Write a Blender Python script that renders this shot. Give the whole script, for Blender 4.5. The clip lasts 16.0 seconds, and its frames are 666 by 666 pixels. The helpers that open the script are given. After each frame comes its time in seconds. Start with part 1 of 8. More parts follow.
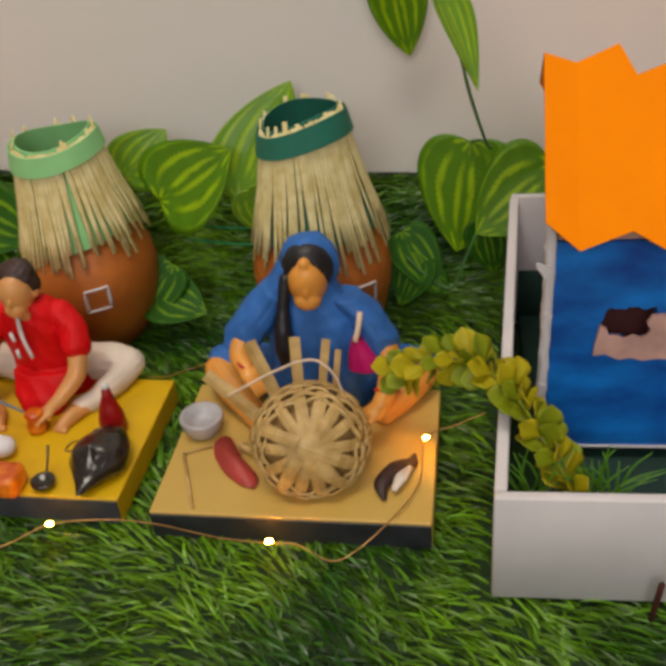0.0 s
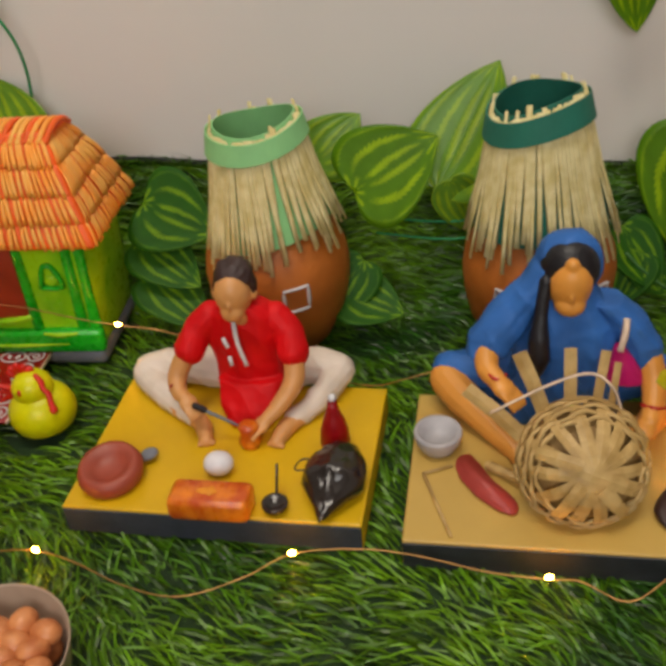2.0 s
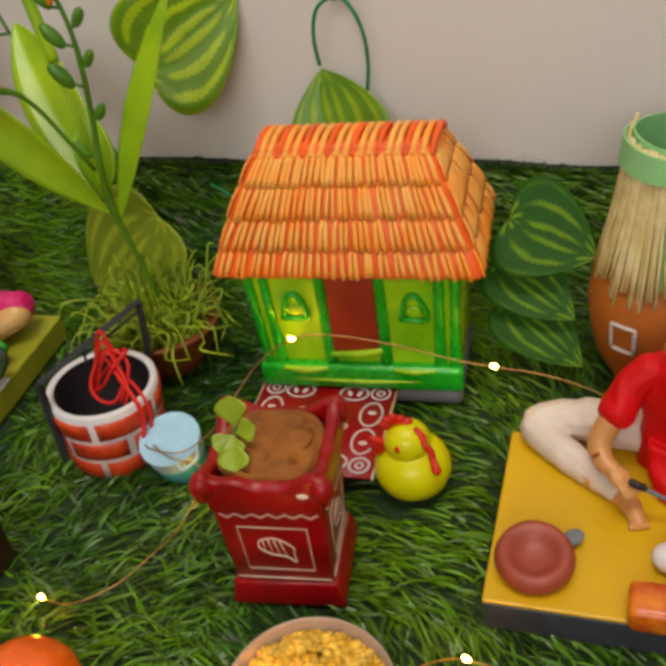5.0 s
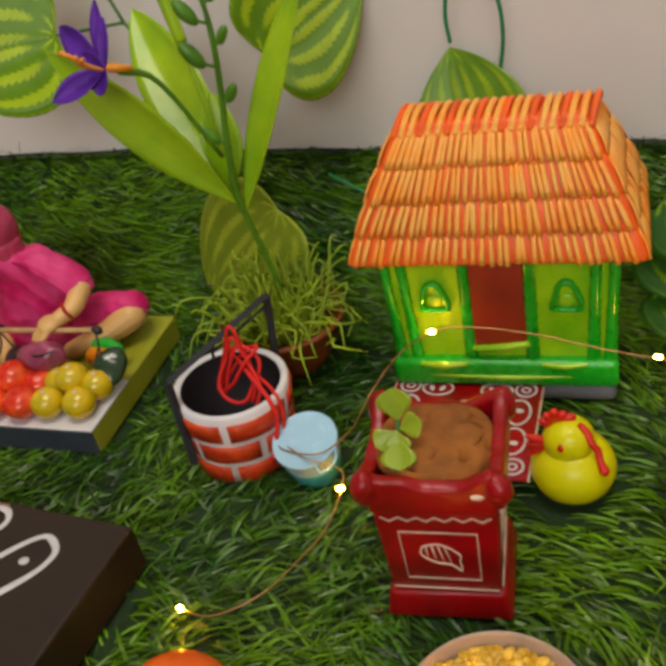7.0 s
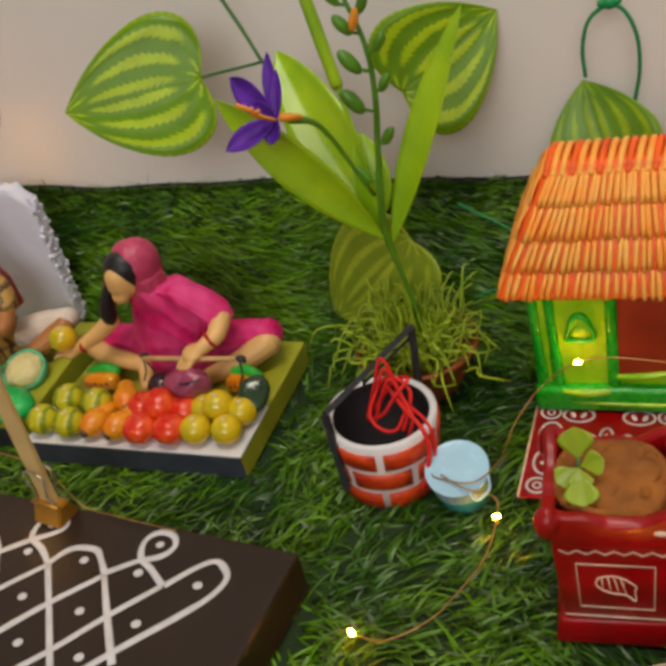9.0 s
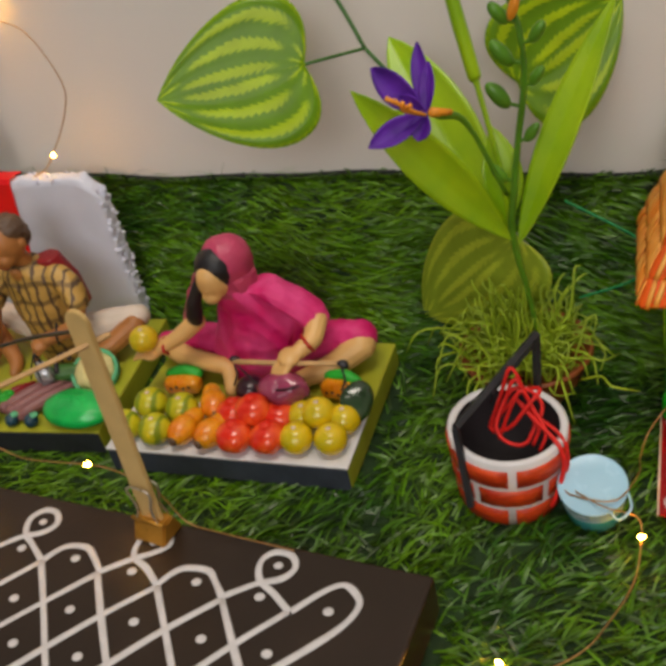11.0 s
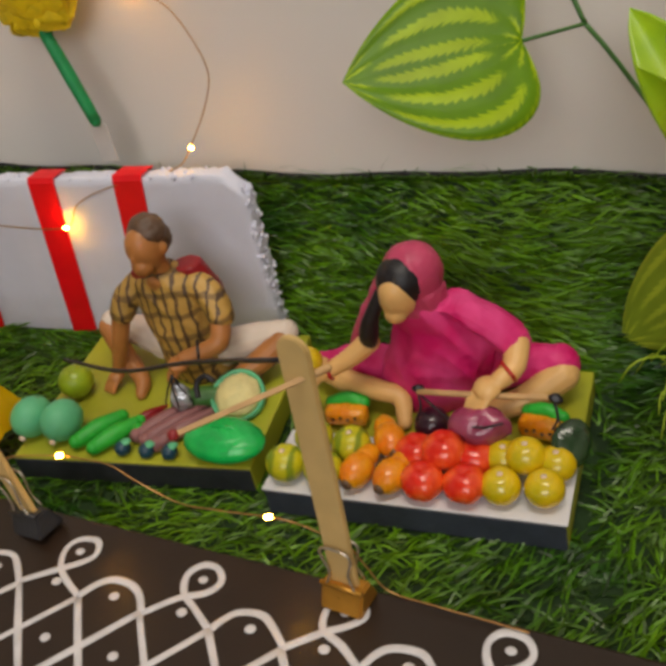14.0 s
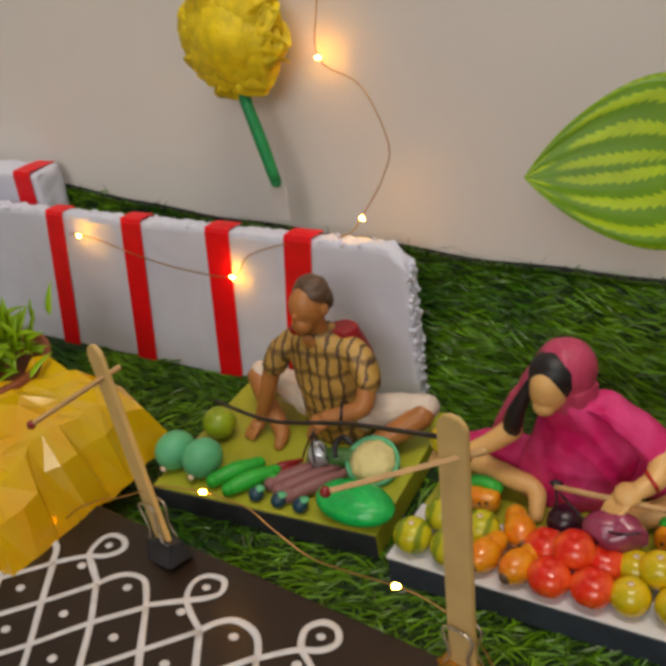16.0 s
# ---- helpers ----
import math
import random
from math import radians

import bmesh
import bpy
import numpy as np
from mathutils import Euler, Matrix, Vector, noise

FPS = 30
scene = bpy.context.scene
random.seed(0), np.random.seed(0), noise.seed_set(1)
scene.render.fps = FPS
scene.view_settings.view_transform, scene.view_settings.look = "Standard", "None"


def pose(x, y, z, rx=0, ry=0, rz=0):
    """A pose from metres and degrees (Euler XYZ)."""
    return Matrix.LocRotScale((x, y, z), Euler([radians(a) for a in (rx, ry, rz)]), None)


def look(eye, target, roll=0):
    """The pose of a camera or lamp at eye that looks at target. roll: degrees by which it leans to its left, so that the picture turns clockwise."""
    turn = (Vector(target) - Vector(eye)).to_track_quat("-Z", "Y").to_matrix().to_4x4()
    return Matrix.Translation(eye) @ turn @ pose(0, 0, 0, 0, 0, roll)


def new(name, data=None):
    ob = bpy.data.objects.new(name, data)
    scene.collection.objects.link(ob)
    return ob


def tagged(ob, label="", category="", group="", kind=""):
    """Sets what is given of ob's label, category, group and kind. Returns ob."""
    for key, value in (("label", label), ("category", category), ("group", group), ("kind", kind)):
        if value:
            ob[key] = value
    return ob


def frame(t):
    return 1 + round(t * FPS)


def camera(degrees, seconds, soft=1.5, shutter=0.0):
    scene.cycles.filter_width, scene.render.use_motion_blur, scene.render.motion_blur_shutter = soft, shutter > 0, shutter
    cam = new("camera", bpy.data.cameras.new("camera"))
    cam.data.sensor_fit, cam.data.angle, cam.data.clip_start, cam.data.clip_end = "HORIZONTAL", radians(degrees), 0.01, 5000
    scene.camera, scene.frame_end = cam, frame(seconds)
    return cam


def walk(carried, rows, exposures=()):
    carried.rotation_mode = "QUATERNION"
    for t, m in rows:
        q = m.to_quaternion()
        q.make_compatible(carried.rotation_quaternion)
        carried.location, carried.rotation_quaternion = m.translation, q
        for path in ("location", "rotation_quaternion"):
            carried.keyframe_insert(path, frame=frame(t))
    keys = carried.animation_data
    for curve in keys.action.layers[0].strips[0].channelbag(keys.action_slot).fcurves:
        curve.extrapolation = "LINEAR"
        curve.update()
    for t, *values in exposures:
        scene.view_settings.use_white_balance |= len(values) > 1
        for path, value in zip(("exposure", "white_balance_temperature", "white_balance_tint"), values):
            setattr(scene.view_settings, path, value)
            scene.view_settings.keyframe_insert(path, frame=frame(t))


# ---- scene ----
cam = camera(40.4, 16.0, soft=4.2)
PATH = [
    (0, (0.3763, -0.4881, 0.278), (0.0915, 1.3717, -0.9728), -5.1),
    (0.5, (0.3503, -0.4859, 0.2859), (0.0881, 1.3819, -0.9581), -4.9),
    (1, (0.3265, -0.4746, 0.278), (0.0667, 1.392, -0.9683), -4.7),
    (1.5, (0.2994, -0.4712, 0.278), (0.0147, 1.383, -0.983), -4.9),
    (2, (0.2768, -0.461, 0.2712), (-0.052, 1.3717, -1.009), -5.6),
    (2.5, (0.2531, -0.4463, 0.2689), (-0.1073, 1.3581, -1.044), -6.0),
    (3, (0.2294, -0.4418, 0.2723), (-0.1853, 1.3389, -1.0564), -6.7),
    (3.5, (0.2045, -0.4339, 0.2893), (-0.2587, 1.3299, -1.0451), -7.3),
    (4, (0.183, -0.4248, 0.2859), (-0.3186, 1.3254, -1.0542), -7.6),
    (4.5, (0.1627, -0.4158, 0.2859), (-0.3864, 1.3208, -1.0519), -8.2),
    (4.7, (0.1548, -0.4102, 0.2802), (-0.4113, 1.3231, -1.0531), -8.5),
    (6.8, (0.1062, -0.4068, 0.2599), (-0.6169, 1.3107, -1.018), -12.5),
    (7, (0.1051, -0.4034, 0.2565), (-0.6282, 1.3118, -1.018), -12.4),
    (7.5, (0.0949, -0.3943, 0.2486), (-0.6542, 1.3254, -1.0124), -12.4),
    (8, (0.0893, -0.3876, 0.2667), (-0.6757, 1.3344, -0.9807), -12.7),
    (8.5, (0.0847, -0.4079, 0.2791), (-0.7231, 1.2994, -0.9638), -13.9),
    (9, (0.0678, -0.4181, 0.2836), (-0.7638, 1.2655, -0.974), -14.6),
    (9.2, (0.0621, -0.4147, 0.2859), (-0.7604, 1.2621, -0.9853), -14.4),
    (11.3, (-0.0068, -0.4113, 0.2915), (-0.7717, 1.261, -1.0214), -13.4),
    (11.5, (-0.0124, -0.409, 0.2915), (-0.783, 1.261, -1.0226), -13.7),
    (12, (-0.0249, -0.4022, 0.2904), (-0.7988, 1.2598, -1.0293), -14.2),
    (12.5, (-0.0373, -0.3943, 0.2881), (-0.8124, 1.2677, -1.0327), -14.5),
    (13, (-0.0531, -0.3853, 0.2836), (-0.8282, 1.2756, -1.0384), -14.4),
    (13.5, (-0.0678, -0.3774, 0.27), (-0.8542, 1.2802, -1.0497), -14.0),
    (14, (-0.0847, -0.3808, 0.2746), (-0.9163, 1.2768, -1.0169), -13.4),
    (14.5, (-0.0927, -0.3774, 0.2712), (-0.9762, 1.2824, -0.9807), -12.4),
    (15, (-0.1028, -0.3808, 0.2746), (-1.0451, 1.2813, -0.9322), -11.2),
    (15.5, (-0.1073, -0.3864, 0.2734), (-1.1242, 1.2666, -0.8847), -9.9),
    (16, (-0.0938, -0.3943, 0.2847), (-1.1977, 1.2395, -0.8192), -8.9),
]
walk(cam, [(t, look(eye, target, roll)) for t, eye, target, roll in PATH], [(0, -0.04), (2, -0.04), (4.5, 0.04), (7, -0.05), (9, -0.04), (12, -0.10), (14, -0.08), (16, -0.16)])

# ---- world and light ----
world = bpy.data.worlds.new("world")
scene.world = world
world.use_nodes = True
sky = world.node_tree.nodes.new("ShaderNodeTexSky")
sky.sky_type, sky.sun_disc = "NISHITA", False
sky.sun_elevation, sky.sun_rotation = radians(40), radians(200)
world.node_tree.links.new(sky.outputs[0], world.node_tree.nodes["Background"].inputs[0])
world.node_tree.nodes["Background"].inputs[1].default_value = 0.1


def area_lamp(name, m, sx, sy, watts, colour):
    data = bpy.data.lights.new(name, "AREA")
    data.shape, data.size, data.size_y, data.energy, data.color = "RECTANGLE", sx, sy, watts, colour
    ob = new(name, data)
    ob.matrix_world = m
    return ob


# daylight fill added at an assumed, unseen window behind the camera, and a ceiling light
area_lamp("window_fill", look((0.35, -2.34, 1.45), (0.10, 0, 0.25)), 1.5, 1.1, 22, (1.0, 0.965, 0.90))
area_lamp("ceiling_light_lamp", look((0.10, -0.55, 2.28), (0.05, -0.25, 0)), 1.1, 0.5, 23, (1.0, 0.905, 0.775))

# ---- materials ----
def nodes_of(name):
    m = bpy.data.materials.new(name)
    m.use_nodes = True
    nt = m.node_tree
    return m, nt, nt.nodes, nt.links, nt.nodes["Principled BSDF"]


def rgba(c, k=1.0):
    return (min(1, c[0] * k), min(1, c[1] * k), min(1, c[2] * k), 1)


def painted(name, colour, rough=0.5, vary=0.25, scale=60.0, grain=500.0, bump=0.15, coat=0.0, metal=0.0, second=None, spec=0.5, island=False, sss=0.0, spread=(0.72, 1.25)):
    """A surface with a slow stain and a fine grain; second: the colour of the stains."""
    m, nt, N, L, b = nodes_of(name)
    tc = N.new("ShaderNodeTexCoord")
    n1, n2 = N.new("ShaderNodeTexNoise"), N.new("ShaderNodeTexNoise")
    n1.inputs["Scale"].default_value, n2.inputs["Scale"].default_value = scale, grain
    n1.inputs["Detail"].default_value, n2.inputs["Detail"].default_value = 4, 3
    for n in (n1, n2):
        L.new(tc.outputs["Object"], n.inputs["Vector"])
    ramp = N.new("ShaderNodeMapRange")
    ramp.inputs["From Min"].default_value, ramp.inputs["From Max"].default_value = 0.35, 0.65
    L.new(n1.outputs["Fac"], ramp.inputs["Value"])
    mix = N.new("ShaderNodeMix")
    mix.data_type = "RGBA"
    mix.inputs["A"].default_value = rgba(colour, 1 - vary * 0.5)
    mix.inputs["B"].default_value = rgba(second, 1) if second else rgba(colour, 1 + vary * 0.5)
    L.new(ramp.outputs[0], mix.inputs["Factor"])
    out = mix.outputs["Result"]
    if island:
        geo = N.new("ShaderNodeNewGeometry")
        hsv = N.new("ShaderNodeHueSaturation")
        mr = N.new("ShaderNodeMapRange")
        mr.inputs["To Min"].default_value, mr.inputs["To Max"].default_value = spread
        L.new(geo.outputs["Random Per Island"], mr.inputs["Value"])
        L.new(mr.outputs[0], hsv.inputs["Value"])
        L.new(out, hsv.inputs["Color"])
        out = hsv.outputs[0]
    L.new(out, b.inputs["Base Color"])
    mr2 = N.new("ShaderNodeMapRange")
    mr2.inputs["To Min"].default_value, mr2.inputs["To Max"].default_value = max(0.03, rough - 0.12), min(1, rough + 0.12)
    L.new(n2.outputs["Fac"], mr2.inputs["Value"])
    L.new(mr2.outputs[0], b.inputs["Roughness"])
    b.inputs["Metallic"].default_value, b.inputs["Coat Weight"].default_value = metal, coat
    b.inputs["Coat Roughness"].default_value = 0.12
    b.inputs["Specular IOR Level"].default_value = spec
    if sss:
        b.inputs["Subsurface Weight"].default_value = sss
        b.inputs["Subsurface Radius"].default_value = (0.004, 0.003, 0.002)
    if bump:
        bp = N.new("ShaderNodeBump")
        bp.inputs["Strength"].default_value, bp.inputs["Distance"].default_value = bump, 0.0008
        add = N.new("ShaderNodeMath")
        L.new(n1.outputs["Fac"], add.inputs[0])
        L.new(n2.outputs["Fac"], add.inputs[1])
        L.new(add.outputs[0], bp.inputs["Height"])
        L.new(bp.outputs[0], b.inputs["Normal"])
    return m


def leaf_material(name, dark, light, stripes=6.0, rough=0.34, cover=0.42):
    """Lime stripes with ragged edges that run from the base of the leaf to its tip."""
    m, nt, N, L, b = nodes_of(name)
    uv = N.new("ShaderNodeUVMap")
    uv.uv_map = "UVMap"
    sep = N.new("ShaderNodeSeparateXYZ")
    L.new(uv.outputs[0], sep.inputs[0])
    noise_tex = N.new("ShaderNodeTexNoise")
    noise_tex.inputs["Scale"].default_value, noise_tex.inputs["Detail"].default_value = 5, 6
    L.new(uv.outputs[0], noise_tex.inputs["Vector"])

    def math_node(op, a, bb=None):
        n = N.new("ShaderNodeMath")
        n.operation = op
        for k, v in enumerate((a, bb)):
            if v is None:
                continue
            if isinstance(v, (int, float)):
                n.inputs[k].default_value = v
            else:
                L.new(v, n.inputs[k])
        return n.outputs[0]

    # lime stripes between the veins, their edges combed out like a feather along the leaf
    u = math_node("ABSOLUTE", math_node("SUBTRACT", sep.outputs[0], 0.5))
    wobble = math_node("MULTIPLY", math_node("SUBTRACT", noise_tex.outputs["Fac"], 0.5), 2.4)
    phase = math_node("ADD", math_node("MULTIPLY", u, stripes * 6.283), math_node("ADD", wobble, -0.4))
    wave = math_node("SINE", phase)
    barb = math_node("FRACT", math_node("ADD", math_node("MULTIPLY", sep.outputs[1], 21.0), math_node("MULTIPLY", math_node("ABSOLUTE", math_node("COSINE", phase)), -0.9)))
    feather = math_node("MULTIPLY", math_node("SUBTRACT", barb, 0.5), 0.75)
    ends = math_node("MULTIPLY", math_node("SUBTRACT", math_node("SINE", math_node("MULTIPLY", math_node("ADD", sep.outputs[1], math_node("MULTIPLY", wobble, 0.10)), 3.1416)), 0.48), 2.4)
    rim = math_node("MULTIPLY", math_node("SUBTRACT", 0.465, u), 16)
    mask = math_node("MULTIPLY", math_node("ADD", math_node("ADD", wave, feather), cover * 2 - 1), math_node("MINIMUM", ends, math_node("MINIMUM", rim, 1.0)))
    step = N.new("ShaderNodeMapRange")
    step.interpolation_type = "SMOOTHSTEP"
    step.inputs["From Min"].default_value, step.inputs["From Max"].default_value = 0.0, 0.55
    L.new(mask, step.inputs["Value"])
    mix = N.new("ShaderNodeMix")
    mix.data_type = "RGBA"
    mix.inputs["A"].default_value, mix.inputs["B"].default_value = rgba(dark), rgba(light)
    L.new(step.outputs[0], mix.inputs["Factor"])
    n2 = N.new("ShaderNodeTexNoise")
    n2.inputs["Scale"].default_value = 5
    L.new(uv.outputs[0], n2.inputs["Vector"])
    hsv = N.new("ShaderNodeHueSaturation")
    mr = N.new("ShaderNodeMapRange")
    mr.inputs["To Min"].default_value, mr.inputs["To Max"].default_value = 0.7, 1.3
    L.new(n2.outputs["Fac"], mr.inputs["Value"])
    L.new(mr.outputs[0], hsv.inputs["Value"])
    L.new(mix.outputs["Result"], hsv.inputs["Color"])
    L.new(hsv.outputs[0], b.inputs["Base Color"])
    b.inputs["Roughness"].default_value = rough
    b.inputs["Specular IOR Level"].default_value = 0.18
    bp = N.new("ShaderNodeBump")
    bp.inputs["Strength"].default_value, bp.inputs["Distance"].default_value = 0.12, 0.0006
    L.new(wave, bp.inputs["Height"])
    L.new(bp.outputs[0], b.inputs["Normal"])
    return m


def glow(name, colour, strength):
    m, nt, N, L, b = nodes_of(name)
    b.inputs["Base Color"].default_value = rgba(colour)
    b.inputs["Emission Color"].default_value = rgba(colour)
    b.inputs["Emission Strength"].default_value = strength
    return m


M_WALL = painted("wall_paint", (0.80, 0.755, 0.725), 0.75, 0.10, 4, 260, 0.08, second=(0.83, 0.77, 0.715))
# unseen room surfaces, darkened to hold down the bounced fill
M_ROOM = painted("unseen_room_paint", (0.42, 0.40, 0.37), 0.8, 0.05, 4, 200, 0.05)
M_TILE = painted("floor_tile", (0.26, 0.24, 0.21), 0.35, 0.15, 8, 200, 0.05)
# backing colour kept near black to paint the shade between the blades
M_BACKING = painted("carpet_gap_shade", (0.008, 0.030, 0.003), 0.9, 0.4, 60, 700, 0.3)
M_EDGE = painted("carpet_edge", (0.012, 0.012, 0.014), 0.9, 0.4, 90, 700, 0.3)
M_GRASS = painted("plastic_grass", (0.018, 0.090, 0.0015), 0.38, 0.5, 14, 300, 0.0, second=(0.105, 0.235, 0.0025), island=True, spec=0.38, spread=(0.30, 1.65))
M_LEAF = leaf_material("striped_leaf", (0.082, 0.195, 0.004), (0.27, 0.42, 0.003), 5.0, 0.40, 0.36)
M_LEAF_BRIGHT = leaf_material("striped_leaf_bright", (0.125, 0.255, 0.008), (0.36, 0.50, 0.008), 6.0, 0.28, 0.50)
M_LEAF_PALE = leaf_material("striped_leaf_pale", (0.125, 0.26, 0.022), (0.26, 0.39, 0.016), 6.0, 0.26)
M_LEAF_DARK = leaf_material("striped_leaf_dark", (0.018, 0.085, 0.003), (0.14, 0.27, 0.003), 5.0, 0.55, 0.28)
M_LEAF_OLIVE = leaf_material("striped_leaf_olive", (0.23, 0.31, 0.022), (0.40, 0.47, 0.035), 6.0, 0.32)
M_STEM = painted("plastic_stem", (0.06, 0.17, 0.035), 0.45, 0.3, 120, 600, 0.1)
M_YELLOW = painted("yellow_base_paint", (0.66, 0.40, 0.003), 0.4, 0.12, 30, 300, 0.1)
M_OCHRE = painted("ochre_base_paint", (0.56, 0.36, 0.085), 0.45, 0.12, 30, 300, 0.1)
M_OLIVE = painted("olive_base_paint", (0.37, 0.38, 0.025), 0.42, 0.2, 30, 300, 0.1)
M_BLACK = painted("black_paint", (0.022, 0.024, 0.030), 0.5, 0.5, 90, 500, 0.2)
M_SLATE = painted("slate_paint", (0.034, 0.042, 0.060), 0.62, 0.3, 90, 500, 0.2)
M_WHITE = painted("white_paint", (0.70, 0.69, 0.72), 0.5, 0.12, 70, 500, 0.2)
M_FOAM = painted("white_foam", (0.70, 0.71, 0.83), 0.8, 0.06, 40, 900, 0.5)
M_TERRA = painted("terracotta", (0.45, 0.128, 0.015), 0.55, 0.3, 40, 600, 0.25)
M_STRAW = painted("straw", (0.78, 0.64, 0.26), 0.55, 0.25, 160, 900, 0.15, second=(0.86, 0.75, 0.40), island=True, spread=(0.75, 1.15))
M_BAND_LIGHT = painted("light_green_paper", (0.28, 0.62, 0.26), 0.7, 0.1, 60, 700, 0.1)
M_BAND_DARK = painted("dark_green_paper", (0.014, 0.155, 0.105), 0.7, 0.2, 60, 700, 0.1)
M_BOARD = painted("dark_board", (0.024, 0.014, 0.009), 0.34, 0.35, 22, 500, 0.10, spec=0.35)
M_RED = painted("red_paint", (0.42, 0.010, 0.010), 0.42, 0.25, 60, 400, 0.1)

# ---- mesh tools ----
def link(name, bm, material, smooth=True):
    me = bpy.data.meshes.new(name)
    bm.to_mesh(me)
    bm.free()
    for mt in material if isinstance(material, (list, tuple)) else [material]:
        me.materials.append(mt)
    if smooth:
        me.polygons.foreach_set("use_smooth", [True] * len(me.polygons))
    return new(name, me)


def part(name, bm, material, parent, label="", smooth=True):
    ob = link(name, bm, material, smooth)
    ob.parent = parent
    if label:
        tagged(ob, label)
    return ob


def thing(name, x, y, z, label, category, group="", rz=0.0, rx=0.0, ry=0.0):
    ob = new(name)
    ob.empty_display_size = 0.01
    ob.matrix_world = pose(x, y, z, rx, ry, rz)
    return tagged(ob, label, category, group)


def solo(name, bm, material, label, category, group="", kind="", m=None, smooth=True):
    ob = link(name, bm, material, smooth)
    if m is not None:
        ob.matrix_world = m
    return tagged(ob, label, category, group, kind)


def join(*bms):
    """One bmesh out of several, given as bmesh or (bmesh, material index)."""
    out = bmesh.new()
    for item in bms:
        b, k = item if isinstance(item, tuple) else (item, None)
        if k is not None:
            for f in b.faces:
                f.material_index = k
        me = bpy.data.meshes.new("tmp")
        b.to_mesh(me)
        b.free()
        out.from_mesh(me)
        bpy.data.meshes.remove(me)
    return out


def moved(bm, m):
    bmesh.ops.transform(bm, matrix=m, verts=bm.verts)
    return bm


def block(sx, sy, sz, x=0, y=0, z=0, bevel=0.0008, segs=2, taper=1.0):
    """A box with rounded edges that stands on z; taper narrows its top."""
    bm = bmesh.new()
    bmesh.ops.create_cube(bm, size=1)
    for v in bm.verts:
        k = taper if v.co.z > 0 else 1
        v.co = Vector((v.co.x * sx * k + x, v.co.y * sy * k + y, (v.co.z + 0.5) * sz + z))
    if bevel:
        bmesh.ops.bevel(bm, geom=bm.edges[:], offset=bevel, segments=segs, affect="EDGES", profile=0.5)
    return bm


def lathe(profile, n=32, x=0, y=0, z=0, closed=False):
    bm = bmesh.new()
    rings = []
    for r, h in profile:
        if r < 1e-6:
            rings.append([bm.verts.new((x, y, z + h))])
        else:
            rings.append([bm.verts.new((x + r * math.cos(2 * math.pi * k / n), y + r * math.sin(2 * math.pi * k / n), z + h)) for k in range(n)])
    for a, b in zip(rings, rings[1:]):
        for k in range(n):
            q = [a[k % len(a)], a[(k + 1) % len(a)], b[(k + 1) % len(b)], b[k % len(b)]]
            u = []
            for v in q:
                if v not in u:
                    u.append(v)
            if len(u) > 2:
                bm.faces.new(u)
    bmesh.ops.recalc_face_normals(bm, faces=bm.faces[:])
    return bm


def blob(rx, ry, rz, x=0, y=0, z=0, rot=(0, 0, 0), seg=20, ring=14, rough=0.0, seed=0, freq=60.0):
    bm = bmesh.new()
    bmesh.ops.create_uvsphere(bm, u_segments=seg, v_segments=ring, radius=1)
    m = pose(x, y, z, *rot)
    for v in bm.verts:
        co = Vector((v.co.x * rx, v.co.y * ry, v.co.z * rz))
        if rough:
            co *= 1 + rough * noise.noise(co * freq + Vector((seed * 7.3, seed * 3.1, 0)))
        v.co = m @ co
    return bm


def smooth_path(pts, n=8):
    """A Catmull-Rom line through the points, n steps to a span."""
    P = [Vector([float(c) for c in p]) for p in pts]
    P = [P[0] * 2 - P[1]] + P + [P[-1] * 2 - P[-2]]
    out = []
    for a, b, c, d in zip(P, P[1:], P[2:], P[3:]):
        for k in range(n):
            t = k / n
            out.append(0.5 * (2 * b + (c - a) * t + (2 * a - 5 * b + 4 * c - d) * t * t + (3 * b - a - 3 * c + d) * t ** 3))
    out.append(P[-2])
    return out


def tube(pts, radii, n=10, steps=6, flat=1.0, up=(0, 0, 1)):
    """A tube along a smooth line; radii: one, or one for each point. flat squeezes it along up."""
    line = smooth_path(pts, steps) if steps > 1 else [Vector(p) for p in pts]
    if isinstance(radii, (int, float)):
        radii = [radii] * len(pts)
    rs = [float(r) for r in np.interp(np.linspace(0, len(radii) - 1, len(line)), range(len(radii)), radii)]
    bm = bmesh.new()
    rings = []
    side = None
    for k, p in enumerate(line):
        d = (line[min(k + 1, len(line) - 1)] - line[max(k - 1, 0)]).normalized()
        ref = Vector(up)
        s = d.cross(ref)
        if s.length < 1e-3:
            s = d.cross(Vector((0, 1, 0)))
        s.normalize()
        if side is not None and s.dot(side) < 0:
            s = -s
        side = s
        t = s.cross(d).normalized()
        rings.append([bm.verts.new(p + rs[k] * (s * math.cos(2 * math.pi * j / n) + t * flat * math.sin(2 * math.pi * j / n))) for j in range(n)])
    for a, b in zip(rings, rings[1:]):
        for j in range(n):
            bm.faces.new((a[j], a[(j + 1) % n], b[(j + 1) % n], b[j]))
    for ring in (rings[0], rings[-1]):
        bm.faces.new(ring)
    bmesh.ops.recalc_face_normals(bm, faces=bm.faces[:])
    return bm


def limb(pts, radii, n=12, steps=6):
    """A tube with round ends."""
    rs = [radii] * len(pts) if isinstance(radii, (int, float)) else radii
    return join(tube(pts, rs, n, steps), blob(rs[0], rs[0], rs[0], *pts[0], seg=n, ring=8), blob(rs[-1], rs[-1], rs[-1], *pts[-1], seg=n, ring=8))


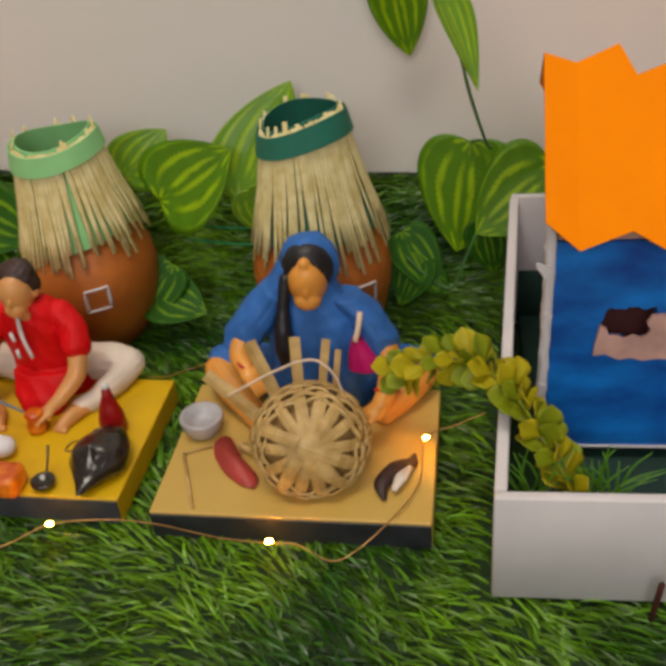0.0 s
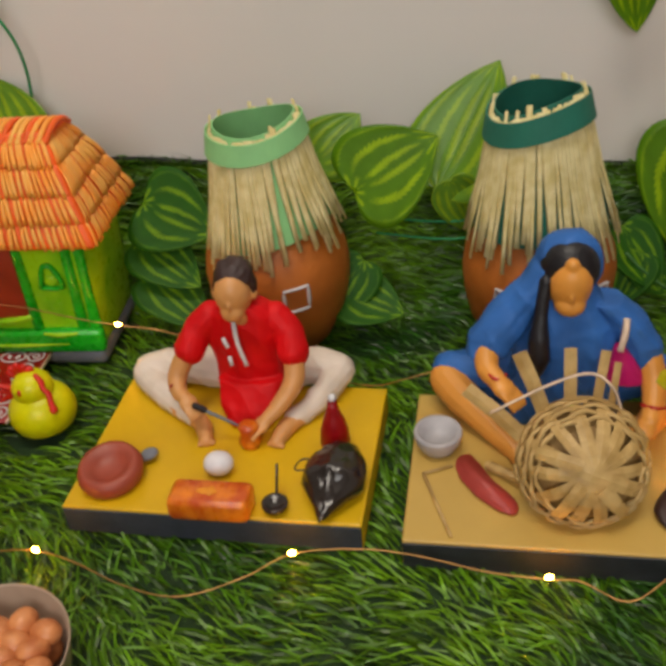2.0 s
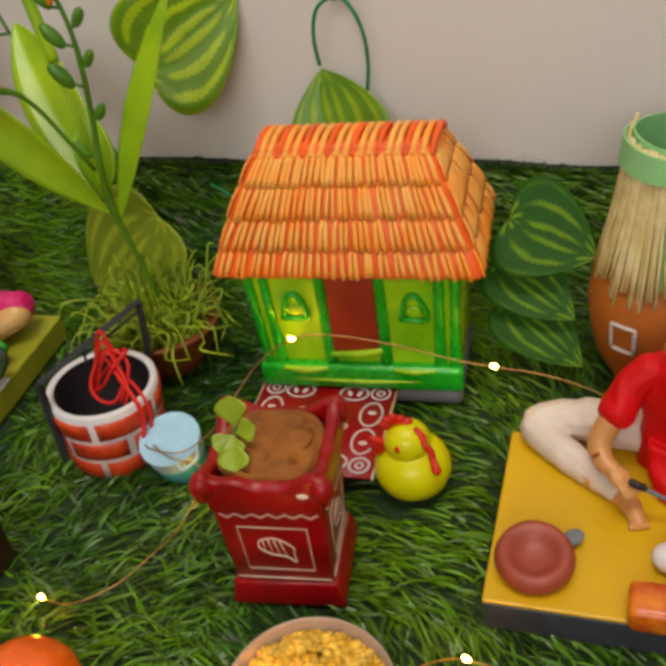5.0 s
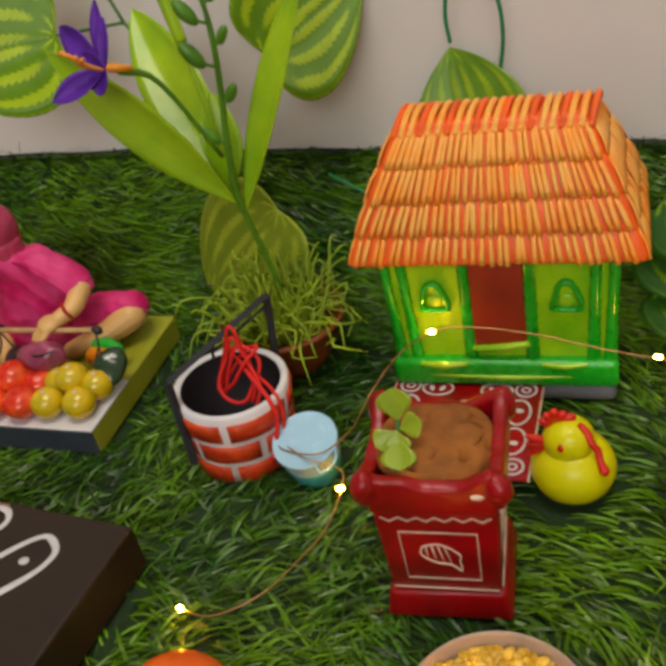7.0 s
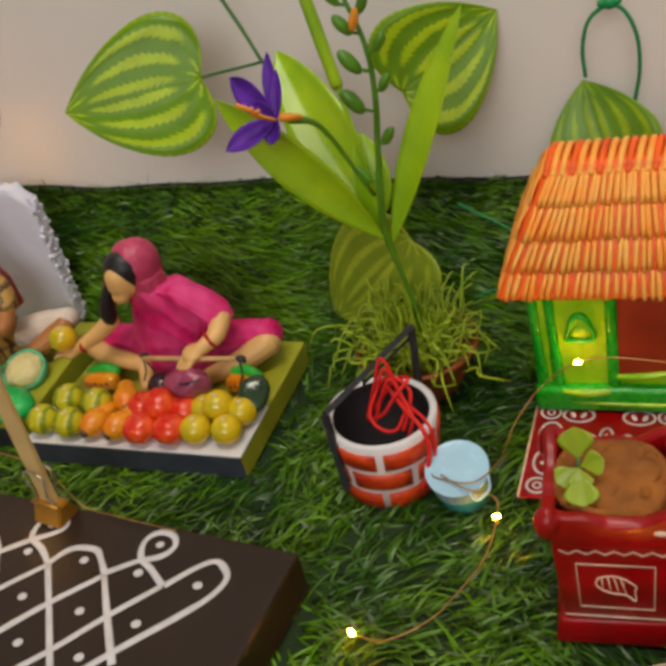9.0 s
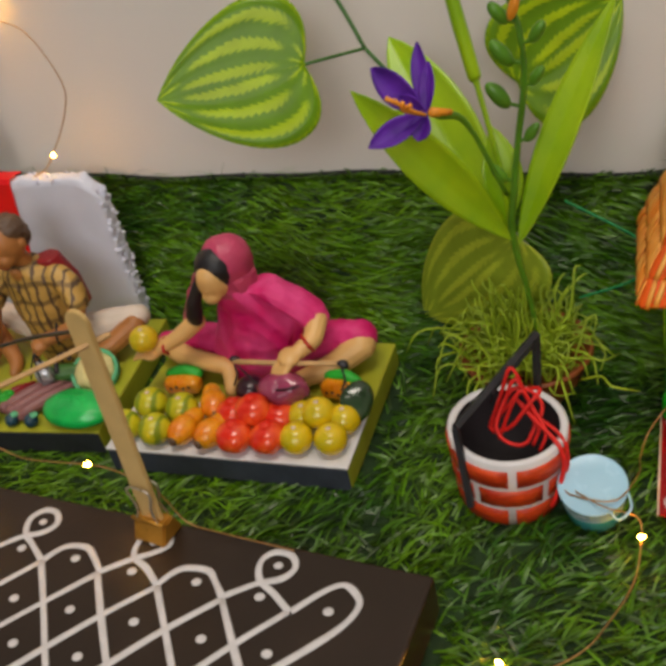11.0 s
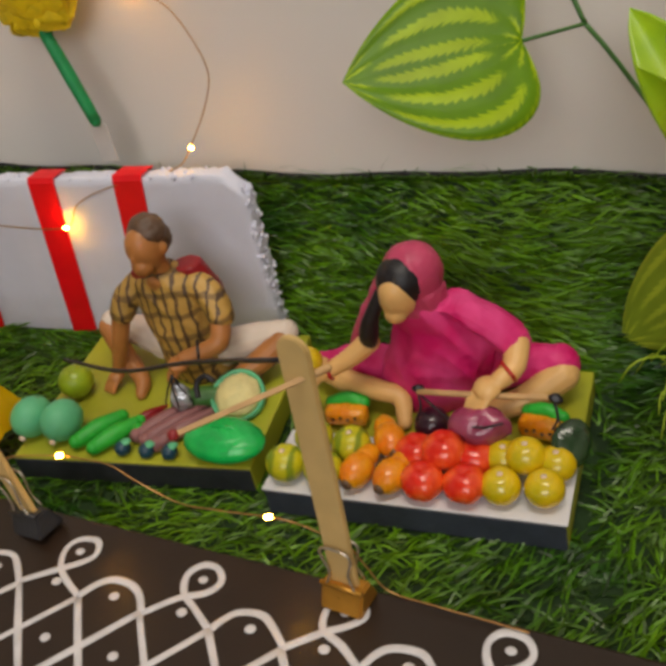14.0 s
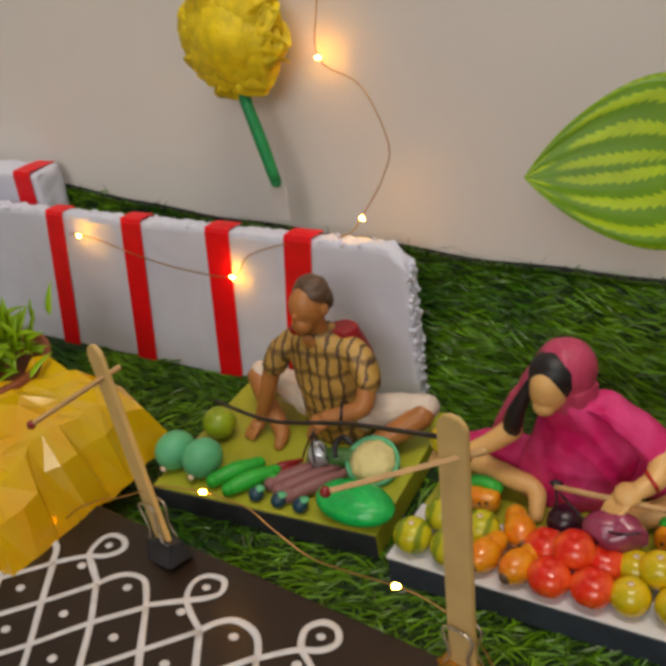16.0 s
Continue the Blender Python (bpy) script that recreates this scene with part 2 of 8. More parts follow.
def leaf_mesh(length, width, heart=0.25, cup=0.12, bend=0.15, nu=12, nv=18, thick=0.0004, point=1.0, belly=0.62):
    """A leaf from the origin along +y, its face to +z. heart: how far the lobes reach behind the stalk; such a leaf is spun of arcs from base to tip."""
    bm = bmesh.new()
    uvl = bm.loops.layers.uv.new("UVMap")
    top, low, uvs = [], [], {}
    for layer, dz in ((top, 0.0), (low, -thick)):
        for j in range(nv + 1):
            v = j / nv
            w = (math.sin(math.pi * min(1, v ** belly)) ** 0.8) * (1 - 0.35 * v * point) / 0.86
            row = []
            for i in range(nu + 1):
                u = i / nu * 2 - 1
                if heart > 0.15:
                    a, b, c = 3 * v * (1 - v) ** 2, 3 * v * v * (1 - v), v ** 3
                    q = abs(u) ** 1.5
                    x = u * width * (0.70 * a + 0.62 * b) + 0.012 * width * math.sin(v * 11 + u * 2) * abs(u) ** 3 * (1 - v)
                    y = length * ((0.33 - (0.33 + 0.85 * heart) * q) * a + (0.66 - 0.10 * q) * b + c)
                    z = cup * width * abs(u) ** 1.6 * (a + b) * 1.3 - bend * length * v * v + 0.012 * width * math.sin(abs(u) * 19) * (a + b)
                else:
                    x = u * w * width / 2
                    y = length * (v - 0.38 * heart * math.sin(math.pi * 0.78 * abs(u)) * (1 - v) ** 3)
                    z = cup * width * (abs(u) ** 1.6) * w - bend * length * v * v + 0.015 * width * math.sin(u * 9) * w
                vt = bm.verts.new((x, y, z + dz))
                uvs[vt] = (i / nu, v)
                row.append(vt)
            layer.append(row)
    for layer, flip in ((top, False), (low, True)):
        for j in range(nv):
            for i in range(nu):
                q = [layer[j][i], layer[j][i + 1], layer[j + 1][i + 1], layer[j + 1][i]]
                bm.faces.new(q[::-1] if flip else q)
    rim_t = [r[0] for r in top] + top[-1][1:] + [r[-1] for r in top[-2::-1]] + top[0][-2:0:-1]
    rim_l = [r[0] for r in low] + low[-1][1:] + [r[-1] for r in low[-2::-1]] + low[0][-2:0:-1]
    for k in range(len(rim_t)):
        a, b = k, (k + 1) % len(rim_t)
        bm.faces.new((rim_t[a], rim_t[b], rim_l[b], rim_l[a]))
    for f in bm.faces:
        for lp in f.loops:
            lp[uvl].uv = uvs[lp.vert]
    return bm


def aim(base, tip, face):
    """A pose at base whose +y points at tip and whose +z leans to the direction face."""
    y = (Vector(tip) - Vector(base)).normalized()
    x = y.cross(Vector(face)).normalized()
    z = x.cross(y)
    m = Matrix((x, y, z)).transposed().to_4x4()
    m.translation = Vector(base)
    return m

# ---- setting: wall, room, carpet ----
solo("wall_north", block(3.4, 0.12, 2.5, 0, 0.061, -0.05, 0), M_WALL, "off-white painted plaster wall behind the display", "wall", kind="structure", smooth=False)
# rest of the room: unseen, added to enclose the light
solo("wall_west", block(0.12, 2.6, 2.5, -1.76, -1.2, -0.05, 0), M_ROOM, "unseen room wall, added, greyed to cut bounced light", "wall", kind="structure", smooth=False)
solo("wall_east", block(0.12, 2.6, 2.5, 1.76, -1.2, -0.05, 0), M_ROOM, "unseen room wall, added, greyed to cut bounced light", "wall", kind="structure", smooth=False)
# added wall with an invented opening at the fill lamp
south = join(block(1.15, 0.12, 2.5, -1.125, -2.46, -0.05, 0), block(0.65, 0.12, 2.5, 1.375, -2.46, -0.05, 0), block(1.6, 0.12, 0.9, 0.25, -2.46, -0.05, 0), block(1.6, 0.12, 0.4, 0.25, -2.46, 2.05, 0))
solo("wall_south", south, M_ROOM, "unseen room wall, added, with an assumed window opening", "wall", kind="structure", smooth=False)
solo("ceiling", block(3.64, 2.64, 0.1, 0, -1.2, 2.4505, 0), M_ROOM, "unseen ceiling, added, greyed to cut bounced light", "ceiling", kind="structure", smooth=False)
solo("floor", block(3.4, 2.4, 0.05, 0, -1.2, -0.0505, 0), M_TILE, "beige floor added under the grass mat, darkened to cut bounce", "floor", kind="structure", smooth=False)


def carpet_edge(x):
    return 0.0735 - 0.03 * (x + 0.03) + 0.0012 * math.sin(x * 31) + 0.0007 * math.sin(x * 77) + (0.05 * max(0, -x - 0.35) if x < -0.35 else 0)


def carpet_z(x, y):
    """The height of the grass mat: flat, then turned up against the wall."""
    h = carpet_edge(x)
    t = (y + 0.062) / 0.062
    lump = 0.0012 * noise.noise(Vector((x * 14, y * 14, 0)))
    if t <= 0:
        return lump
    return lump * (1 - t) + h * t ** 1.7


XL, XR, YF = -0.68, 0.64, -0.44


def carpet_sheet():
    bm = bmesh.new()
    xs = np.linspace(XL, XR, 110)
    ys = np.concatenate([np.linspace(YF, -0.07, 30), np.linspace(-0.064, -0.0006, 15)])
    rows = []
    for y in ys:
        rows.append([bm.verts.new((x, y, carpet_z(x, y) + 0.001)) for x in xs])
    for a, b in zip(rows, rows[1:]):
        for i in range(len(xs) - 1):
            bm.faces.new((a[i], a[i + 1], b[i + 1], b[i]))
    return bm


ground = solo("ground", carpet_sheet(), M_BACKING, "grass mat backing, coloured dark green as shade between blades", "grass mat", kind="structure")
edge_bm = tube([(float(x), -0.0015, carpet_edge(x) - 0.0004) for x in np.linspace(XL, XR, 90)], 0.0013, 6, 1)
solo("trim", edge_bm, M_EDGE, "black cut edge of the grass mat against the wall", "mat edge", kind="structure")

# ---- more materials ----
M_LIME_PAINT = painted("lime_paint", (0.22, 0.66, 0.005), 0.30, 0.35, 40, 260, 0.22, coat=0.2, second=(0.42, 0.74, 0.008))
M_GREEN_PAINT = painted("green_paint", (0.003, 0.42, 0.010), 0.28, 0.4, 60, 260, 0.22, coat=0.25, second=(0.02, 0.50, 0.02))
M_DOOR = painted("door_brown_paint", (0.30, 0.026, 0.004), 0.5, 0.4, 50, 300, 0.1)
M_ORANGE_PAINT = painted("orange_red_paint", (0.92, 0.12, 0.008), 0.45, 0.3, 70, 500, 0.2)
M_STRIP = painted("yellow_thatch_paint", (1.0, 0.50, 0.10), 0.42, 0.10, 75, 500, 0.2, second=(1.0, 0.33, 0.03))
M_GREY = painted("grey_clay", (0.16, 0.17, 0.20), 0.6, 0.3, 60, 500, 0.2)
M_CRIMSON = painted("crimson_gloss", (0.29, 0.0010, 0.004), 0.33, 0.5, 60, 250, 0.28, coat=0.15, spec=0.35)
M_LINE = painted("cream_line_paint", (0.72, 0.55, 0.42), 0.5, 0.3, 200, 700, 0.1)
M_LINE_WHITE = painted("white_line_paint", (0.62, 0.60, 0.62), 0.55, 0.15, 150, 700, 0.15)
M_SOIL = painted("brown_clay_soil", (0.27, 0.088, 0.010), 0.85, 0.5, 90, 600, 0.5)
M_SPRIG = painted("light_green_plastic", (0.27, 0.37, 0.012), 0.35, 0.3, 90, 500, 0.1)
M_CHICK = painted("yellow_vinyl", (0.66, 0.64, 0.002), 0.33, 0.08, 40, 300, 0.03, spec=0.35)
M_CHICK_RED = painted("red_vinyl", (0.62, 0.015, 0.006), 0.35, 0.15, 60, 300, 0.05)
M_BRICK = painted("brick_paint", (0.52, 0.028, 0.006), 0.45, 0.4, 120, 500, 0.25, second=(0.66, 0.07, 0.010))
M_PIT = painted("dark_inside", (0.012, 0.007, 0.010), 0.7, 0.3, 60, 400, 0.1)
M_THREAD = painted("red_thread", (0.68, 0.010, 0.006), 0.6, 0.2, 300, 900, 0.2)
M_BLUE_PLASTIC = painted("pale_blue_plastic", (0.38, 0.64, 0.82), 0.25, 0.1, 40, 300, 0.03)
M_TURQ = painted("turquoise_plastic", (0.07, 0.50, 0.58), 0.22, 0.1, 40, 300, 0.03)
M_PLANT_POT = painted("planter_terracotta", (0.26, 0.062, 0.013), 0.5, 0.3, 50, 500, 0.2)
M_CURL = painted("yellow_green_fern", (0.33, 0.46, 0.020), 0.5, 0.4, 60, 500, 0.0, island=True)
M_BLADE = painted("bright_green_leaf", (0.24, 0.47, 0.004), 0.33, 0.3, 25, 300, 0.06, second=(0.40, 0.58, 0.006))
M_BUD = painted("bud_green", (0.085, 0.235, 0.010), 0.4, 0.35, 90, 400, 0.1)
M_VIOLET = painted("violet_petal", (0.075, 0.010, 0.27), 0.5, 0.5, 90, 500, 0.15, second=(0.14, 0.025, 0.42), spec=0.3)
M_STAMEN = painted("orange_stamen", (0.75, 0.27, 0.012), 0.5, 0.2, 90, 500, 0.1)
M_RING = painted("green_cord", (0.006, 0.26, 0.075), 0.5, 0.2, 120, 700, 0.2)
M_BLUE_HOUSE = painted("blue_poster_paint", (0.001, 0.070, 0.40), 0.5, 0.5, 55, 300, 0.10, second=(0.004, 0.21, 0.72))
blue_nodes = M_BLUE_HOUSE.node_tree.nodes
brush = blue_nodes.new("ShaderNodeMapping")
brush.inputs["Scale"].default_value = (0.45, 1.0, 0.9)
M_BLUE_HOUSE.node_tree.links.new(next(n for n in blue_nodes if n.type == "TEX_COORD").outputs["Object"], brush.inputs["Vector"])
M_BLUE_HOUSE.node_tree.links.new(brush.outputs[0], next(n for n in blue_nodes if n.type == "TEX_NOISE").inputs["Vector"])
M_ORANGE_PAPER = painted("orange_paper", (0.95, 0.25, 0.0), 0.85, 0.06, 30, 700, 0.06, spec=0.1)
M_TRAY_FLOOR = painted("dark_green_card", (0.008, 0.038, 0.028), 0.75, 0.2, 40, 500, 0.1)
M_CARD = painted("white_card", (0.66, 0.62, 0.64), 0.7, 0.1, 30, 500, 0.12)
M_SPRAY = painted("yellow_green_spray", (0.40, 0.36, 0.006), 0.5, 0.4, 60, 400, 0.1, second=(0.56, 0.42, 0.006), spec=0.25)
M_SPRAY_LIME = painted("lime_spray", (0.19, 0.25, 0.006), 0.5, 0.4, 60, 400, 0.1, second=(0.32, 0.34, 0.006), spec=0.25)
# maroon of the stick, and the shade painted inside the card house
M_HOLE = painted("maroon_stick_void_shade", (0.055, 0.006, 0.004), 0.8, 0.2, 60, 400, 0.1)
M_PEEL = painted("torn_pink_paper", (0.62, 0.36, 0.30), 0.8, 0.3, 90, 500, 0.3)


# ---- pot huts with a straw roof ----
def pot_hut(x, y, top, hem, r_pot, r_top, r_hem, band, band_name, shift, cut, seed, gaps, label):
    """shift: how far the top stands off the pot's axis; cut: slope of the top's and the hem's cut."""
    rnd = random.Random(seed)
    ob = thing("pot_hut", x, y, 0.003, label, "model hut", "straw-roofed pot huts", rz=0)
    pot = lathe([(0, 0), (r_pot * 0.62, 0), (r_pot * 0.68, 0.002), (r_pot * 0.90, 0.018), (r_pot * 0.98, 0.032), (r_pot, 0.042), (r_pot * 0.96, 0.052), (r_pot * 0.82, 0.062), (r_pot * 0.6, 0.069), (0, 0.072)], 48)
    part("pot", pot, M_TERRA, ob)

    def on_cone(a, t, out=0.0):
        """A point of the roof: t = 0 at the top, 1 at the hem."""
        r = r_top + (r_hem - r_top) * t + out
        px, py = r * math.cos(a), r * math.sin(a)
        return Vector((px + shift[0] * (1 - t), py + shift[1] * (1 - t), top - (top - hem) * t + px * (cut[0] * (1 - t) + cut[1] * t) - (0.0016 * math.cos(2 * a + seed)) * (1 - t)))

    def sleeve(lo, hi, n=48):
        """A thin paper ring between two pairs of (t, out)."""
        bm = bmesh.new()
        rows = [[bm.verts.new(on_cone(2 * math.pi * k / n, t, o)) for k in range(n)] for t, o in ((lo, hi[0]), (lo, hi[0] + 0.0006), (hi[1], hi[0] + 0.0006), (hi[1], hi[0]))]
        rows.append(rows[0])
        for a, b in zip(rows, rows[1:]):
            for k in range(n):
                bm.faces.new((a[k], a[(k + 1) % n], b[(k + 1) % n], b[k]))
        bmesh.ops.recalc_face_normals(bm, faces=bm.faces[:])
        return bm

    part("paper_cone", sleeve(-0.01, (-0.0020, 0.90)), band, ob, band_name + " paper cone", smooth=False)
    part("paper_band", sleeve(0.02, (0.0012, 0.185)), band, ob, band_name + " paper band round the straw", smooth=False)
    # straws of uneven length, with gaps between them
    count = 118
    for k in range(count):
        a = 2 * math.pi * (k + rnd.uniform(-0.3, 0.3)) / count
        if rnd.random() < gaps:
            continue
        t0 = 0.035 - (rnd.uniform(0.03, 0.10) if rnd.random() < 0.16 else rnd.uniform(0, 0.035))
        t1 = 1.0 + rnd.uniform(-0.13, 0.10) + 0.04 * math.sin(a * 4 + seed)
        da = rnd.gauss(0, 0.05)
        w = rnd.uniform(0.0009, 0.0015)
        pts = [on_cone(a, t0, -0.0004), on_cone(a + da * 0.4, 0.5, -0.0002), on_cone(a + da, t1, 0.0006 + rnd.uniform(0, 0.0022))]
        part("straw", tube(pts, [w, w, w * 0.85], 5, 2, 0.5, (math.cos(a), math.sin(a), 0)), M_STRAW, ob)
    return ob


def pot_window(hut, r_pot, angle, z, w, h, skew=0.0):
    """A painted outline of a window on the pot."""
    pts = []
    for u, v in ((-1, -1), (1, -1), (1, 1), (-1, 1)):
        zz = z + v * h / 2 + u * skew
        rr = r_pot * (1.0 - 1.6 * ((zz - 0.041) / 0.045) ** 2 * 0.2) + 0.0004
        a = radians(angle) + u * w / 2 / r_pot
        pts.append(Vector((rr * math.cos(a), rr * math.sin(a), zz)))
    line = []
    for a, b in zip(pts, pts[1:] + pts[:1]):
        line += [a.lerp(b, k / 4) for k in range(4)]
    for p in line:
        k = (r_pot * (1.0 - 1.6 * ((p.z - 0.041) / 0.045) ** 2 * 0.2) + 0.0004) / math.hypot(p.x, p.y)
        p.x, p.y = p.x * k, p.y * k
    part("window_outline", tube(line + line[:1], 0.0010, 6, 1, 0.6), M_LINE_WHITE, hut, "white painted window outline")


hut_a = pot_hut(0.183, -0.074, 0.1165, 0.0575, 0.0362, 0.0208, 0.0325, M_BAND_LIGHT, "light green", (-0.003, 0.0), (0.10, 0.22), 3, 0.10, "terracotta pot hut with straw roof and light green paper band")
for ang, z, w, h in ((-66, 0.0400, 0.0120, 0.0120), (-128, 0.038, 0.0110, 0.0120)):
    pot_window(hut_a, 0.0362, ang, z, w, h, 0.0005)
hut_b = pot_hut(0.311, -0.077, 0.1245, 0.0600, 0.0362, 0.0200, 0.0335, M_BAND_DARK, "dark green", (-0.004, 0.0), (0.20, 0.03), 5, 0.05, "terracotta pot hut with tall straw roof and dark green band")
for ang, z, w, h in ((-46, 0.0385, 0.0115, 0.0125), (-116, 0.0385, 0.0115, 0.0130)):
    pot_window(hut_b, 0.0362, ang, z, w, h, -0.0005)


# ---- painted clay house with a tiered thatch roof ----
def clay_house():
    ob = thing("clay_house", 0.0495, -0.0795, 0.004, "glazed clay cottage, green walls and orange tiered thatch roof", "model house", rz=1.5)
    part("base_slab", block(0.087, 0.056, 0.008, 0.0015, -0.0012, 0, 0.003, 3), M_GREY, ob, "bare grey clay slab")
    wall = block(0.088, 0.050, 0.064, 0, 0, 0.008, 0.002, 3)
    for v in wall.verts:
        k = 1 + 0.07 * (v.co.z - 0.008) / 0.064
        v.co.x, v.co.y = v.co.x * k, v.co.y * k
    part("wall", wall, M_LIME_PAINT, ob, "lime green glazed wall")
    yf = -0.0262
    for x in (-0.0425, -0.036, 0.0365, 0.043):
        part("pillar", tube([(x * 0.985, yf + 0.001, 0.012), (x * 1.01, yf - 0.0004, 0.04), (x * 1.045, yf - 0.0013, 0.073)], [0.0032, 0.0027, 0.0029], 10, 4, 0.7), M_GREEN_PAINT, ob)
    for x in (-0.0125, 0.0125):
        part("door_post", tube([(x, yf + 0.0004, 0.02), (x * 1.02, yf - 0.0004, 0.045), (x * 1.03, yf - 0.001, 0.073)], [0.0028, 0.0025, 0.0022], 10, 4, 0.8), M_GREEN_PAINT, ob)
    door = block(0.021, 0.003, 0.047, 0.0, yf - 0.0002, 0.027, 0.0006, 2)
    part("door", door, M_DOOR, ob, "red-brown painted door")
    part("door_sill", tube([(-0.0115, yf - 0.0014, 0.0265), (0.0, yf - 0.002, 0.0272), (0.0115, yf - 0.0014, 0.029)], [0.0014, 0.0019, 0.0014], 8, 5), M_LIME_PAINT, ob)
    part("plinth", block(0.092, 0.007, 0.013, 0, yf - 0.0005, 0.008, 0.0025, 3), M_GREEN_PAINT, ob)
    for xa, xb, zz, w in ((-0.034, -0.014, 0.0198, 0.0017), (0.016, 0.034, 0.0200, 0.0013), (-0.030, 0.028, 0.0138, 0.0011)):
        part("plinth_stripe", tube([(xa, yf - 0.0036, zz), ((xa + xb) / 2, yf - 0.0041, zz - 0.0006), (xb, yf - 0.0036, zz)], [w * 0.5, w, w * 0.5], 8, 6), M_LIME_PAINT, ob)
    for x in (-0.0255, 0.0265):
        tri = [(x - 0.0055, yf - 0.0012, 0.046), (x + 0.0055, yf - 0.0012, 0.046), (x + 0.003, yf - 0.0015, 0.056), (x, yf - 0.0016, 0.0585), (x - 0.003, yf - 0.0015, 0.056)]
        win = part("window", tube(tri + tri[:1], 0.0017, 8, 3, 0.7), M_GREEN_PAINT, ob)
        part("window_panel", blob(0.0036, 0.001, 0.0030, x, yf - 0.0006, 0.0492, seg=14, ring=8), M_LIME_PAINT, win)
    # roof: a stepped core and a strip for every straw bundle
    tiers = [(0.070, 0.0825, 0.0565, 0.0345, 0.052, 0.0300), (0.0805, 0.0945, 0.0530, 0.0310, 0.0470, 0.0255), (0.0925, 0.1065, 0.0480, 0.0265, 0.0415, 0.0195), (0.1045, 0.1165, 0.0420, 0.0205, 0.0365, 0.0120)]
    rnd = random.Random(4)
    roof = part("roof", block(0.070, 0.030, 0.030, 0, 0, 0.080, 0.002, 2), M_ORANGE_PAINT, ob, "orange-red glazed stepped roof")
    far = []
    for z0, z1, a0, b0, a1, b1 in tiers:
        bm = bmesh.new()
        lo = [bm.verts.new((sx * a0, sy * b0, z0)) for sx, sy in ((-1, -1), (1, -1), (1, 1), (-1, 1))]
        hi = [bm.verts.new((sx * a1, sy * b1, z1)) for sx, sy in ((-1, -1), (1, -1), (1, 1), (-1, 1))]
        for k in range(4):
            bm.faces.new((lo[k], lo[(k + 1) % 4], hi[(k + 1) % 4], hi[k]))
        bm.faces.new(hi)
        bm.faces.new(lo[::-1])
        bmesh.ops.bevel(bm, geom=bm.edges[:], offset=0.002, segments=3, affect="EDGES", profile=0.5)
        part("tier", bm, M_ORANGE_PAINT, roof)
        for side in range(4):
            n = 33 if side % 2 == 0 else 18
            for k in range(n):
                u = (k + 0.5 + rnd.uniform(-0.2, 0.2)) / n * 2 - 1
                if side % 2 == 0:
                    s = -1 if side == 0 else 1
                    p, q, nrm = Vector((u * a0 * 0.96, s * (b0 + 0.0002), z0 + 0.0012)), Vector((u * a1 * 0.97, s * (b1 + 0.0004), z1 - 0.0012)), Vector((0, s, 0.6))
                else:
                    s = -1 if side == 1 else 1
                    p, q, nrm = Vector((s * (a0 + 0.0002), u * b0 * 0.95, z0 + 0.0012)), Vector((s * (a1 + 0.0004), u * b1 * 0.95, z1 - 0.0012)), Vector((s, 0, 0.6))
                d = rnd.uniform(-0.0006, 0.0006)
                q.x += d
                drop = rnd.uniform(-0.0012, 0.0006)
                p.z += drop
                w = rnd.uniform(0.0009, 0.0013)
                strip = tube([p, p.lerp(q, 0.5) + nrm.normalized() * 0.0007, q], [w * 0.95, w, w * 0.8], 6, 2, 0.5, nrm)
                if side == 2:
                    far.append(strip)
                else:
                    part("thatch_strip", strip, M_STRIP, roof)
    tagged(part("thatch_back", join(*far), M_STRIP, roof, "yellow straw bundles of the back slope"), kind="stuff")
    part("ridge_cap", block(0.071, 0.022, 0.005, 0, 0, 0.113, 0.0022, 3), M_ORANGE_PAINT, roof)
    for k in range(22):
        x = -0.036 + 0.072 * k / 21 + rnd.uniform(-0.0006, 0.0006)
        part("ridge_strip", limb([(x, -0.0125, 0.1150), (x + 0.0012, -0.004, 0.1195), (x + 0.0022, 0.005, 0.1195), (x + 0.002, 0.0125, 0.115)], 0.0015, 6, 2), M_STRIP if k % 3 else M_ORANGE_PAINT, roof)


clay_house()


# ---- rangoli mat in front of the house ----
def ring_line(cx, cy, rx, ry, z, w=0.0006, a0=0, a1=360, n=16):
    return tube([(cx + rx * math.cos(radians(a0 + (a1 - a0) * k / n)), cy + ry * math.sin(radians(a0 + (a1 - a0) * k / n)), z) for k in range(n + 1)], w, 6, 1, 0.5)


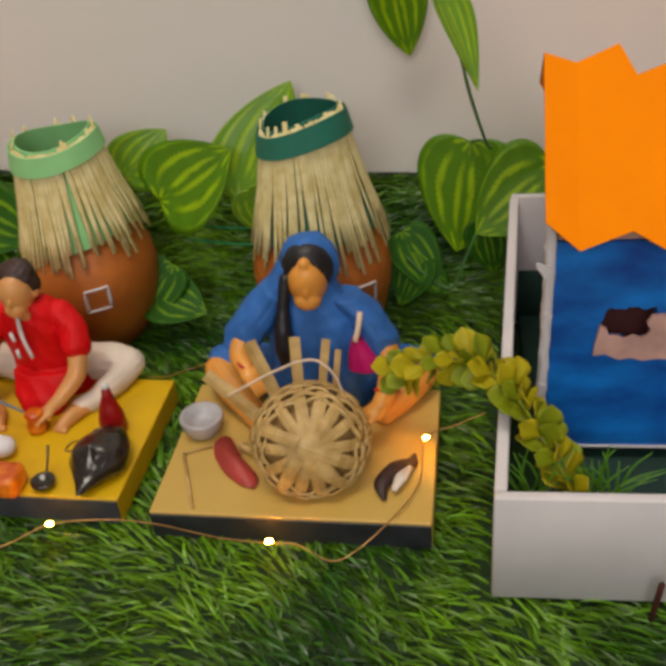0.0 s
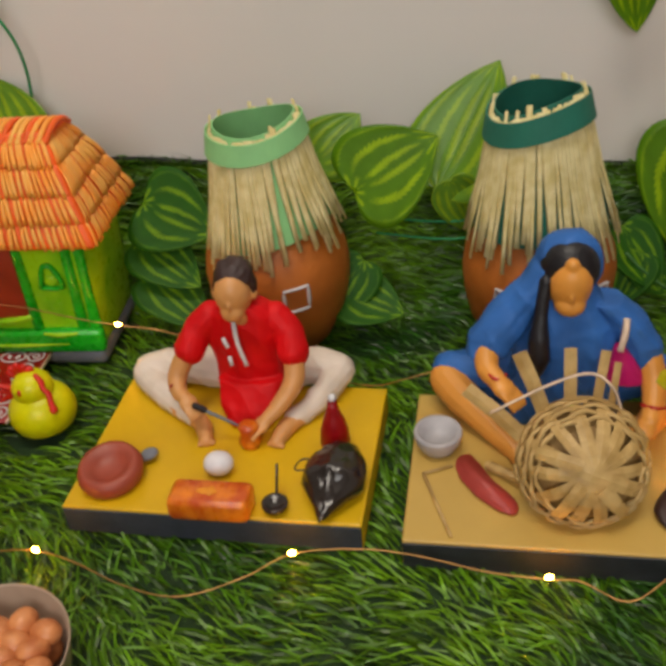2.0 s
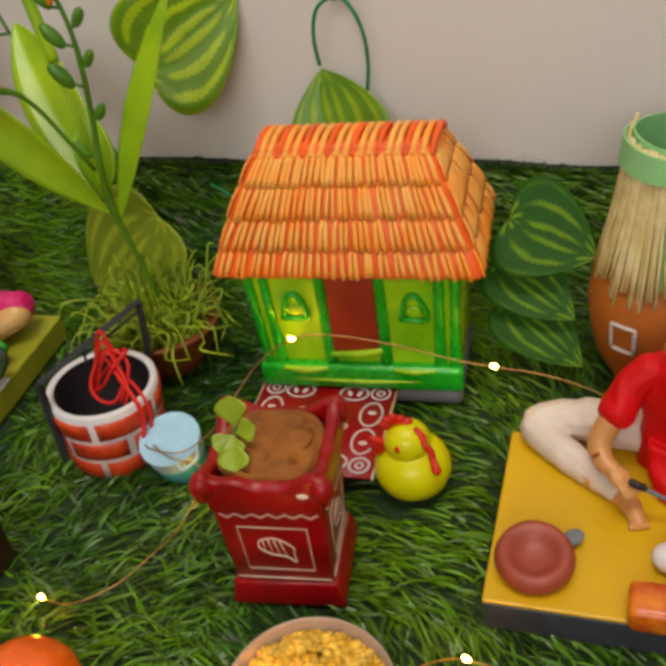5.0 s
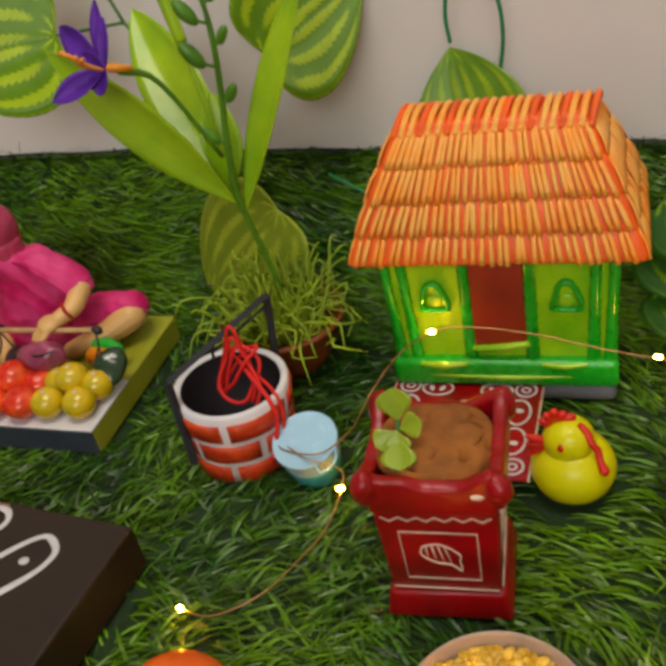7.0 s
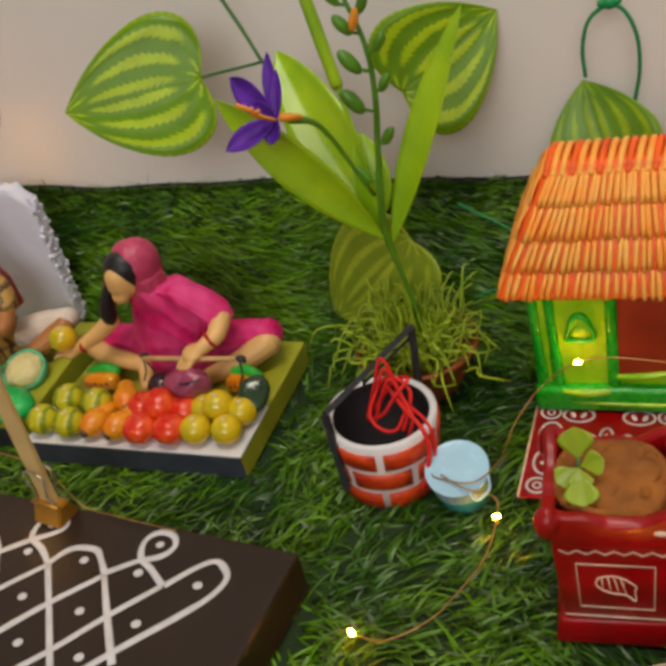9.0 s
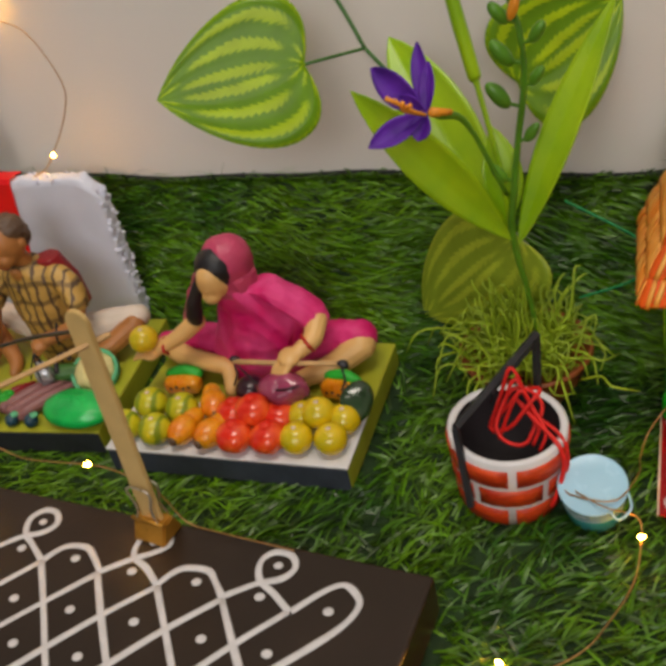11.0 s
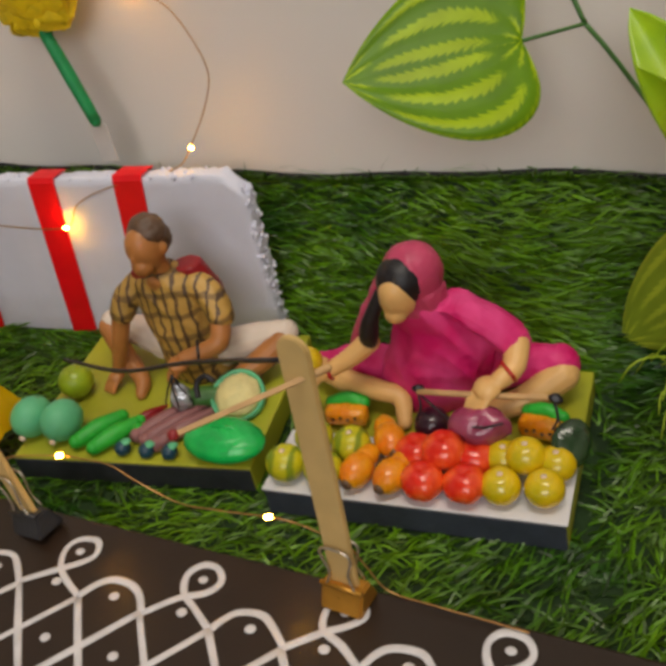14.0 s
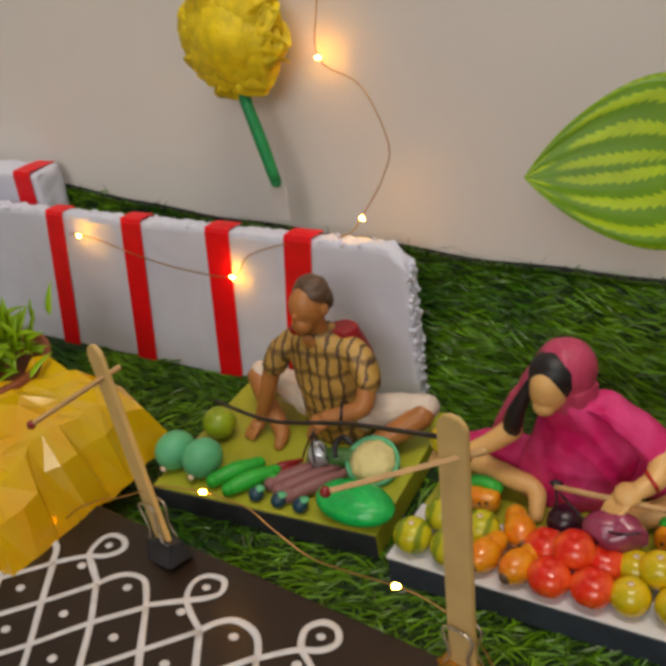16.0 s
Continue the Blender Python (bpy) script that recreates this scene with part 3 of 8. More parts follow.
def rangoli_mat():
    ob = thing("rangoli_mat", 0.035, -0.1335, 0.0105, "small dark red mat with white painted floor pattern", "mat", rz=-0.5)
    part("card", block(0.062, 0.058, 0.0012, 0, 0, 0, 0.0003, 1), M_CRIMSON, ob)
    for sx in (-1, 1):
        part("rim", block(0.0008, 0.058, 0.0016, sx * 0.0312, 0, -0.0001, 0), M_LINE, ob, "pale cut edge")
    z, bms = 0.0014, []
    for sx in (-1, 1):
        for sy in (-1, 1):
            bms += [ring_line(sx * 0.0245, sy * 0.0225, 0.0042, 0.0042, z), ring_line(sx * 0.0245, sy * 0.0225, 0.0016, 0.0016, z, 0.0005)]
            bms += [ring_line(sx * 0.0125, sy * 0.0215, 0.0065, 0.0045, z), ring_line(sx * 0.0230, sy * 0.0085, 0.0048, 0.0075, z)]
            bms += [blob(0.0011, 0.0021, 0.0004, sx * 0.0105, sy * 0.0215, z, (0, 0, 25 * sx)), blob(0.0011, 0.0021, 0.0004, sx * 0.0150, sy * 0.0215, z, (0, 0, -20 * sx)), blob(0.002, 0.0012, 0.0004, sx * 0.0232, sy * 0.0095, z)]
    for k in range(8):
        a = 45 * k
        c, s = math.cos(radians(a)), math.sin(radians(a))
        bms.append(moved(ring_line(0.0085, 0, 0.0055, 0.0026, z), pose(0, 0, 0, 0, 0, a)))
        bms.append(blob(0.0022, 0.0009, 0.0004, 0.0085 * c, 0.0085 * s, z, (0, 0, a)))
    bms.append(ring_line(0, 0, 0.0025, 0.0025, z))
    part("painted_pattern", join(*bms), M_LINE_WHITE, ob, "white painted rings and petals")


rangoli_mat()


# ---- red tulsi planter ----
def tulsi_planter():
    ob = thing("tulsi_planter", 0.0445, -0.2015, 0.003, "crimson glazed square tulsi planter with cream line drawings", "planter", rz=5)
    part("foot", block(0.0425, 0.0385, 0.0115, 0, 0, 0, 0.0018, 3, 0.90), M_CRIMSON, ob)
    body = block(0.0355, 0.033, 0.044, 0, 0, 0.011, 0.0012, 2)
    for v in body.verts:
        k = 1 + 0.10 * (v.co.z - 0.011) / 0.04
        v.co.x, v.co.y = v.co.x * k, v.co.y * k
    part("body", body, M_CRIMSON, ob)
    # lip: four low walls that dip in the middle, with knobbed corners
    a, b, z = 0.0194, 0.0181, 0.0520
    for sx, sy, half, off in ((1, 0, a, b), (0, 1, b, a)):
        for s in (-1, 1):
            bm = block(2 * half if sx else 0.0046, 2 * half if sy else 0.0046, 0.0120, 0, 0, 0, 0.0014, 3)
            bmesh.ops.subdivide_edges(bm, edges=[e for e in bm.edges if e.calc_length() > half], cuts=16)
            for v in bm.verts:
                u = (v.co.x if sx else v.co.y) / half
                v.co.z += z - 0.0015 + (0.0050 * abs(u) ** 2.2 + 0.0022 * noise.noise(v.co * 130 + Vector((s, sx, 0)))) * (1 if v.co.z > 0.006 else 0.15)
                v.co.x, v.co.y = v.co.x + (0 if sx else s * off), v.co.y + (s * off if sx else 0)
            part("lip", bm, M_CRIMSON, ob)
    for sx in (-1, 1):
        for sy in (-1, 1):
            part("corner_knob", blob(0.0044, 0.0044, 0.0060, sx * a * 1.03, sy * b * 1.03, z + 0.0090, rough=0.22, seed=sx + 3 * sy, freq=170), M_CRIMSON, ob)
    soil = blob(0.0182, 0.0170, 0.0052, 0, 0, 0.0618, seg=64, ring=40)
    for v in soil.verts:
        for k, half in ((0, 0.0182), (1, 0.0170)):
            c = v.co[k] / half
            v.co[k] = half * math.copysign(abs(c) ** 0.72, c)
        q = noise.noise(v.co * 230) * 0.0010 + noise.noise(v.co * 90) * 0.0013
        pit = max(0.0, noise.noise(v.co * 330 + Vector((7, 1, 3))) - 0.30) * 0.012
        v.co.z += (q - pit) if v.co.z > 0.0618 else 0
    soil = part("soil", soil, M_SOIL, ob, "rough brown clay filling with small pits")
    lump = random.Random(17)
    for px, py, q in ((0.004, 0.006, 0.0075), (0.009, -0.002, 0.0060), (-0.003, -0.008, 0.0058)):
        part("clod", blob(q, q * 0.8, q * 0.30, px, py, 0.0660, (lump.uniform(-8, 8), lump.uniform(-8, 8), 30), 24, 16, 0.35, int(q * 10000), 260), M_SOIL, soil)

    def front(x, zz):
        k = 1 + 0.10 * (zz - 0.011) / 0.04
        return (x, -0.0165 * k - 0.0002, zz)

    def side(yy, zz):
        k = 1 + 0.10 * (zz - 0.011) / 0.04
        return (0.01775 * k + 0.0002, yy, zz)

    lines = []
    for f, w in ((front, 0.0118), (side, 0.0105)):
        sq = [f(-w, 0.0185), f(w, 0.018), f(w * 1.03, 0.0405), f(-w * 1.03, 0.0410)]
        lines.append(tube(sq + sq[:1], 0.00034, 6, 1))
        lines.append(tube([f(-w * 1.45 + w * 2.9 * k / 12, 0.0478 - (0.0018 if k % 2 else 0)) for k in range(13)], 0.00034, 6, 1))
        lines.append(tube([f(-w * 1.45, 0.0135), f(w * 1.45, 0.0128)], 0.00034, 6, 1))
        shell = [f(-0.0055, 0.034), f(-0.0062, 0.030), f(-0.002, 0.0265), f(0.003, 0.0255), f(0.006, 0.0225), f(0.0058, 0.0275), f(0.0062, 0.030), f(0.003, 0.0335), f(-0.001, 0.0352)]
        lines.append(tube(shell + shell[:1], 0.00036, 6, 3))
        for k in range(4):
            lines.append(tube([f(-0.0045 + 0.002 * k, 0.0345 - 0.0002 * k), f(-0.0042 + 0.0024 * k, 0.029 - 0.0008 * k)], 0.0003, 5, 1))
    part("line_drawing", join(*lines), M_LINE, ob, "cream hand-drawn border and shell")
    part("thumb_mark", blob(0.0022, 0.0010, 0.0012, 0.0140, -0.0202, 0.0590), M_LINE, ob)
    sprig = part("sprig", tube([(-0.009, -0.006, 0.060), (-0.0095, -0.006, 0.066), (-0.0095, -0.004, 0.075)], 0.0007, 6, 3), M_STEM, ob)
    for foot, tip, wide in (((-0.0095, -0.004, 0.0735), (-0.0105, -0.001, 0.0845), 0.0095), ((-0.0092, -0.006, 0.0730), (-0.0020, -0.007, 0.0765), 0.0070), ((-0.0096, -0.006, 0.0725), (-0.0165, -0.0095, 0.0690), 0.0070), ((-0.0094, -0.008, 0.0720), (-0.0085, -0.0160, 0.0655), 0.0095), ((-0.0094, -0.007, 0.0735), (-0.0090, -0.0115, 0.0690), 0.0072)):
        lf = part("sprig_leaf", leaf_mesh((Vector(tip) - Vector(foot)).length, wide, 0.0, 0.10, 0.05, 6, 10, 0.0006, 0.0, 1.7), M_SPRIG, sprig)
        lf.matrix_local = aim(foot, tip, (0, -0.8, 0.6))


tulsi_planter()

# ---- yellow toy hen ----
def toy_hen():
    ob = thing("toy_hen", 0.0815, -0.155, 0.005, "glossy yellow vinyl toy hen with red comb on the grass", "toy hen", rz=8)
    body = lathe([(0, 0), (0.0105, 0.0001), (0.0138, 0.0022), (0.0155, 0.0070), (0.0153, 0.0110), (0.0136, 0.0152), (0.0106, 0.0186), (0.0064, 0.0206), (0, 0.0214)], 36)
    head = blob(0.0094, 0.0092, 0.0088, -0.0012, -0.0004, 0.0222, (0, 0, 0), 30, 20)
    part("body", join(body, head), M_CHICK, ob)
    comb = [blob(q * 0.9, 0.0015, q * 1.35, -0.0060 + dx, 0.0005, 0.0305 + dz, (0, tilt, 0), 12, 8) for dx, dz, q, tilt in ((-0.0030, -0.0008, 0.0021, -60), (-0.0020, 0.0014, 0.0019, -30), (0.0002, 0.0024, 0.0021, 0), (0.0024, 0.0014, 0.0023, 30), (0.0046, 0.0004, 0.0024, 70))]
    part("comb", join(*comb), M_CHICK_RED, ob, "red spiky comb")
    part("beak", join(*[limb([(-0.0085, -0.0010, 0.0215), (-0.0125, -0.0016, 0.0215 + dz), (-0.0155, -0.0020, 0.0217 + 1.7 * dz)], [0.0016, 0.0018, 0.0010], 10, 3) for dz in (-0.0026, 0.0, 0.0022)]), M_CHICK_RED, ob, "red moulded beak tuft")
    part("eye", blob(0.0013, 0.0007, 0.0016, -0.0045, -0.0082, 0.0248, (-20, 0, -22), 12, 8), M_CHICK_RED, ob, "red painted eye")
    wave = [(0.0030, -0.0030, 0.0302), (0.0052, -0.0046, 0.0276), (0.0060, -0.0068, 0.0256), (0.0082, -0.0078, 0.0226), (0.0088, -0.0096, 0.0196), (0.0100, -0.0118, 0.0166)]
    part("wattle", join(limb(wave, [0.0012, 0.0015, 0.0012, 0.0014, 0.0013, 0.0019], 8, 4), *[blob(0.0013, 0.0010, 0.0011, *wave[k], (0, 40, 0), 10, 8) for k in (1, 3)]), M_CHICK_RED, ob, "red wavy wattle")


toy_hen()


# ---- toy well ----
def toy_well():
    ob = thing("toy_well", -0.0555, -0.146, 0.0025, "painted toy brick well with white mortar and black frame", "well", rx=0, ry=2)
    ro, ri, h = 0.0245, 0.0208, 0.0375
    R = lambda z: ro * (0.86 + 0.14 * z / h)
    shell = lathe([(0, 0), (R(0), 0), (R(0.012), 0.012), (R(0.024), 0.024), (R(h) - 0.0005, h - 0.0008), (R(h) - 0.0015, h), (ri + 0.001, h), (ri, h - 0.001)], 48)
    part("well_ring", shell, M_WHITE, ob, "white painted mortar ring")
    part("well_shaft", lathe([(ri, h - 0.001), (ri * 0.9, 0.006), (0, 0.006)], 40), M_PIT, ob, "dark inside")
    rows = [(0.0010, 0.0100, 5, 0.10), (0.0126, 0.0218, 5, 0.6), (0.0244, 0.0335, 5, 0.12)]
    for z0, z1, n, off in rows:
        for k in range(n):
            a0 = 2 * math.pi * (k + off + 0.05) / n - 1.5
            a1 = 2 * math.pi * (k + off + 0.935) / n - 1.5
            bm = bmesh.new()
            grid = []
            for j in range(3):
                zz = z0 + (z1 - z0) * j / 2
                grid.append([bm.verts.new(((R(zz) + 0.0006) * math.cos(a0 + (a1 - a0) * i / 5), (R(zz) + 0.0006) * math.sin(a0 + (a1 - a0) * i / 5), zz)) for i in range(6)])
            for a, b in zip(grid, grid[1:]):
                for i in range(5):
                    bm.faces.new((a[i], a[i + 1], b[i + 1], b[i]))
            ext = bmesh.ops.extrude_face_region(bm, geom=bm.faces[:])
            for v in [g for g in ext["geom"] if isinstance(g, bmesh.types.BMVert)]:
                k2 = 1 - 0.0012 / math.hypot(v.co.x, v.co.y)
                v.co.x, v.co.y = v.co.x * k2, v.co.y * k2
            bmesh.ops.recalc_face_normals(bm, faces=bm.faces[:])
            part("brick", bm, M_BRICK, ob)
    # frame: two posts and a bar
    A, B, C, D = Vector((-0.0120, -0.0235, 0.0120)), Vector((-0.0165, -0.0185, 0.0500)), Vector((0.0080, 0.0330, 0.0575)), Vector((0.0085, 0.0290, 0.030))
    for nm, p, q in (("post", A, B), ("crossbar", B, C), ("post", C, D), ("rail", B.lerp(C, 0.42) - Vector((0, 0, 0.004)), B.lerp(C, 0.98) - Vector((0, 0, 0.0045)))):
        part(nm, tube([p, p.lerp(q, 0.5), q], 0.0018 if nm != "rail" else 0.0009, 4, 1), M_BLACK, ob, "flat black strip", smooth=False)
    part("pulley", tube([B.lerp(C, 0.42), B.lerp(C, 0.42) - Vector((0, 0, 0.008))], 0.0007, 5, 1), M_BLACK, ob)
    rnd = random.Random(9)
    loops = []
    for k in range(2):
        cx, cy = rnd.uniform(0.002, 0.008), rnd.uniform(-0.003, 0.005)
        pts = []
        for j in range(13):
            a = 2 * math.pi * j / 12 + k
            pts.append((cx + (0.0085 + 0.002 * math.sin(k * 3 + j)) * math.cos(a), cy + 0.006 * math.sin(a), 0.041 + 0.010 * math.sin(a + k * 1.3)))
        loops.append(tube(pts, 0.00085, 6, 3))
    for dx, dy, top in ((0.0, 0.0, 0.056), (0.003, -0.003, 0.053), (-0.002, 0.003, 0.059)):
        loops.append(tube([(dx - 0.006, dy + 0.001, 0.030), (dx - 0.001, dy + 0.003, 0.046), (dx + 0.003, dy + 0.005, top), (dx + 0.008, dy + 0.003, top - 0.008), (dx + 0.013, dy - 0.003, 0.040), (dx + 0.011, dy - 0.006, 0.032)], 0.0008, 6, 5))
    loops.append(tube([(0.004, 0.004, 0.046), (0.012, -0.003, 0.042), (0.0205, -0.010, 0.0385), (0.0235, -0.0125, 0.030), (0.0215, -0.0150, 0.018), (0.0190, -0.0170, 0.010)], 0.0010, 6, 4))
    loops.append(tube([(0.002, 0.004, 0.048), (0.013, 0.0, 0.041), (0.0215, -0.006, 0.0385), (0.0245, -0.008, 0.029), (0.023, -0.011, 0.016)], 0.0008, 6, 4))
    part("thread", join(*loops), M_THREAD, ob, "tangled red cotton thread")


toy_well()

# ---- toy bucket ----
bucket = thing("toy_bucket", -0.0205, -0.1545, 0.0025, "small turquoise plastic toy bucket with a pale blue top", "bucket", rx=16)
bucket.scale = (1.08, 1.08, 1.08)
part("shell", lathe([(0.01142, 0.0120), (0.0121, 0.0190), (0.0124, 0.0195), (0.0123, 0.0202), (0.0120, 0.0204), (0.0117, 0.0200)], 36), M_BLUE_PLASTIC, bucket, "pale blue upper wall")
part("foot", lathe([(0, 0), (0.0092, 0), (0.0098, 0.0006), (0.01145, 0.0121)], 36), M_TURQ, bucket, "turquoise foot")
part("top_disc", lathe([(0.0119, 0.0202), (0.0112, 0.0199), (0.006, 0.0203), (0, 0.0205)], 36), M_BLUE_PLASTIC, bucket, "pale blue flat top")
part("handle", tube([(0.0123, -0.002, 0.0200), (0.0135, -0.008, 0.0200), (0.0095, -0.0125, 0.0195), (0.0060, -0.0095, 0.0205)], 0.0005, 6, 5), M_BLUE_PLASTIC, bucket)


# ---- terracotta bowl with fern and tall flower ----
def fern_planter():
    ob = thing("fern_planter", -0.0555, -0.083, 0.003, "terracotta bowl with yellow-green artificial fern", "planter")
    part("bowl", lathe([(0, 0), (0.017, 0), (0.0185, 0.001), (0.0255, 0.013), (0.029, 0.0235), (0.0305, 0.025), (0.030, 0.0265), (0.028, 0.0262), (0.0255, 0.020), (0, 0.019)], 40), M_PLANT_POT, ob)
    rnd = random.Random(21)
    bms = []
    for k in range(300):
        a, tilt = rnd.uniform(0, 2 * math.pi), rnd.uniform(0.05, 1.25)
        L = rnd.uniform(0.024, 0.044)
        b0 = Vector((rnd.gauss(0, 0.010), rnd.gauss(0, 0.010), 0.019))
        d = Vector((math.cos(a) * math.sin(tilt), math.sin(a) * math.sin(tilt), math.cos(tilt)))
        side = Vector((-d.y, d.x, rnd.uniform(-0.4, 0.4))) * rnd.uniform(-0.6, 0.6)
        p1 = b0 + d * L * 0.5 + side * L * 0.3
        p2 = b0 + d * L * 0.85 + side * L * 0.8 - Vector((0, 0, 0.10 * L))
        p3 = p2 + (d * 0.3 - side * rnd.uniform(0.2, 1.4)) * L * 0.6 - Vector((0, 0, 0.30 * L * tilt))
        if p3.z < 0.012:
            p3.z = 0.012
        bms.append(tube([b0, p1, p2, p3], [0.0006, 0.0006, 0.00055, 0.0003], 4, 3))
    tagged(part("fern", join(*bms), M_CURL, ob, "curled thin fern strands"), kind="stuff")


fern_planter()


def blade_leaf(name, base, tip, width, face, parent, bend=0.15, material=M_BLADE, heart=0.0, cup=0.2, label="", nu=8, nv=16, belly=0.9):
    length = (Vector(tip) - Vector(base)).length
    ob = part(name, leaf_mesh(length, width, heart, cup, bend, nu, nv, 0.0006, 0.0, belly), material, parent, label)
    o = parent.matrix_world.translation
    ob.matrix_local = aim(Vector(base) - o, Vector(tip) - o, face)
    return ob


def tall_flower():
    base = Vector((-0.046, -0.090, 0.022))
    ob = thing("artificial_flower", base.x, base.y, base.z, "artificial purple flower with long bright green leaves in the bowl", "artificial flower")
    rel = lambda pts: [Vector(p) - base for p in pts]
    node = Vector((-0.0545, -0.097, 0.098))
    part("stem", tube(rel([(-0.046, -0.090, 0.022), (-0.050, -0.092, 0.060), node, (-0.0520, -0.100, 0.118), (-0.0490, -0.100, 0.140), (-0.0450, -0.103, 0.163), (-0.0450, -0.104, 0.182), (-0.0500, -0.104, 0.200)]), [0.0011, 0.0011, 0.0016, 0.0014, 0.0013, 0.0012, 0.001, 0.0008], 8, 4), M_BUD, ob)
    part("side_stem", tube(rel([node, (-0.0575, -0.096, 0.128), (-0.0640, -0.0905, 0.158), (-0.0650, -0.0895, 0.162), (-0.0690, -0.087, 0.180), (-0.0740, -0.084, 0.205)]), [0.0011, 0.0010, 0.0011, 0.0026, 0.0027, 0.0025], 8, 4), M_BLADE, ob)
    blade_leaf("leaf", node + Vector((0, 0.003, -0.004)), (-0.110, -0.046, 0.166), 0.024, (0.25, -1, 0.25), ob, 0.05, belly=1.15)
    blade_leaf("leaf", node + Vector((0, -0.002, -0.002)), (-0.1000, -0.126, 0.173), 0.0155, (0.45, -0.9, 0.2), ob, 0.05, belly=1.1)
    blade_leaf("leaf", node + Vector((0.002, 0.001, -0.006)), (-0.0160, -0.0775, 0.184), 0.0125, (-0.5, -1, 0.1), ob, 0.03, belly=0.95)
    blade_leaf("leaf", node + Vector((-0.002, 0.001, 0.004)), (-0.0590, -0.088, 0.140), 0.014, (0.5, -0.9, 0.1), ob, 0.12, belly=1.0)
    part("leaf_fold", tube(rel([(-0.0700, -0.083, 0.106), (-0.0655, -0.0835, 0.1005), (-0.0600, -0.084, 0.1015), (-0.0570, -0.086, 0.108)]), [0.0007, 0.0010, 0.0010, 0.0005], 6, 5), M_BLADE, ob)
    # buds stand off the spike on short stalks, larger towards its foot
    spike = rel([(-0.0525, -0.100, 0.112), (-0.0490, -0.100, 0.140), (-0.0450, -0.103, 0.163), (-0.0450, -0.104, 0.182), (-0.0500, -0.104, 0.200)])
    line = smooth_path(spike, 10)
    for f, s, size in ((0.10, -1, 0.9), (0.26, 1, 0.9), (0.40, -1, 1.25), (0.50, 1, 0.8), (0.60, -1, 1.15), (0.72, 1, 0.9), (0.80, -1, 0.95), (0.90, 1, 0.8), (0.97, -1, 0.8)):
        p = line[int(f * (len(line) - 1))]
        q = p + Vector((0.0062 * s, -0.002, 0.0045)) * size
        bud = part("bud", blob(0.0024 * size, 0.0024 * size, 0.0052 * size, q.x, q.y, q.z, (8, 34 * s, 0), 14, 10, 0.10, int(f * 40), 200), M_BUD, ob)
        part("bud_stalk", tube([p, p.lerp(q, 0.5) - Vector((0, 0, 0.001)), q], 0.0007, 6, 3), M_BUD, bud)
    part("bud_tip", blob(0.0018, 0.0018, 0.0045, -0.046 - base.x, -0.108 - base.y, 0.192 - base.z, (0, 20, 0)), M_STAMEN, ob, "orange bud tip")
    c = Vector((-0.0735, -0.1325, 0.1672)) - base
    part("flower_stalk", tube([Vector((-0.0545, -0.101, 0.118)) - base, c + Vector((0.010, 0.016, -0.012)), c + Vector((0.003, 0.004, -0.002))], [0.0009, 0.001, 0.0018], 7, 5), M_BUD, ob)
    part("flower_cup", limb([c + Vector((0.007, 0.005, -0.002)), c + Vector((0.002, 0.001, 0))], [0.0010, 0.0018], 10, 3), M_STAMEN, ob, "orange cup behind the petals")
    for dx, dz, dy, w in ((-0.0025, 0.0195, 0.014, 0.0060), (0.0018, 0.0150, 0.008, 0.0055), (-0.0200, 0.0115, 0.015, 0.0095), (-0.0200, -0.0090, -0.006, 0.0075), (-0.0030, -0.0085, -0.003, 0.0075), (-0.0100, 0.0040, 0.006, 0.0060)):
        tip = c + Vector((dx, dy, dz))
        p = part("petal", leaf_mesh((tip - c).length, w, 0.0, 0.25, -0.10, 8, 12, 0.0005, 0.1, 1.05), M_VIOLET, ob, "violet petal")
        p.matrix_local = aim(c, tip, (-0.3, -1, 0.35))
    for k in range(4):
        part("stamen", tube([c + Vector((0, -0.001, 0)), c + Vector((-0.004 - 0.001 * k, -0.004, 0.0035)), c + Vector((-0.0115 + 0.0028 * k, -0.006, 0.0090 - 0.0010 * k))], [0.0006, 0.0006, 0.0009], 6, 4), M_STAMEN, ob, "orange stamen")

    # a second flower that opens at the top of the spike
    c = Vector((-0.0500, -0.104, 0.203)) - base
    for dx, dz, dy, w in ((-0.012, 0.006, -0.006, 0.008), (0.010, 0.010, -0.006, 0.008), (-0.002, 0.014, 0.002, 0.008)):
        tip = c + Vector((dx, dy, dz))
        p = part("petal", leaf_mesh((tip - c).length, w, 0.0, 0.25, -0.15, 6, 10, 0.0005, 0.3), M_VIOLET, ob, "violet petal")
        p.matrix_local = aim(c, tip, (0.2, -1, 0.3))

tall_flower()


# ---- striped leaves of the artificial vine ----
def vine_leaf(base, tip, width, face, material=M_LEAF, heart=0.28, cup=0.10, bend=0.12, label="green artificial leaf with lime stripes", stalk=None):
    """One leaf; stalk: points of its stalk."""
    length = (Vector(tip) - Vector(base)).length
    ob = thing("vine_leaf", *base, label, "artificial leaf", "striped vine leaves")
    lf = part("blade", leaf_mesh(length, width, heart, cup, bend, 14, 20), material, ob)
    lf.matrix_local = aim((0, 0, 0), Vector(tip) - Vector(base), face)
    rib = [(0, length * q, 0.0003 - bend * length * q * q) for q in (0.0, 0.2, 0.4, 0.6, 0.8, 0.94)]
    mid = part("midrib", tube(rib, [0.0007, 0.0006, 0.0005, 0.0004, 0.0003, 0.0002], 5, 2, 0.6), M_SPRIG, ob)
    mid.matrix_local = lf.matrix_local
    if stalk:
        part("stalk", tube([Vector(p) - Vector(base) for p in stalk], 0.0008, 6, 5), M_STEM, ob)
    return ob


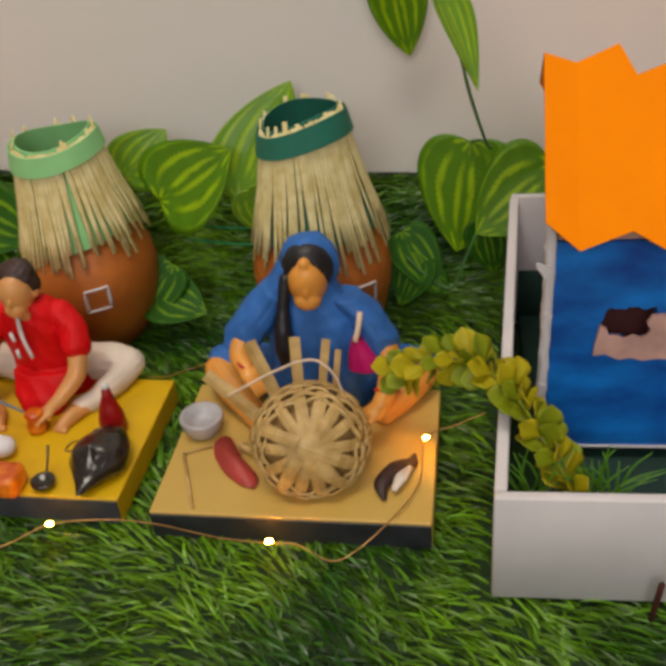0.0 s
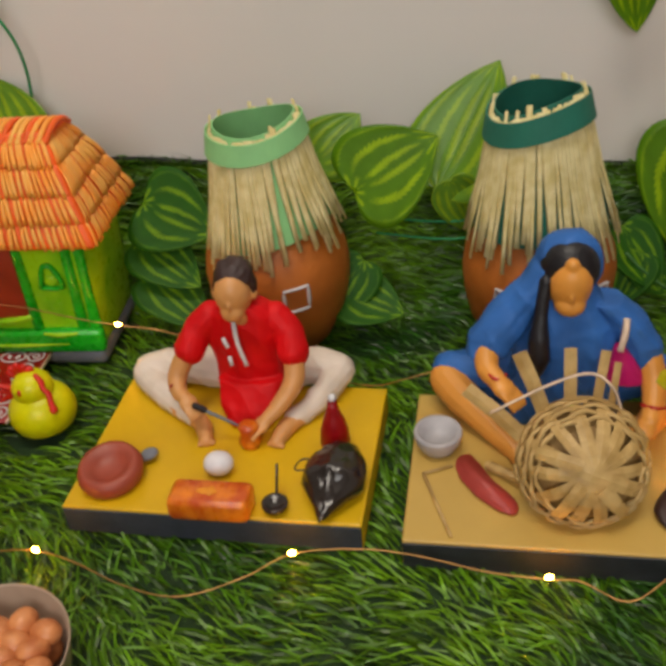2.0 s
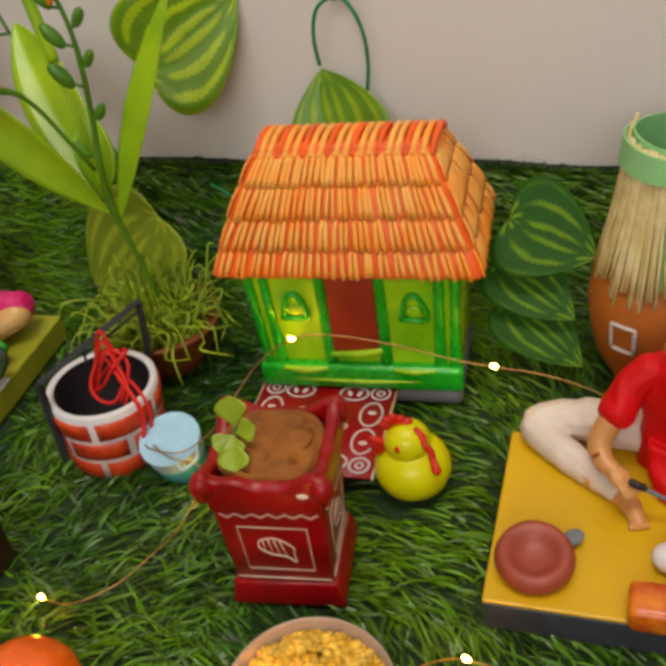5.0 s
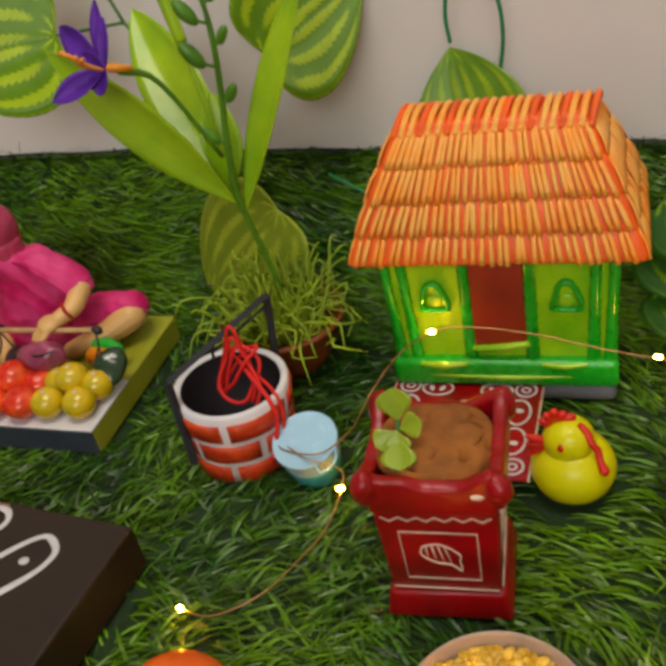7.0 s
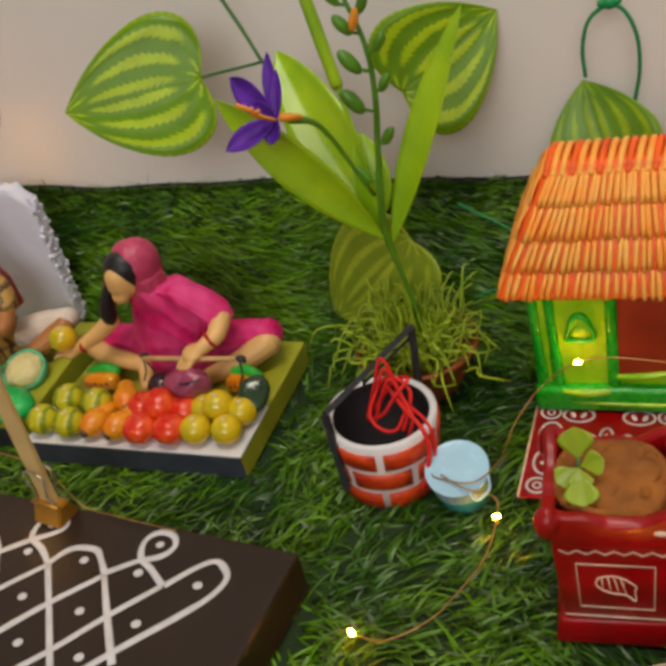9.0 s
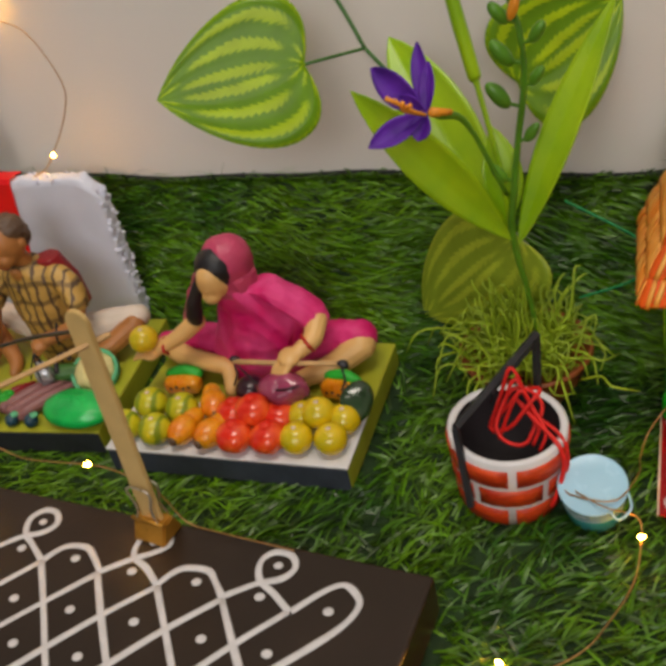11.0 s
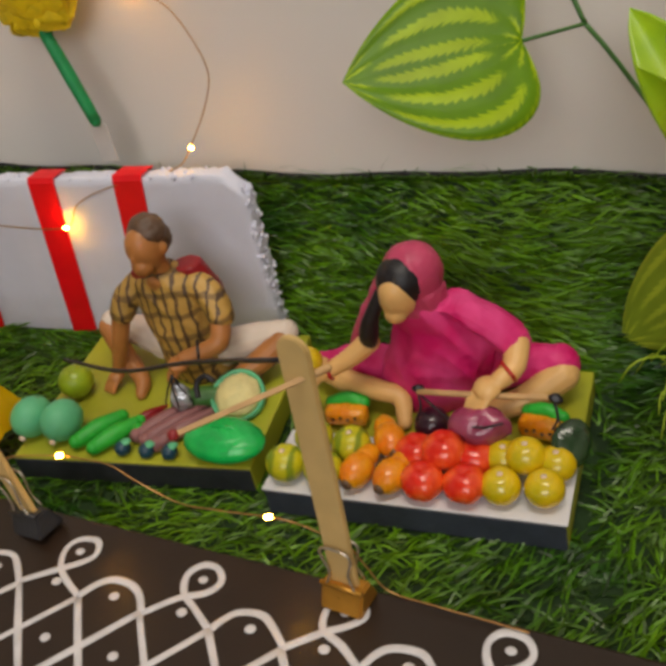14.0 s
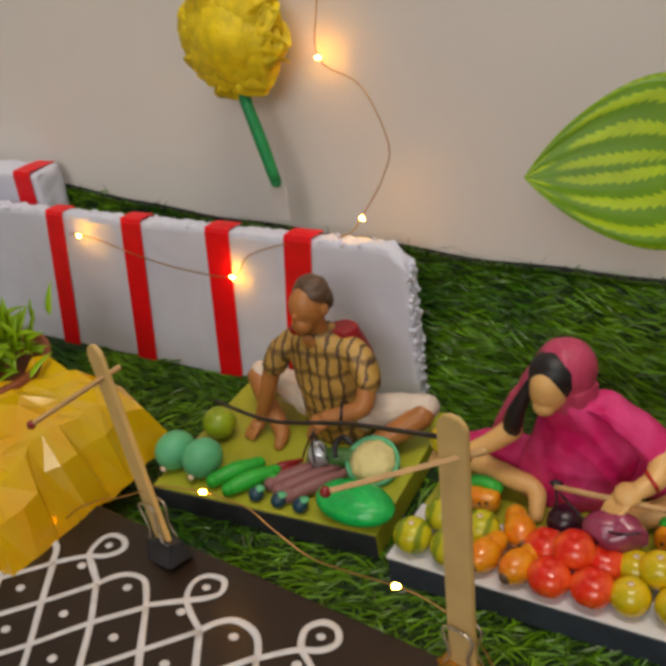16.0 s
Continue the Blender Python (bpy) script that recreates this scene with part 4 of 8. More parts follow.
# on the wall
vine_leaf((-0.1470, -0.050, 0.1570), (-0.2095, -0.0765, 0.1562), 0.066, (-0.15, -0.85, 0.35), M_LEAF_BRIGHT, 0.30, 0.06, 0.05, "large green leaf with lime stripes on a wall vine", [(-0.147, -0.050, 0.157), (-0.137, -0.036, 0.1545), (-0.1278, -0.0225, 0.1520)])
vine_leaf((-0.0600, -0.024, 0.131), (-0.0155, -0.004, 0.1580), 0.062, (0, -1, 0.1), M_LEAF_BRIGHT, 0.30, 0.08, 0.04, "rounded green leaf with lime stripes against the wall")
vine_leaf((0.0335, -0.022, 0.082), (0.0195, -0.004, 0.1215), 0.052, (0, -1, 0.3), M_LEAF_PALE, 0.2, 0.1, 0.05, "pale green striped leaf behind the clay house")
vine_leaf((0.349, -0.012, 0.178), (0.357, -0.010, 0.132), 0.031, (0.1, -1, 0.2), M_LEAF, 0.2, 0.12, 0.0, "striped leaf hanging down the wall")
vine_leaf((0.372, -0.085, 0.186), (0.391, -0.105, 0.146), 0.020, (0.7, -0.7, 0.2), M_LEAF_PALE, 0.1, 0.2, 0.05, "narrow striped leaf seen edge-on on a stalk", [(0.372, -0.085, 0.186), (0.380, -0.09, 0.165), (0.386, -0.09, 0.140), (0.394, -0.078, 0.112), (0.398, -0.055, 0.098)])
# round the huts
vine_leaf((0.2210, -0.052, 0.0720), (0.2630, -0.048, 0.0985), 0.052, (0.1, -0.8, 0.5), M_LEAF, 0.3, 0.06, 0.03, "broad green leaf with bright lime stripes beside a hut")
vine_leaf((0.199, -0.040, 0.082), (0.224, -0.030, 0.104), 0.034, (0.1, -0.9, 0.4), M_LEAF_PALE, 0.25, 0.06, 0.03, "half-hidden striped leaf behind a hut")
vine_leaf((0.262, -0.040, 0.066), (0.2925, -0.016, 0.124), 0.052, (-0.2, -0.9, 0.3), M_LEAF_PALE, 0.2, 0.08, 0.03, "pale striped leaf standing behind the huts")
vine_leaf((0.268, -0.045, 0.074), (0.282, -0.040, 0.040), 0.026, (0.1, -0.9, 0.2), M_LEAF_PALE, 0.2, 0.08, 0.03, "pale underside of a leaf behind a hut")
vine_leaf((0.389, -0.026, 0.090), (0.381, -0.040, 0.030), 0.054, (-0.15, -0.9, 0.3), M_LEAF, 0.28, 0.06, 0.04, "broad green striped leaf drooping near the card house", [(0.389, -0.026, 0.090), (0.394, -0.040, 0.096), (0.398, -0.055, 0.098)])
vine_leaf((0.430, -0.046, 0.083), (0.391, -0.058, 0.051), 0.050, (-0.1, -0.9, 0.4), M_LEAF, 0.26, 0.08, 0.03, "large striped leaf half behind the card house")
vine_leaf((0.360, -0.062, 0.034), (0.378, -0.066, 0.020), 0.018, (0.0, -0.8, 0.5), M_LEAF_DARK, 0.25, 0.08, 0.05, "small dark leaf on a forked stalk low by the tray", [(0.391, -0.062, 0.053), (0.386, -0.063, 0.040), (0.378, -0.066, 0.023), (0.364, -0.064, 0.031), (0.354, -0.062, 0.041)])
# the next two leaves take the dark leaf colour in place of shade
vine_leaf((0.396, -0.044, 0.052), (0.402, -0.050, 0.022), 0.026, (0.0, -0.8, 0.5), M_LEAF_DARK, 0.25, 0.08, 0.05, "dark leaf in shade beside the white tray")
vine_leaf((0.352, -0.055, 0.052), (0.372, -0.068, 0.022), 0.028, (0.1, -0.8, 0.6), M_LEAF_DARK, 0.25, 0.08, 0.05, "striped leaf by a hut, its shade put into a dark colour")
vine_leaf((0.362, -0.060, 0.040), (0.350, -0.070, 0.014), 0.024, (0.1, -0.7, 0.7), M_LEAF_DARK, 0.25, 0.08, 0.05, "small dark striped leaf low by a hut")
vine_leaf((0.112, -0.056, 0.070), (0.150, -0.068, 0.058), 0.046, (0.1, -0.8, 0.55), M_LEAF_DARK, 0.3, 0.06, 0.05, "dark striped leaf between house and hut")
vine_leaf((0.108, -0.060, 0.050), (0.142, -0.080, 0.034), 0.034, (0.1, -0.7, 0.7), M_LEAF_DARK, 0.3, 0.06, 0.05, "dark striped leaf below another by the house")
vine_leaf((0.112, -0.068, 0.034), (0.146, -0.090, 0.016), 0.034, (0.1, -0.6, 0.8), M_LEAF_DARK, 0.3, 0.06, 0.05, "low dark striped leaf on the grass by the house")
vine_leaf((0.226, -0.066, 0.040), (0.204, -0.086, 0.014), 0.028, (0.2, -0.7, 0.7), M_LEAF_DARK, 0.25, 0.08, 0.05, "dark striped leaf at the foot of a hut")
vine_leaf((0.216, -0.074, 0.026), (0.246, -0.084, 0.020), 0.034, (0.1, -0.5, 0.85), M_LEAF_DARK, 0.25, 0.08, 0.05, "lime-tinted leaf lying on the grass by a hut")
# behind the fern
vine_leaf((-0.0600, -0.050, 0.066), (-0.1140, -0.046, 0.014), 0.060, (0.25, -0.85, 0.5), M_LEAF_OLIVE, 0.30, 0.10, 0.05, "pale striped leaf drooping behind the fern")

# wall vine and thin wires
vine = thing("wall_vine", -0.1278, -0.0225, 0.152, "dark green artificial vine stalk running up the wall", "vine")
part("stalk", tube([(0, 0, 0), (0.009, 0.0, -0.012), (0.019, 0, -0.027), (0.036, -0.006, -0.050), (0.050, -0.012, -0.066)], 0.0010, 6, 5), M_STEM, vine)
part("stalk", tube([(0, 0, 0), (-0.008, 0.003, 0.017), (-0.020, 0.006, 0.040), (-0.038, 0.008, 0.075)], 0.0010, 6, 5), M_STEM, vine)
wires = thing("green_wire", 0.25, -0.03, 0.04, "thin blue-green plastic vine wires across the grass bank", "wire")
for pts in ([(-0.02, -0.012, 0.012), (0.02, -0.014, 0.010), (0.06, -0.006, 0.012)], [(-0.02, -0.014, 0.004), (0.02, -0.018, 0.002), (0.06, -0.010, 0.004)], [(-0.292, 0.008, 0.030), (-0.262, 0.002, 0.015), (-0.244, -0.004, 0.004)], [(-0.242, -0.004, 0.006), (-0.262, -0.008, -0.006), (-0.285, -0.01, -0.014)]):
    part("strand", tube(pts, 0.0006, 5, 4), M_RING, wires)

# green cord ring over the house
cord = thing("cord_ring", 0.034, -0.016, 0.158, "green cord loop with a knot, hung on the wall", "cord")
part("loop", tube([(-0.0118, 0.004, -0.0320), (-0.0122, 0.002, -0.018), (-0.0085, 0, -0.005), (0, 0, 0), (0.0065, 0, -0.004), (0.0108, 0.002, -0.016), (0.0112, 0.005, -0.032), (0.0085, 0.008, -0.0480)], 0.0009, 8, 5), M_RING, cord)
part("knot", join(blob(0.0032, 0.0025, 0.0028, 0, 0, 0.001), blob(0.0022, 0.002, 0.0018, -0.003, 0, 0.001), blob(0.0022, 0.002, 0.0018, 0.003, 0, 0.0015)), M_RING, cord)
part("tail", tube([(0, 0, 0.003), (0.0005, 0.002, 0.02), (-0.001, 0.006, 0.05), (-0.002, 0.012, 0.09)], 0.0021, 8, 4, 0.4, (0, 1, 0)), M_RING, cord)


# ---- card house in its tray ----
def card_house():
    ob = thing("card_house", 0.392, -0.2585, 0.004, "white foam-board tray with a blue painted card house", "model house", rz=0)
    t = 0.0045
    # walls of the tray; the side runs back at a slight angle and grows taller
    part("tray_front", block(0.150, t, 0.0505, 0.075, t / 2, 0, 0.0006, 1), M_CARD, ob)
    bm = bmesh.new()
    lo = [(0, t + 0.0003, 0), (t, t + 0.0003, 0), (0.0200, 0.1930, 0), (0.0155, 0.1930, 0)]
    hi = [(0, t + 0.0003, 0.0505), (t, t + 0.0003, 0.0505), (0.0200, 0.1930, 0.0715), (0.0155, 0.1930, 0.0715)]
    a, b = [bm.verts.new(p) for p in lo], [bm.verts.new(p) for p in hi]
    for k in range(4):
        bm.faces.new((a[k], a[(k + 1) % 4], b[(k + 1) % 4], b[k]))
    bm.faces.new(b)
    bm.faces.new(a[::-1])
    bmesh.ops.recalc_face_normals(bm, faces=bm.faces[:])
    bmesh.ops.bevel(bm, geom=bm.edges[:], offset=0.0006, segments=1, affect="EDGES")
    part("tray_side", bm, M_CARD, ob, smooth=False)
    back = block(0.130, t, 0.0715, 0.0815, 0, 0, 0.0006, 1)
    for v in back.verts:
        v.co.y += 0.1885 + v.co.z * 0.10
    part("tray_back", back, M_CARD, ob)
    part("tray_lining", block(0.124, 0.0012, 0.0315, 0.0825, 0.1850, 0.002, 0.0003, 1), M_TRAY_FLOOR, ob, "dark green card strip along the back")
    part("tray_floor", block(0.126, 0.188, 0.004, 0.0850, 0.100, 0.002, 0.0005, 1), M_TRAY_FLOOR, ob, "dark green card floor")
    # house wall with its torn window opening
    y0, x0, x1, z0, z1 = 0.0725, 0.0245, 0.150, 0.012, 0.1105
    cx, cz = 0.0535, 0.0735
    ragged = random.Random(5)
    turns = sorted([math.atan2(z - cz, x - cx) % 6.2832 for x in (x0, x1) for z in (z0, z1)] + [k * 6.2832 / 36 + 0.05 for k in range(36)])
    bm, loops = bmesh.new(), {}
    for a in turns:
        c, q = math.cos(a), math.sin(a)
        far = min(((x1 if c > 0 else x0) - cx) / c if abs(c) > 1e-6 else 9, ((z1 if q > 0 else z0) - cz) / q if abs(q) > 1e-6 else 9)
        near = min(0.0100 / max(abs(c), 1e-6), 0.0082 / max(abs(q), 1e-6)) * ragged.uniform(0.88, 1.10)
        for key, k, y in (("hf", near, y0), ("wf", far, y0), ("wb", far, y0 + 0.006), ("hb", near, y0 + 0.006)):
            loops.setdefault(key, []).append(bm.verts.new((cx + c * k, y, cz + q * k)))
    for m, n in (("hf", "wf"), ("wf", "wb"), ("wb", "hb"), ("hb", "hf")):
        for k in range(len(turns)):
            j = (k + 1) % len(turns)
            bm.faces.new((loops[m][k], loops[m][j], loops[n][j], loops[n][k]))
    bmesh.ops.recalc_face_normals(bm, faces=bm.faces[:])
    wall = part("house_wall", bm, M_BLUE_HOUSE, ob, "blue brush-painted house wall", smooth=False)
    edge = block(0.0034, 0.007, 0.1075, x0 - 0.0019, y0 + 0.003, 0.012, 0.0006, 1)
    bmesh.ops.subdivide_edges(edge, edges=[e for e in edge.edges if e.calc_length() > 0.05], cuts=40)
    for v in edge.verts:
        v.co.x += 0.0009 * noise.noise(Vector((v.co.y * 90, 3.1, v.co.z * 260)))
    part("wall_edge", edge, M_CARD, wall, "rough white cut edge", smooth=False)
    torn = random.Random(8)
    for px, pz, q in ((-0.0026, 0.1000, 0.0052), (0.0002, 0.0800, 0.0020), (-0.0008, 0.0460, 0.0022)):
        bit = bmesh.new()
        rag = [(math.cos(a) * q * torn.uniform(0.45, 1.1), math.sin(a) * q * torn.uniform(0.3, 0.75)) for a in (k * 0.5236 for k in range(12))]
        near, far = [[bit.verts.new((x0 - 0.0015 + px + u, y0 - dy - 0.12 * u, pz + w - 0.35 * u)) for u, w in rag] for dy in (0.0026, 0.0016)]
        bit.faces.new(near)
        bit.faces.new(far[::-1])
        for k in range(12):
            bit.faces.new((near[k], far[k], far[(k + 1) % 12], near[(k + 1) % 12]))
        bmesh.ops.recalc_face_normals(bit, faces=bit.faces[:])
        part("peeled_bit", bit, M_CARD, wall, smooth=False)
    part("wall_edge", block(0.125, 0.005, 0.0080, x0 + 0.0627, y0 + 0.0036, z1 + 0.0001, 0.0006, 1), M_PEEL, wall, "bare pinkish paper below the roof")
    part("wall_edge", block(0.125, 0.0012, 0.0012, x0 + 0.0625, y0 - 0.0004, z0, 0.0003, 1), M_CARD, wall)
    # solid block whose dark colour stands for the shaded hollow
    part("house_box", block(0.112, 0.05, 0.094, x0 + 0.0690, y0 + 0.0335, 0.0065, 0.0006, 1), M_HOLE, ob, "block coloured dark maroon for the shade inside the house")
    flap = bmesh.new()
    hx, hz = cx, cz
    prof = [(hx - 0.0108, hz + 0.0015), (hx - 0.0122, hz - 0.0080), (hx - 0.0124, hz - 0.0128), (hx - 0.0080, hz - 0.0118), (hx - 0.0025, hz - 0.0146), (hx + 0.0020, hz - 0.0136), (hx + 0.0065, hz - 0.0150), (hx + 0.0125, hz - 0.0140), (hx + 0.0190, hz - 0.0146), (hx + 0.0200, hz + 0.0050), (hx + 0.0140, hz + 0.0062), (hx + 0.0082, hz + 0.0058), (hx + 0.0066, hz + 0.0024), (hx + 0.0084, hz - 0.0006), (hx + 0.0070, hz - 0.0036), (hx + 0.0052, hz - 0.0046), (hx + 0.0022, hz - 0.0034), (hx - 0.0012, hz - 0.0050), (hx - 0.0040, hz - 0.0034), (hx - 0.0070, hz - 0.0038), (hx - 0.0080, hz - 0.0005)]
    va, vb = [flap.verts.new((x, y0 - 0.0022, z)) for x, z in prof], [flap.verts.new((x, y0 - 0.0006, z)) for x, z in prof]
    flap.faces.new(va)
    flap.faces.new(vb[::-1])
    for k in range(len(va)):
        flap.faces.new((va[k], vb[k], vb[(k + 1) % len(va)], va[(k + 1) % len(va)]))
    bmesh.ops.recalc_face_normals(flap, faces=flap.faces[:])
    part("window_flap", flap, M_PEEL, wall, "torn paper flap round the window", smooth=False)
    # folded paper roof
    roof = bmesh.new()
    # each fold: foot and head of its crease; the roof leans back
    folds = [((0.411, -0.194, 0.127), (0.413, -0.140, 0.171)), ((0.423, -0.199, 0.118), (0.4251, -0.1395, 0.1665)), ((0.442, -0.192, 0.122), (0.4415, -0.1323, 0.171)), ((0.453, -0.197, 0.117), (0.4474, -0.1426, 0.162)),
             ((0.470, -0.192, 0.121), (0.4660, -0.1370, 0.167)), ((0.482, -0.197, 0.117), (0.4790, -0.1420, 0.162)), ((0.500, -0.192, 0.121), (0.4970, -0.1370, 0.167)), ((0.514, -0.196, 0.118), (0.5110, -0.1410, 0.163)), ((0.528, -0.192, 0.121), (0.5250, -0.1370, 0.167))]
    o = Vector((0.392, -0.2585, 0.004))
    for (fa, ha), (fb, hb) in zip(folds, folds[1:]):
        roof.faces.new([roof.verts.new(Vector(p) - o) for p in (fa, fb, hb, ha)])
        # the back slope falls from the ridge behind the house
        ba, bb = [Vector(h) + Vector((0.0065 if h is folds[0][1] else 0.004, 0.075 if h is folds[0][1] else 0.064, -0.037 if h is folds[0][1] else -0.046)) for h in (ha, hb)]
        roof.faces.new([roof.verts.new(Vector(p) - o) for p in (ha, hb, bb, ba)])
    bmesh.ops.remove_doubles(roof, verts=roof.verts[:], dist=0.0001)
    bmesh.ops.recalc_face_normals(roof, faces=roof.faces[:])
    bmesh.ops.solidify(roof, geom=roof.faces[:], thickness=0.0005)
    part("roof", roof, M_ORANGE_PAPER, ob, "orange accordion-folded paper roof", smooth=False)


card_house()
solo("dark_stick", tube([(0.4485, -0.2655, 0.003), (0.4492, -0.2658, 0.013), (0.450, -0.2655, 0.022)], 0.0012, 6, 2), M_HOLE, "dark maroon stick leaning on the tray front", "stick")


def leaf_spray():
    """A spray of small rounded leaves that hangs over the tray's side."""
    base = Vector((0.430, -0.245, 0.052))
    ob = thing("leaf_spray", *base, "yellow-green artificial leaf spray hanging over the tray", "artificial plant")
    line = smooth_path([Vector(p) - base for p in ((0.424, -0.243, 0.022), (0.420, -0.238, 0.042), (0.412, -0.229, 0.054), (0.404, -0.220, 0.064), (0.396, -0.210, 0.069), (0.383, -0.201, 0.071), (0.368, -0.193, 0.064), (0.356, -0.187, 0.055))], 6)
    part("stem", tube(line, [0.0008, 0.0008, 0.0007, 0.0007, 0.0006, 0.0005], 6, 1), M_SPRAY_LIME, ob)
    rnd = random.Random(12)
    tip_side = len(line)
    for k in range(1, tip_side, 2):
        p = line[k]
        d = (line[min(k + 1, tip_side - 1)] - line[max(0, k - 1)]).normalized()
        u = d.cross(Vector((0, -0.6, 1))).normalized()
        w = u.cross(d)
        turn = rnd.uniform(0, 6.28)
        for j in range(4):
            a = turn + j * 1.571 + rnd.uniform(-0.35, 0.35)
            out = (u * math.cos(a) + w * math.sin(a) + d * 0.75 + Vector((0, -0.15, 0.45))).normalized()
            L = rnd.uniform(0.0085, 0.0135)
            foot = p + out * 0.0012
            lf = part("leaf", leaf_mesh(L, L * rnd.uniform(0.56, 0.70), 0.0, 0.16, 0.10, 4, 7, 0.0004, 0.0, 1.75), M_SPRAY if rnd.random() < 0.2 + 0.55 * k / tip_side else M_SPRAY_LIME, ob)
            lf.matrix_local = aim(foot, foot + out, Vector((rnd.uniform(-0.9, 0.9), rnd.uniform(-1, 0.2), 0.6)))
    for k in range(34):
        a = rnd.uniform(-1.25, 1.25)
        p = Vector(((0.407 if k % 2 else 0.432) + rnd.uniform(-0.006, 0.006), -0.238 + rnd.uniform(-0.004, 0.006), 0.030)) - base
        part("needle", tube([p, p + Vector((math.sin(a) * 0.010, 0.002, 0.006 + 0.010 * math.cos(a))), p + Vector((math.sin(a) * 0.024, 0.003, 0.008 + 0.016 * math.cos(a)))], [0.0006, 0.0006, 0.0002], 4, 3), M_BUD, ob)


leaf_spray()

# ---- figurines on their bases ----
M_SKIN_LIGHT = painted("light_skin_paint", (0.64, 0.30, 0.10), 0.4, 0.15, 60, 400, 0.06)
M_SKIN_ORANGE = painted("orange_skin_paint", (0.72, 0.30, 0.05), 0.4, 0.15, 60, 400, 0.06)
M_SKIN_PALE = painted("pale_skin_paint", (0.72, 0.42, 0.15), 0.4, 0.15, 60, 400, 0.06)
M_SKIN_BROWN = painted("brown_skin_paint", (0.42, 0.165, 0.045), 0.42, 0.2, 60, 400, 0.06)
M_SHIRT = painted("red_shirt_paint", (0.62, 0.001, 0.004), 0.55, 0.25, 50, 400, 0.1, spec=0.25)
M_DHOTI = painted("off_white_cloth_paint", (0.72, 0.61, 0.52), 0.55, 0.15, 50, 400, 0.1)
M_HAIR = painted("dark_hair_paint", (0.035, 0.014, 0.012), 0.5, 0.4, 200, 700, 0.3)
M_HAIR_BLACK = painted("black_hair_paint", (0.008, 0.007, 0.010), 0.42, 0.3, 200, 700, 0.3)
M_HAIR_GREY = painted("grey_brown_hair_paint", (0.11, 0.06, 0.035), 0.5, 0.4, 200, 700, 0.3)
M_SARI_BLUE = painted("blue_sari_paint", (0.030, 0.130, 0.42), 0.55, 0.35, 45, 400, 0.12, spec=0.3)
M_SARI_PINK = painted("magenta_sari_paint", (0.68, 0.004, 0.14), 0.55, 0.25, 60, 400, 0.12, spec=0.3, second=(0.74, 0.06, 0.24))
M_VEIL = painted("dusty_pink_veil_paint", (0.50, 0.05, 0.125), 0.45, 0.3, 45, 400, 0.12)
M_BLOUSE = painted("hot_pink_paint", (0.50, 0.004, 0.13), 0.45, 0.2, 60, 400, 0.1)
M_CLAY_RED = painted("red_clay", (0.33, 0.060, 0.032), 0.45, 0.2, 60, 400, 0.12)
M_EGG = painted("egg_white", (0.72, 0.70, 0.74), 0.4, 0.06, 60, 400, 0.05)
M_ORANGE_BLOCK = painted("orange_varnish", (0.72, 0.085, 0.005), 0.3, 0.6, 110, 400, 0.2, coat=0.3, second=(0.82, 0.24, 0.012))
M_BLACK_GLOSS = painted("black_gloss", (0.018, 0.012, 0.010), 0.22, 0.4, 80, 300, 0.35, coat=0.4)
M_WICKER = painted("wicker", (0.54, 0.33, 0.10), 0.5, 0.35, 120, 600, 0.2, second=(0.66, 0.44, 0.17), island=True)
M_WICKER_DARK = painted("wicker_gap_shade", (0.34, 0.20, 0.065), 0.6, 0.4, 120, 600, 0.3)
M_CLEAVER = painted("dull_red_paint", (0.38, 0.045, 0.035), 0.45, 0.2, 60, 400, 0.1)
M_TOMATO = painted("tomato_red", (0.82, 0.022, 0.008), 0.24, 0.4, 110, 400, 0.06, coat=0.4, second=(0.90, 0.13, 0.02))
M_LIMEFRUIT = painted("yellow_green_fruit", (0.56, 0.48, 0.006), 0.24, 0.4, 70, 400, 0.06, coat=0.4, second=(0.84, 0.52, 0.006))
M_PAPAYA = painted("papaya_orange", (0.92, 0.20, 0.003), 0.28, 0.4, 60, 400, 0.08, coat=0.4, second=(0.82, 0.38, 0.008))
M_PURPLE = painted("dark_purple", (0.035, 0.008, 0.020), 0.3, 0.4, 70, 400, 0.1, coat=0.4)
M_TURQ_VEG = painted("turquoise_green_clay", (0.11, 0.46, 0.23), 0.5, 0.15, 60, 400, 0.1)
M_CUKE = painted("bright_green_clay", (0.02, 0.40, 0.03), 0.45, 0.3, 60, 400, 0.12)
M_CABBAGE = painted("emerald_clay", (0.006, 0.46, 0.085), 0.32, 0.4, 80, 400, 0.3, coat=0.3)
M_CAULI = painted("cream_clay", (0.72, 0.62, 0.28), 0.6, 0.2, 120, 700, 0.5)
M_MAUVE = painted("mauve_clay", (0.26, 0.11, 0.11), 0.45, 0.3, 60, 400, 0.12)
M_NAVY = painted("dark_teal_clay", (0.010, 0.05, 0.085), 0.35, 0.3, 60, 400, 0.1)
M_CHILLI = painted("dark_red_clay", (0.24, 0.006, 0.010), 0.4, 0.3, 60, 400, 0.1)
M_PEWTER = painted("pewter_grey_paint", (0.42, 0.40, 0.42), 0.4, 0.3, 80, 500, 0.15)
M_WIRE_BLACK = painted("black_wire", (0.012, 0.010, 0.014), 0.4, 0.2, 90, 500, 0.1)


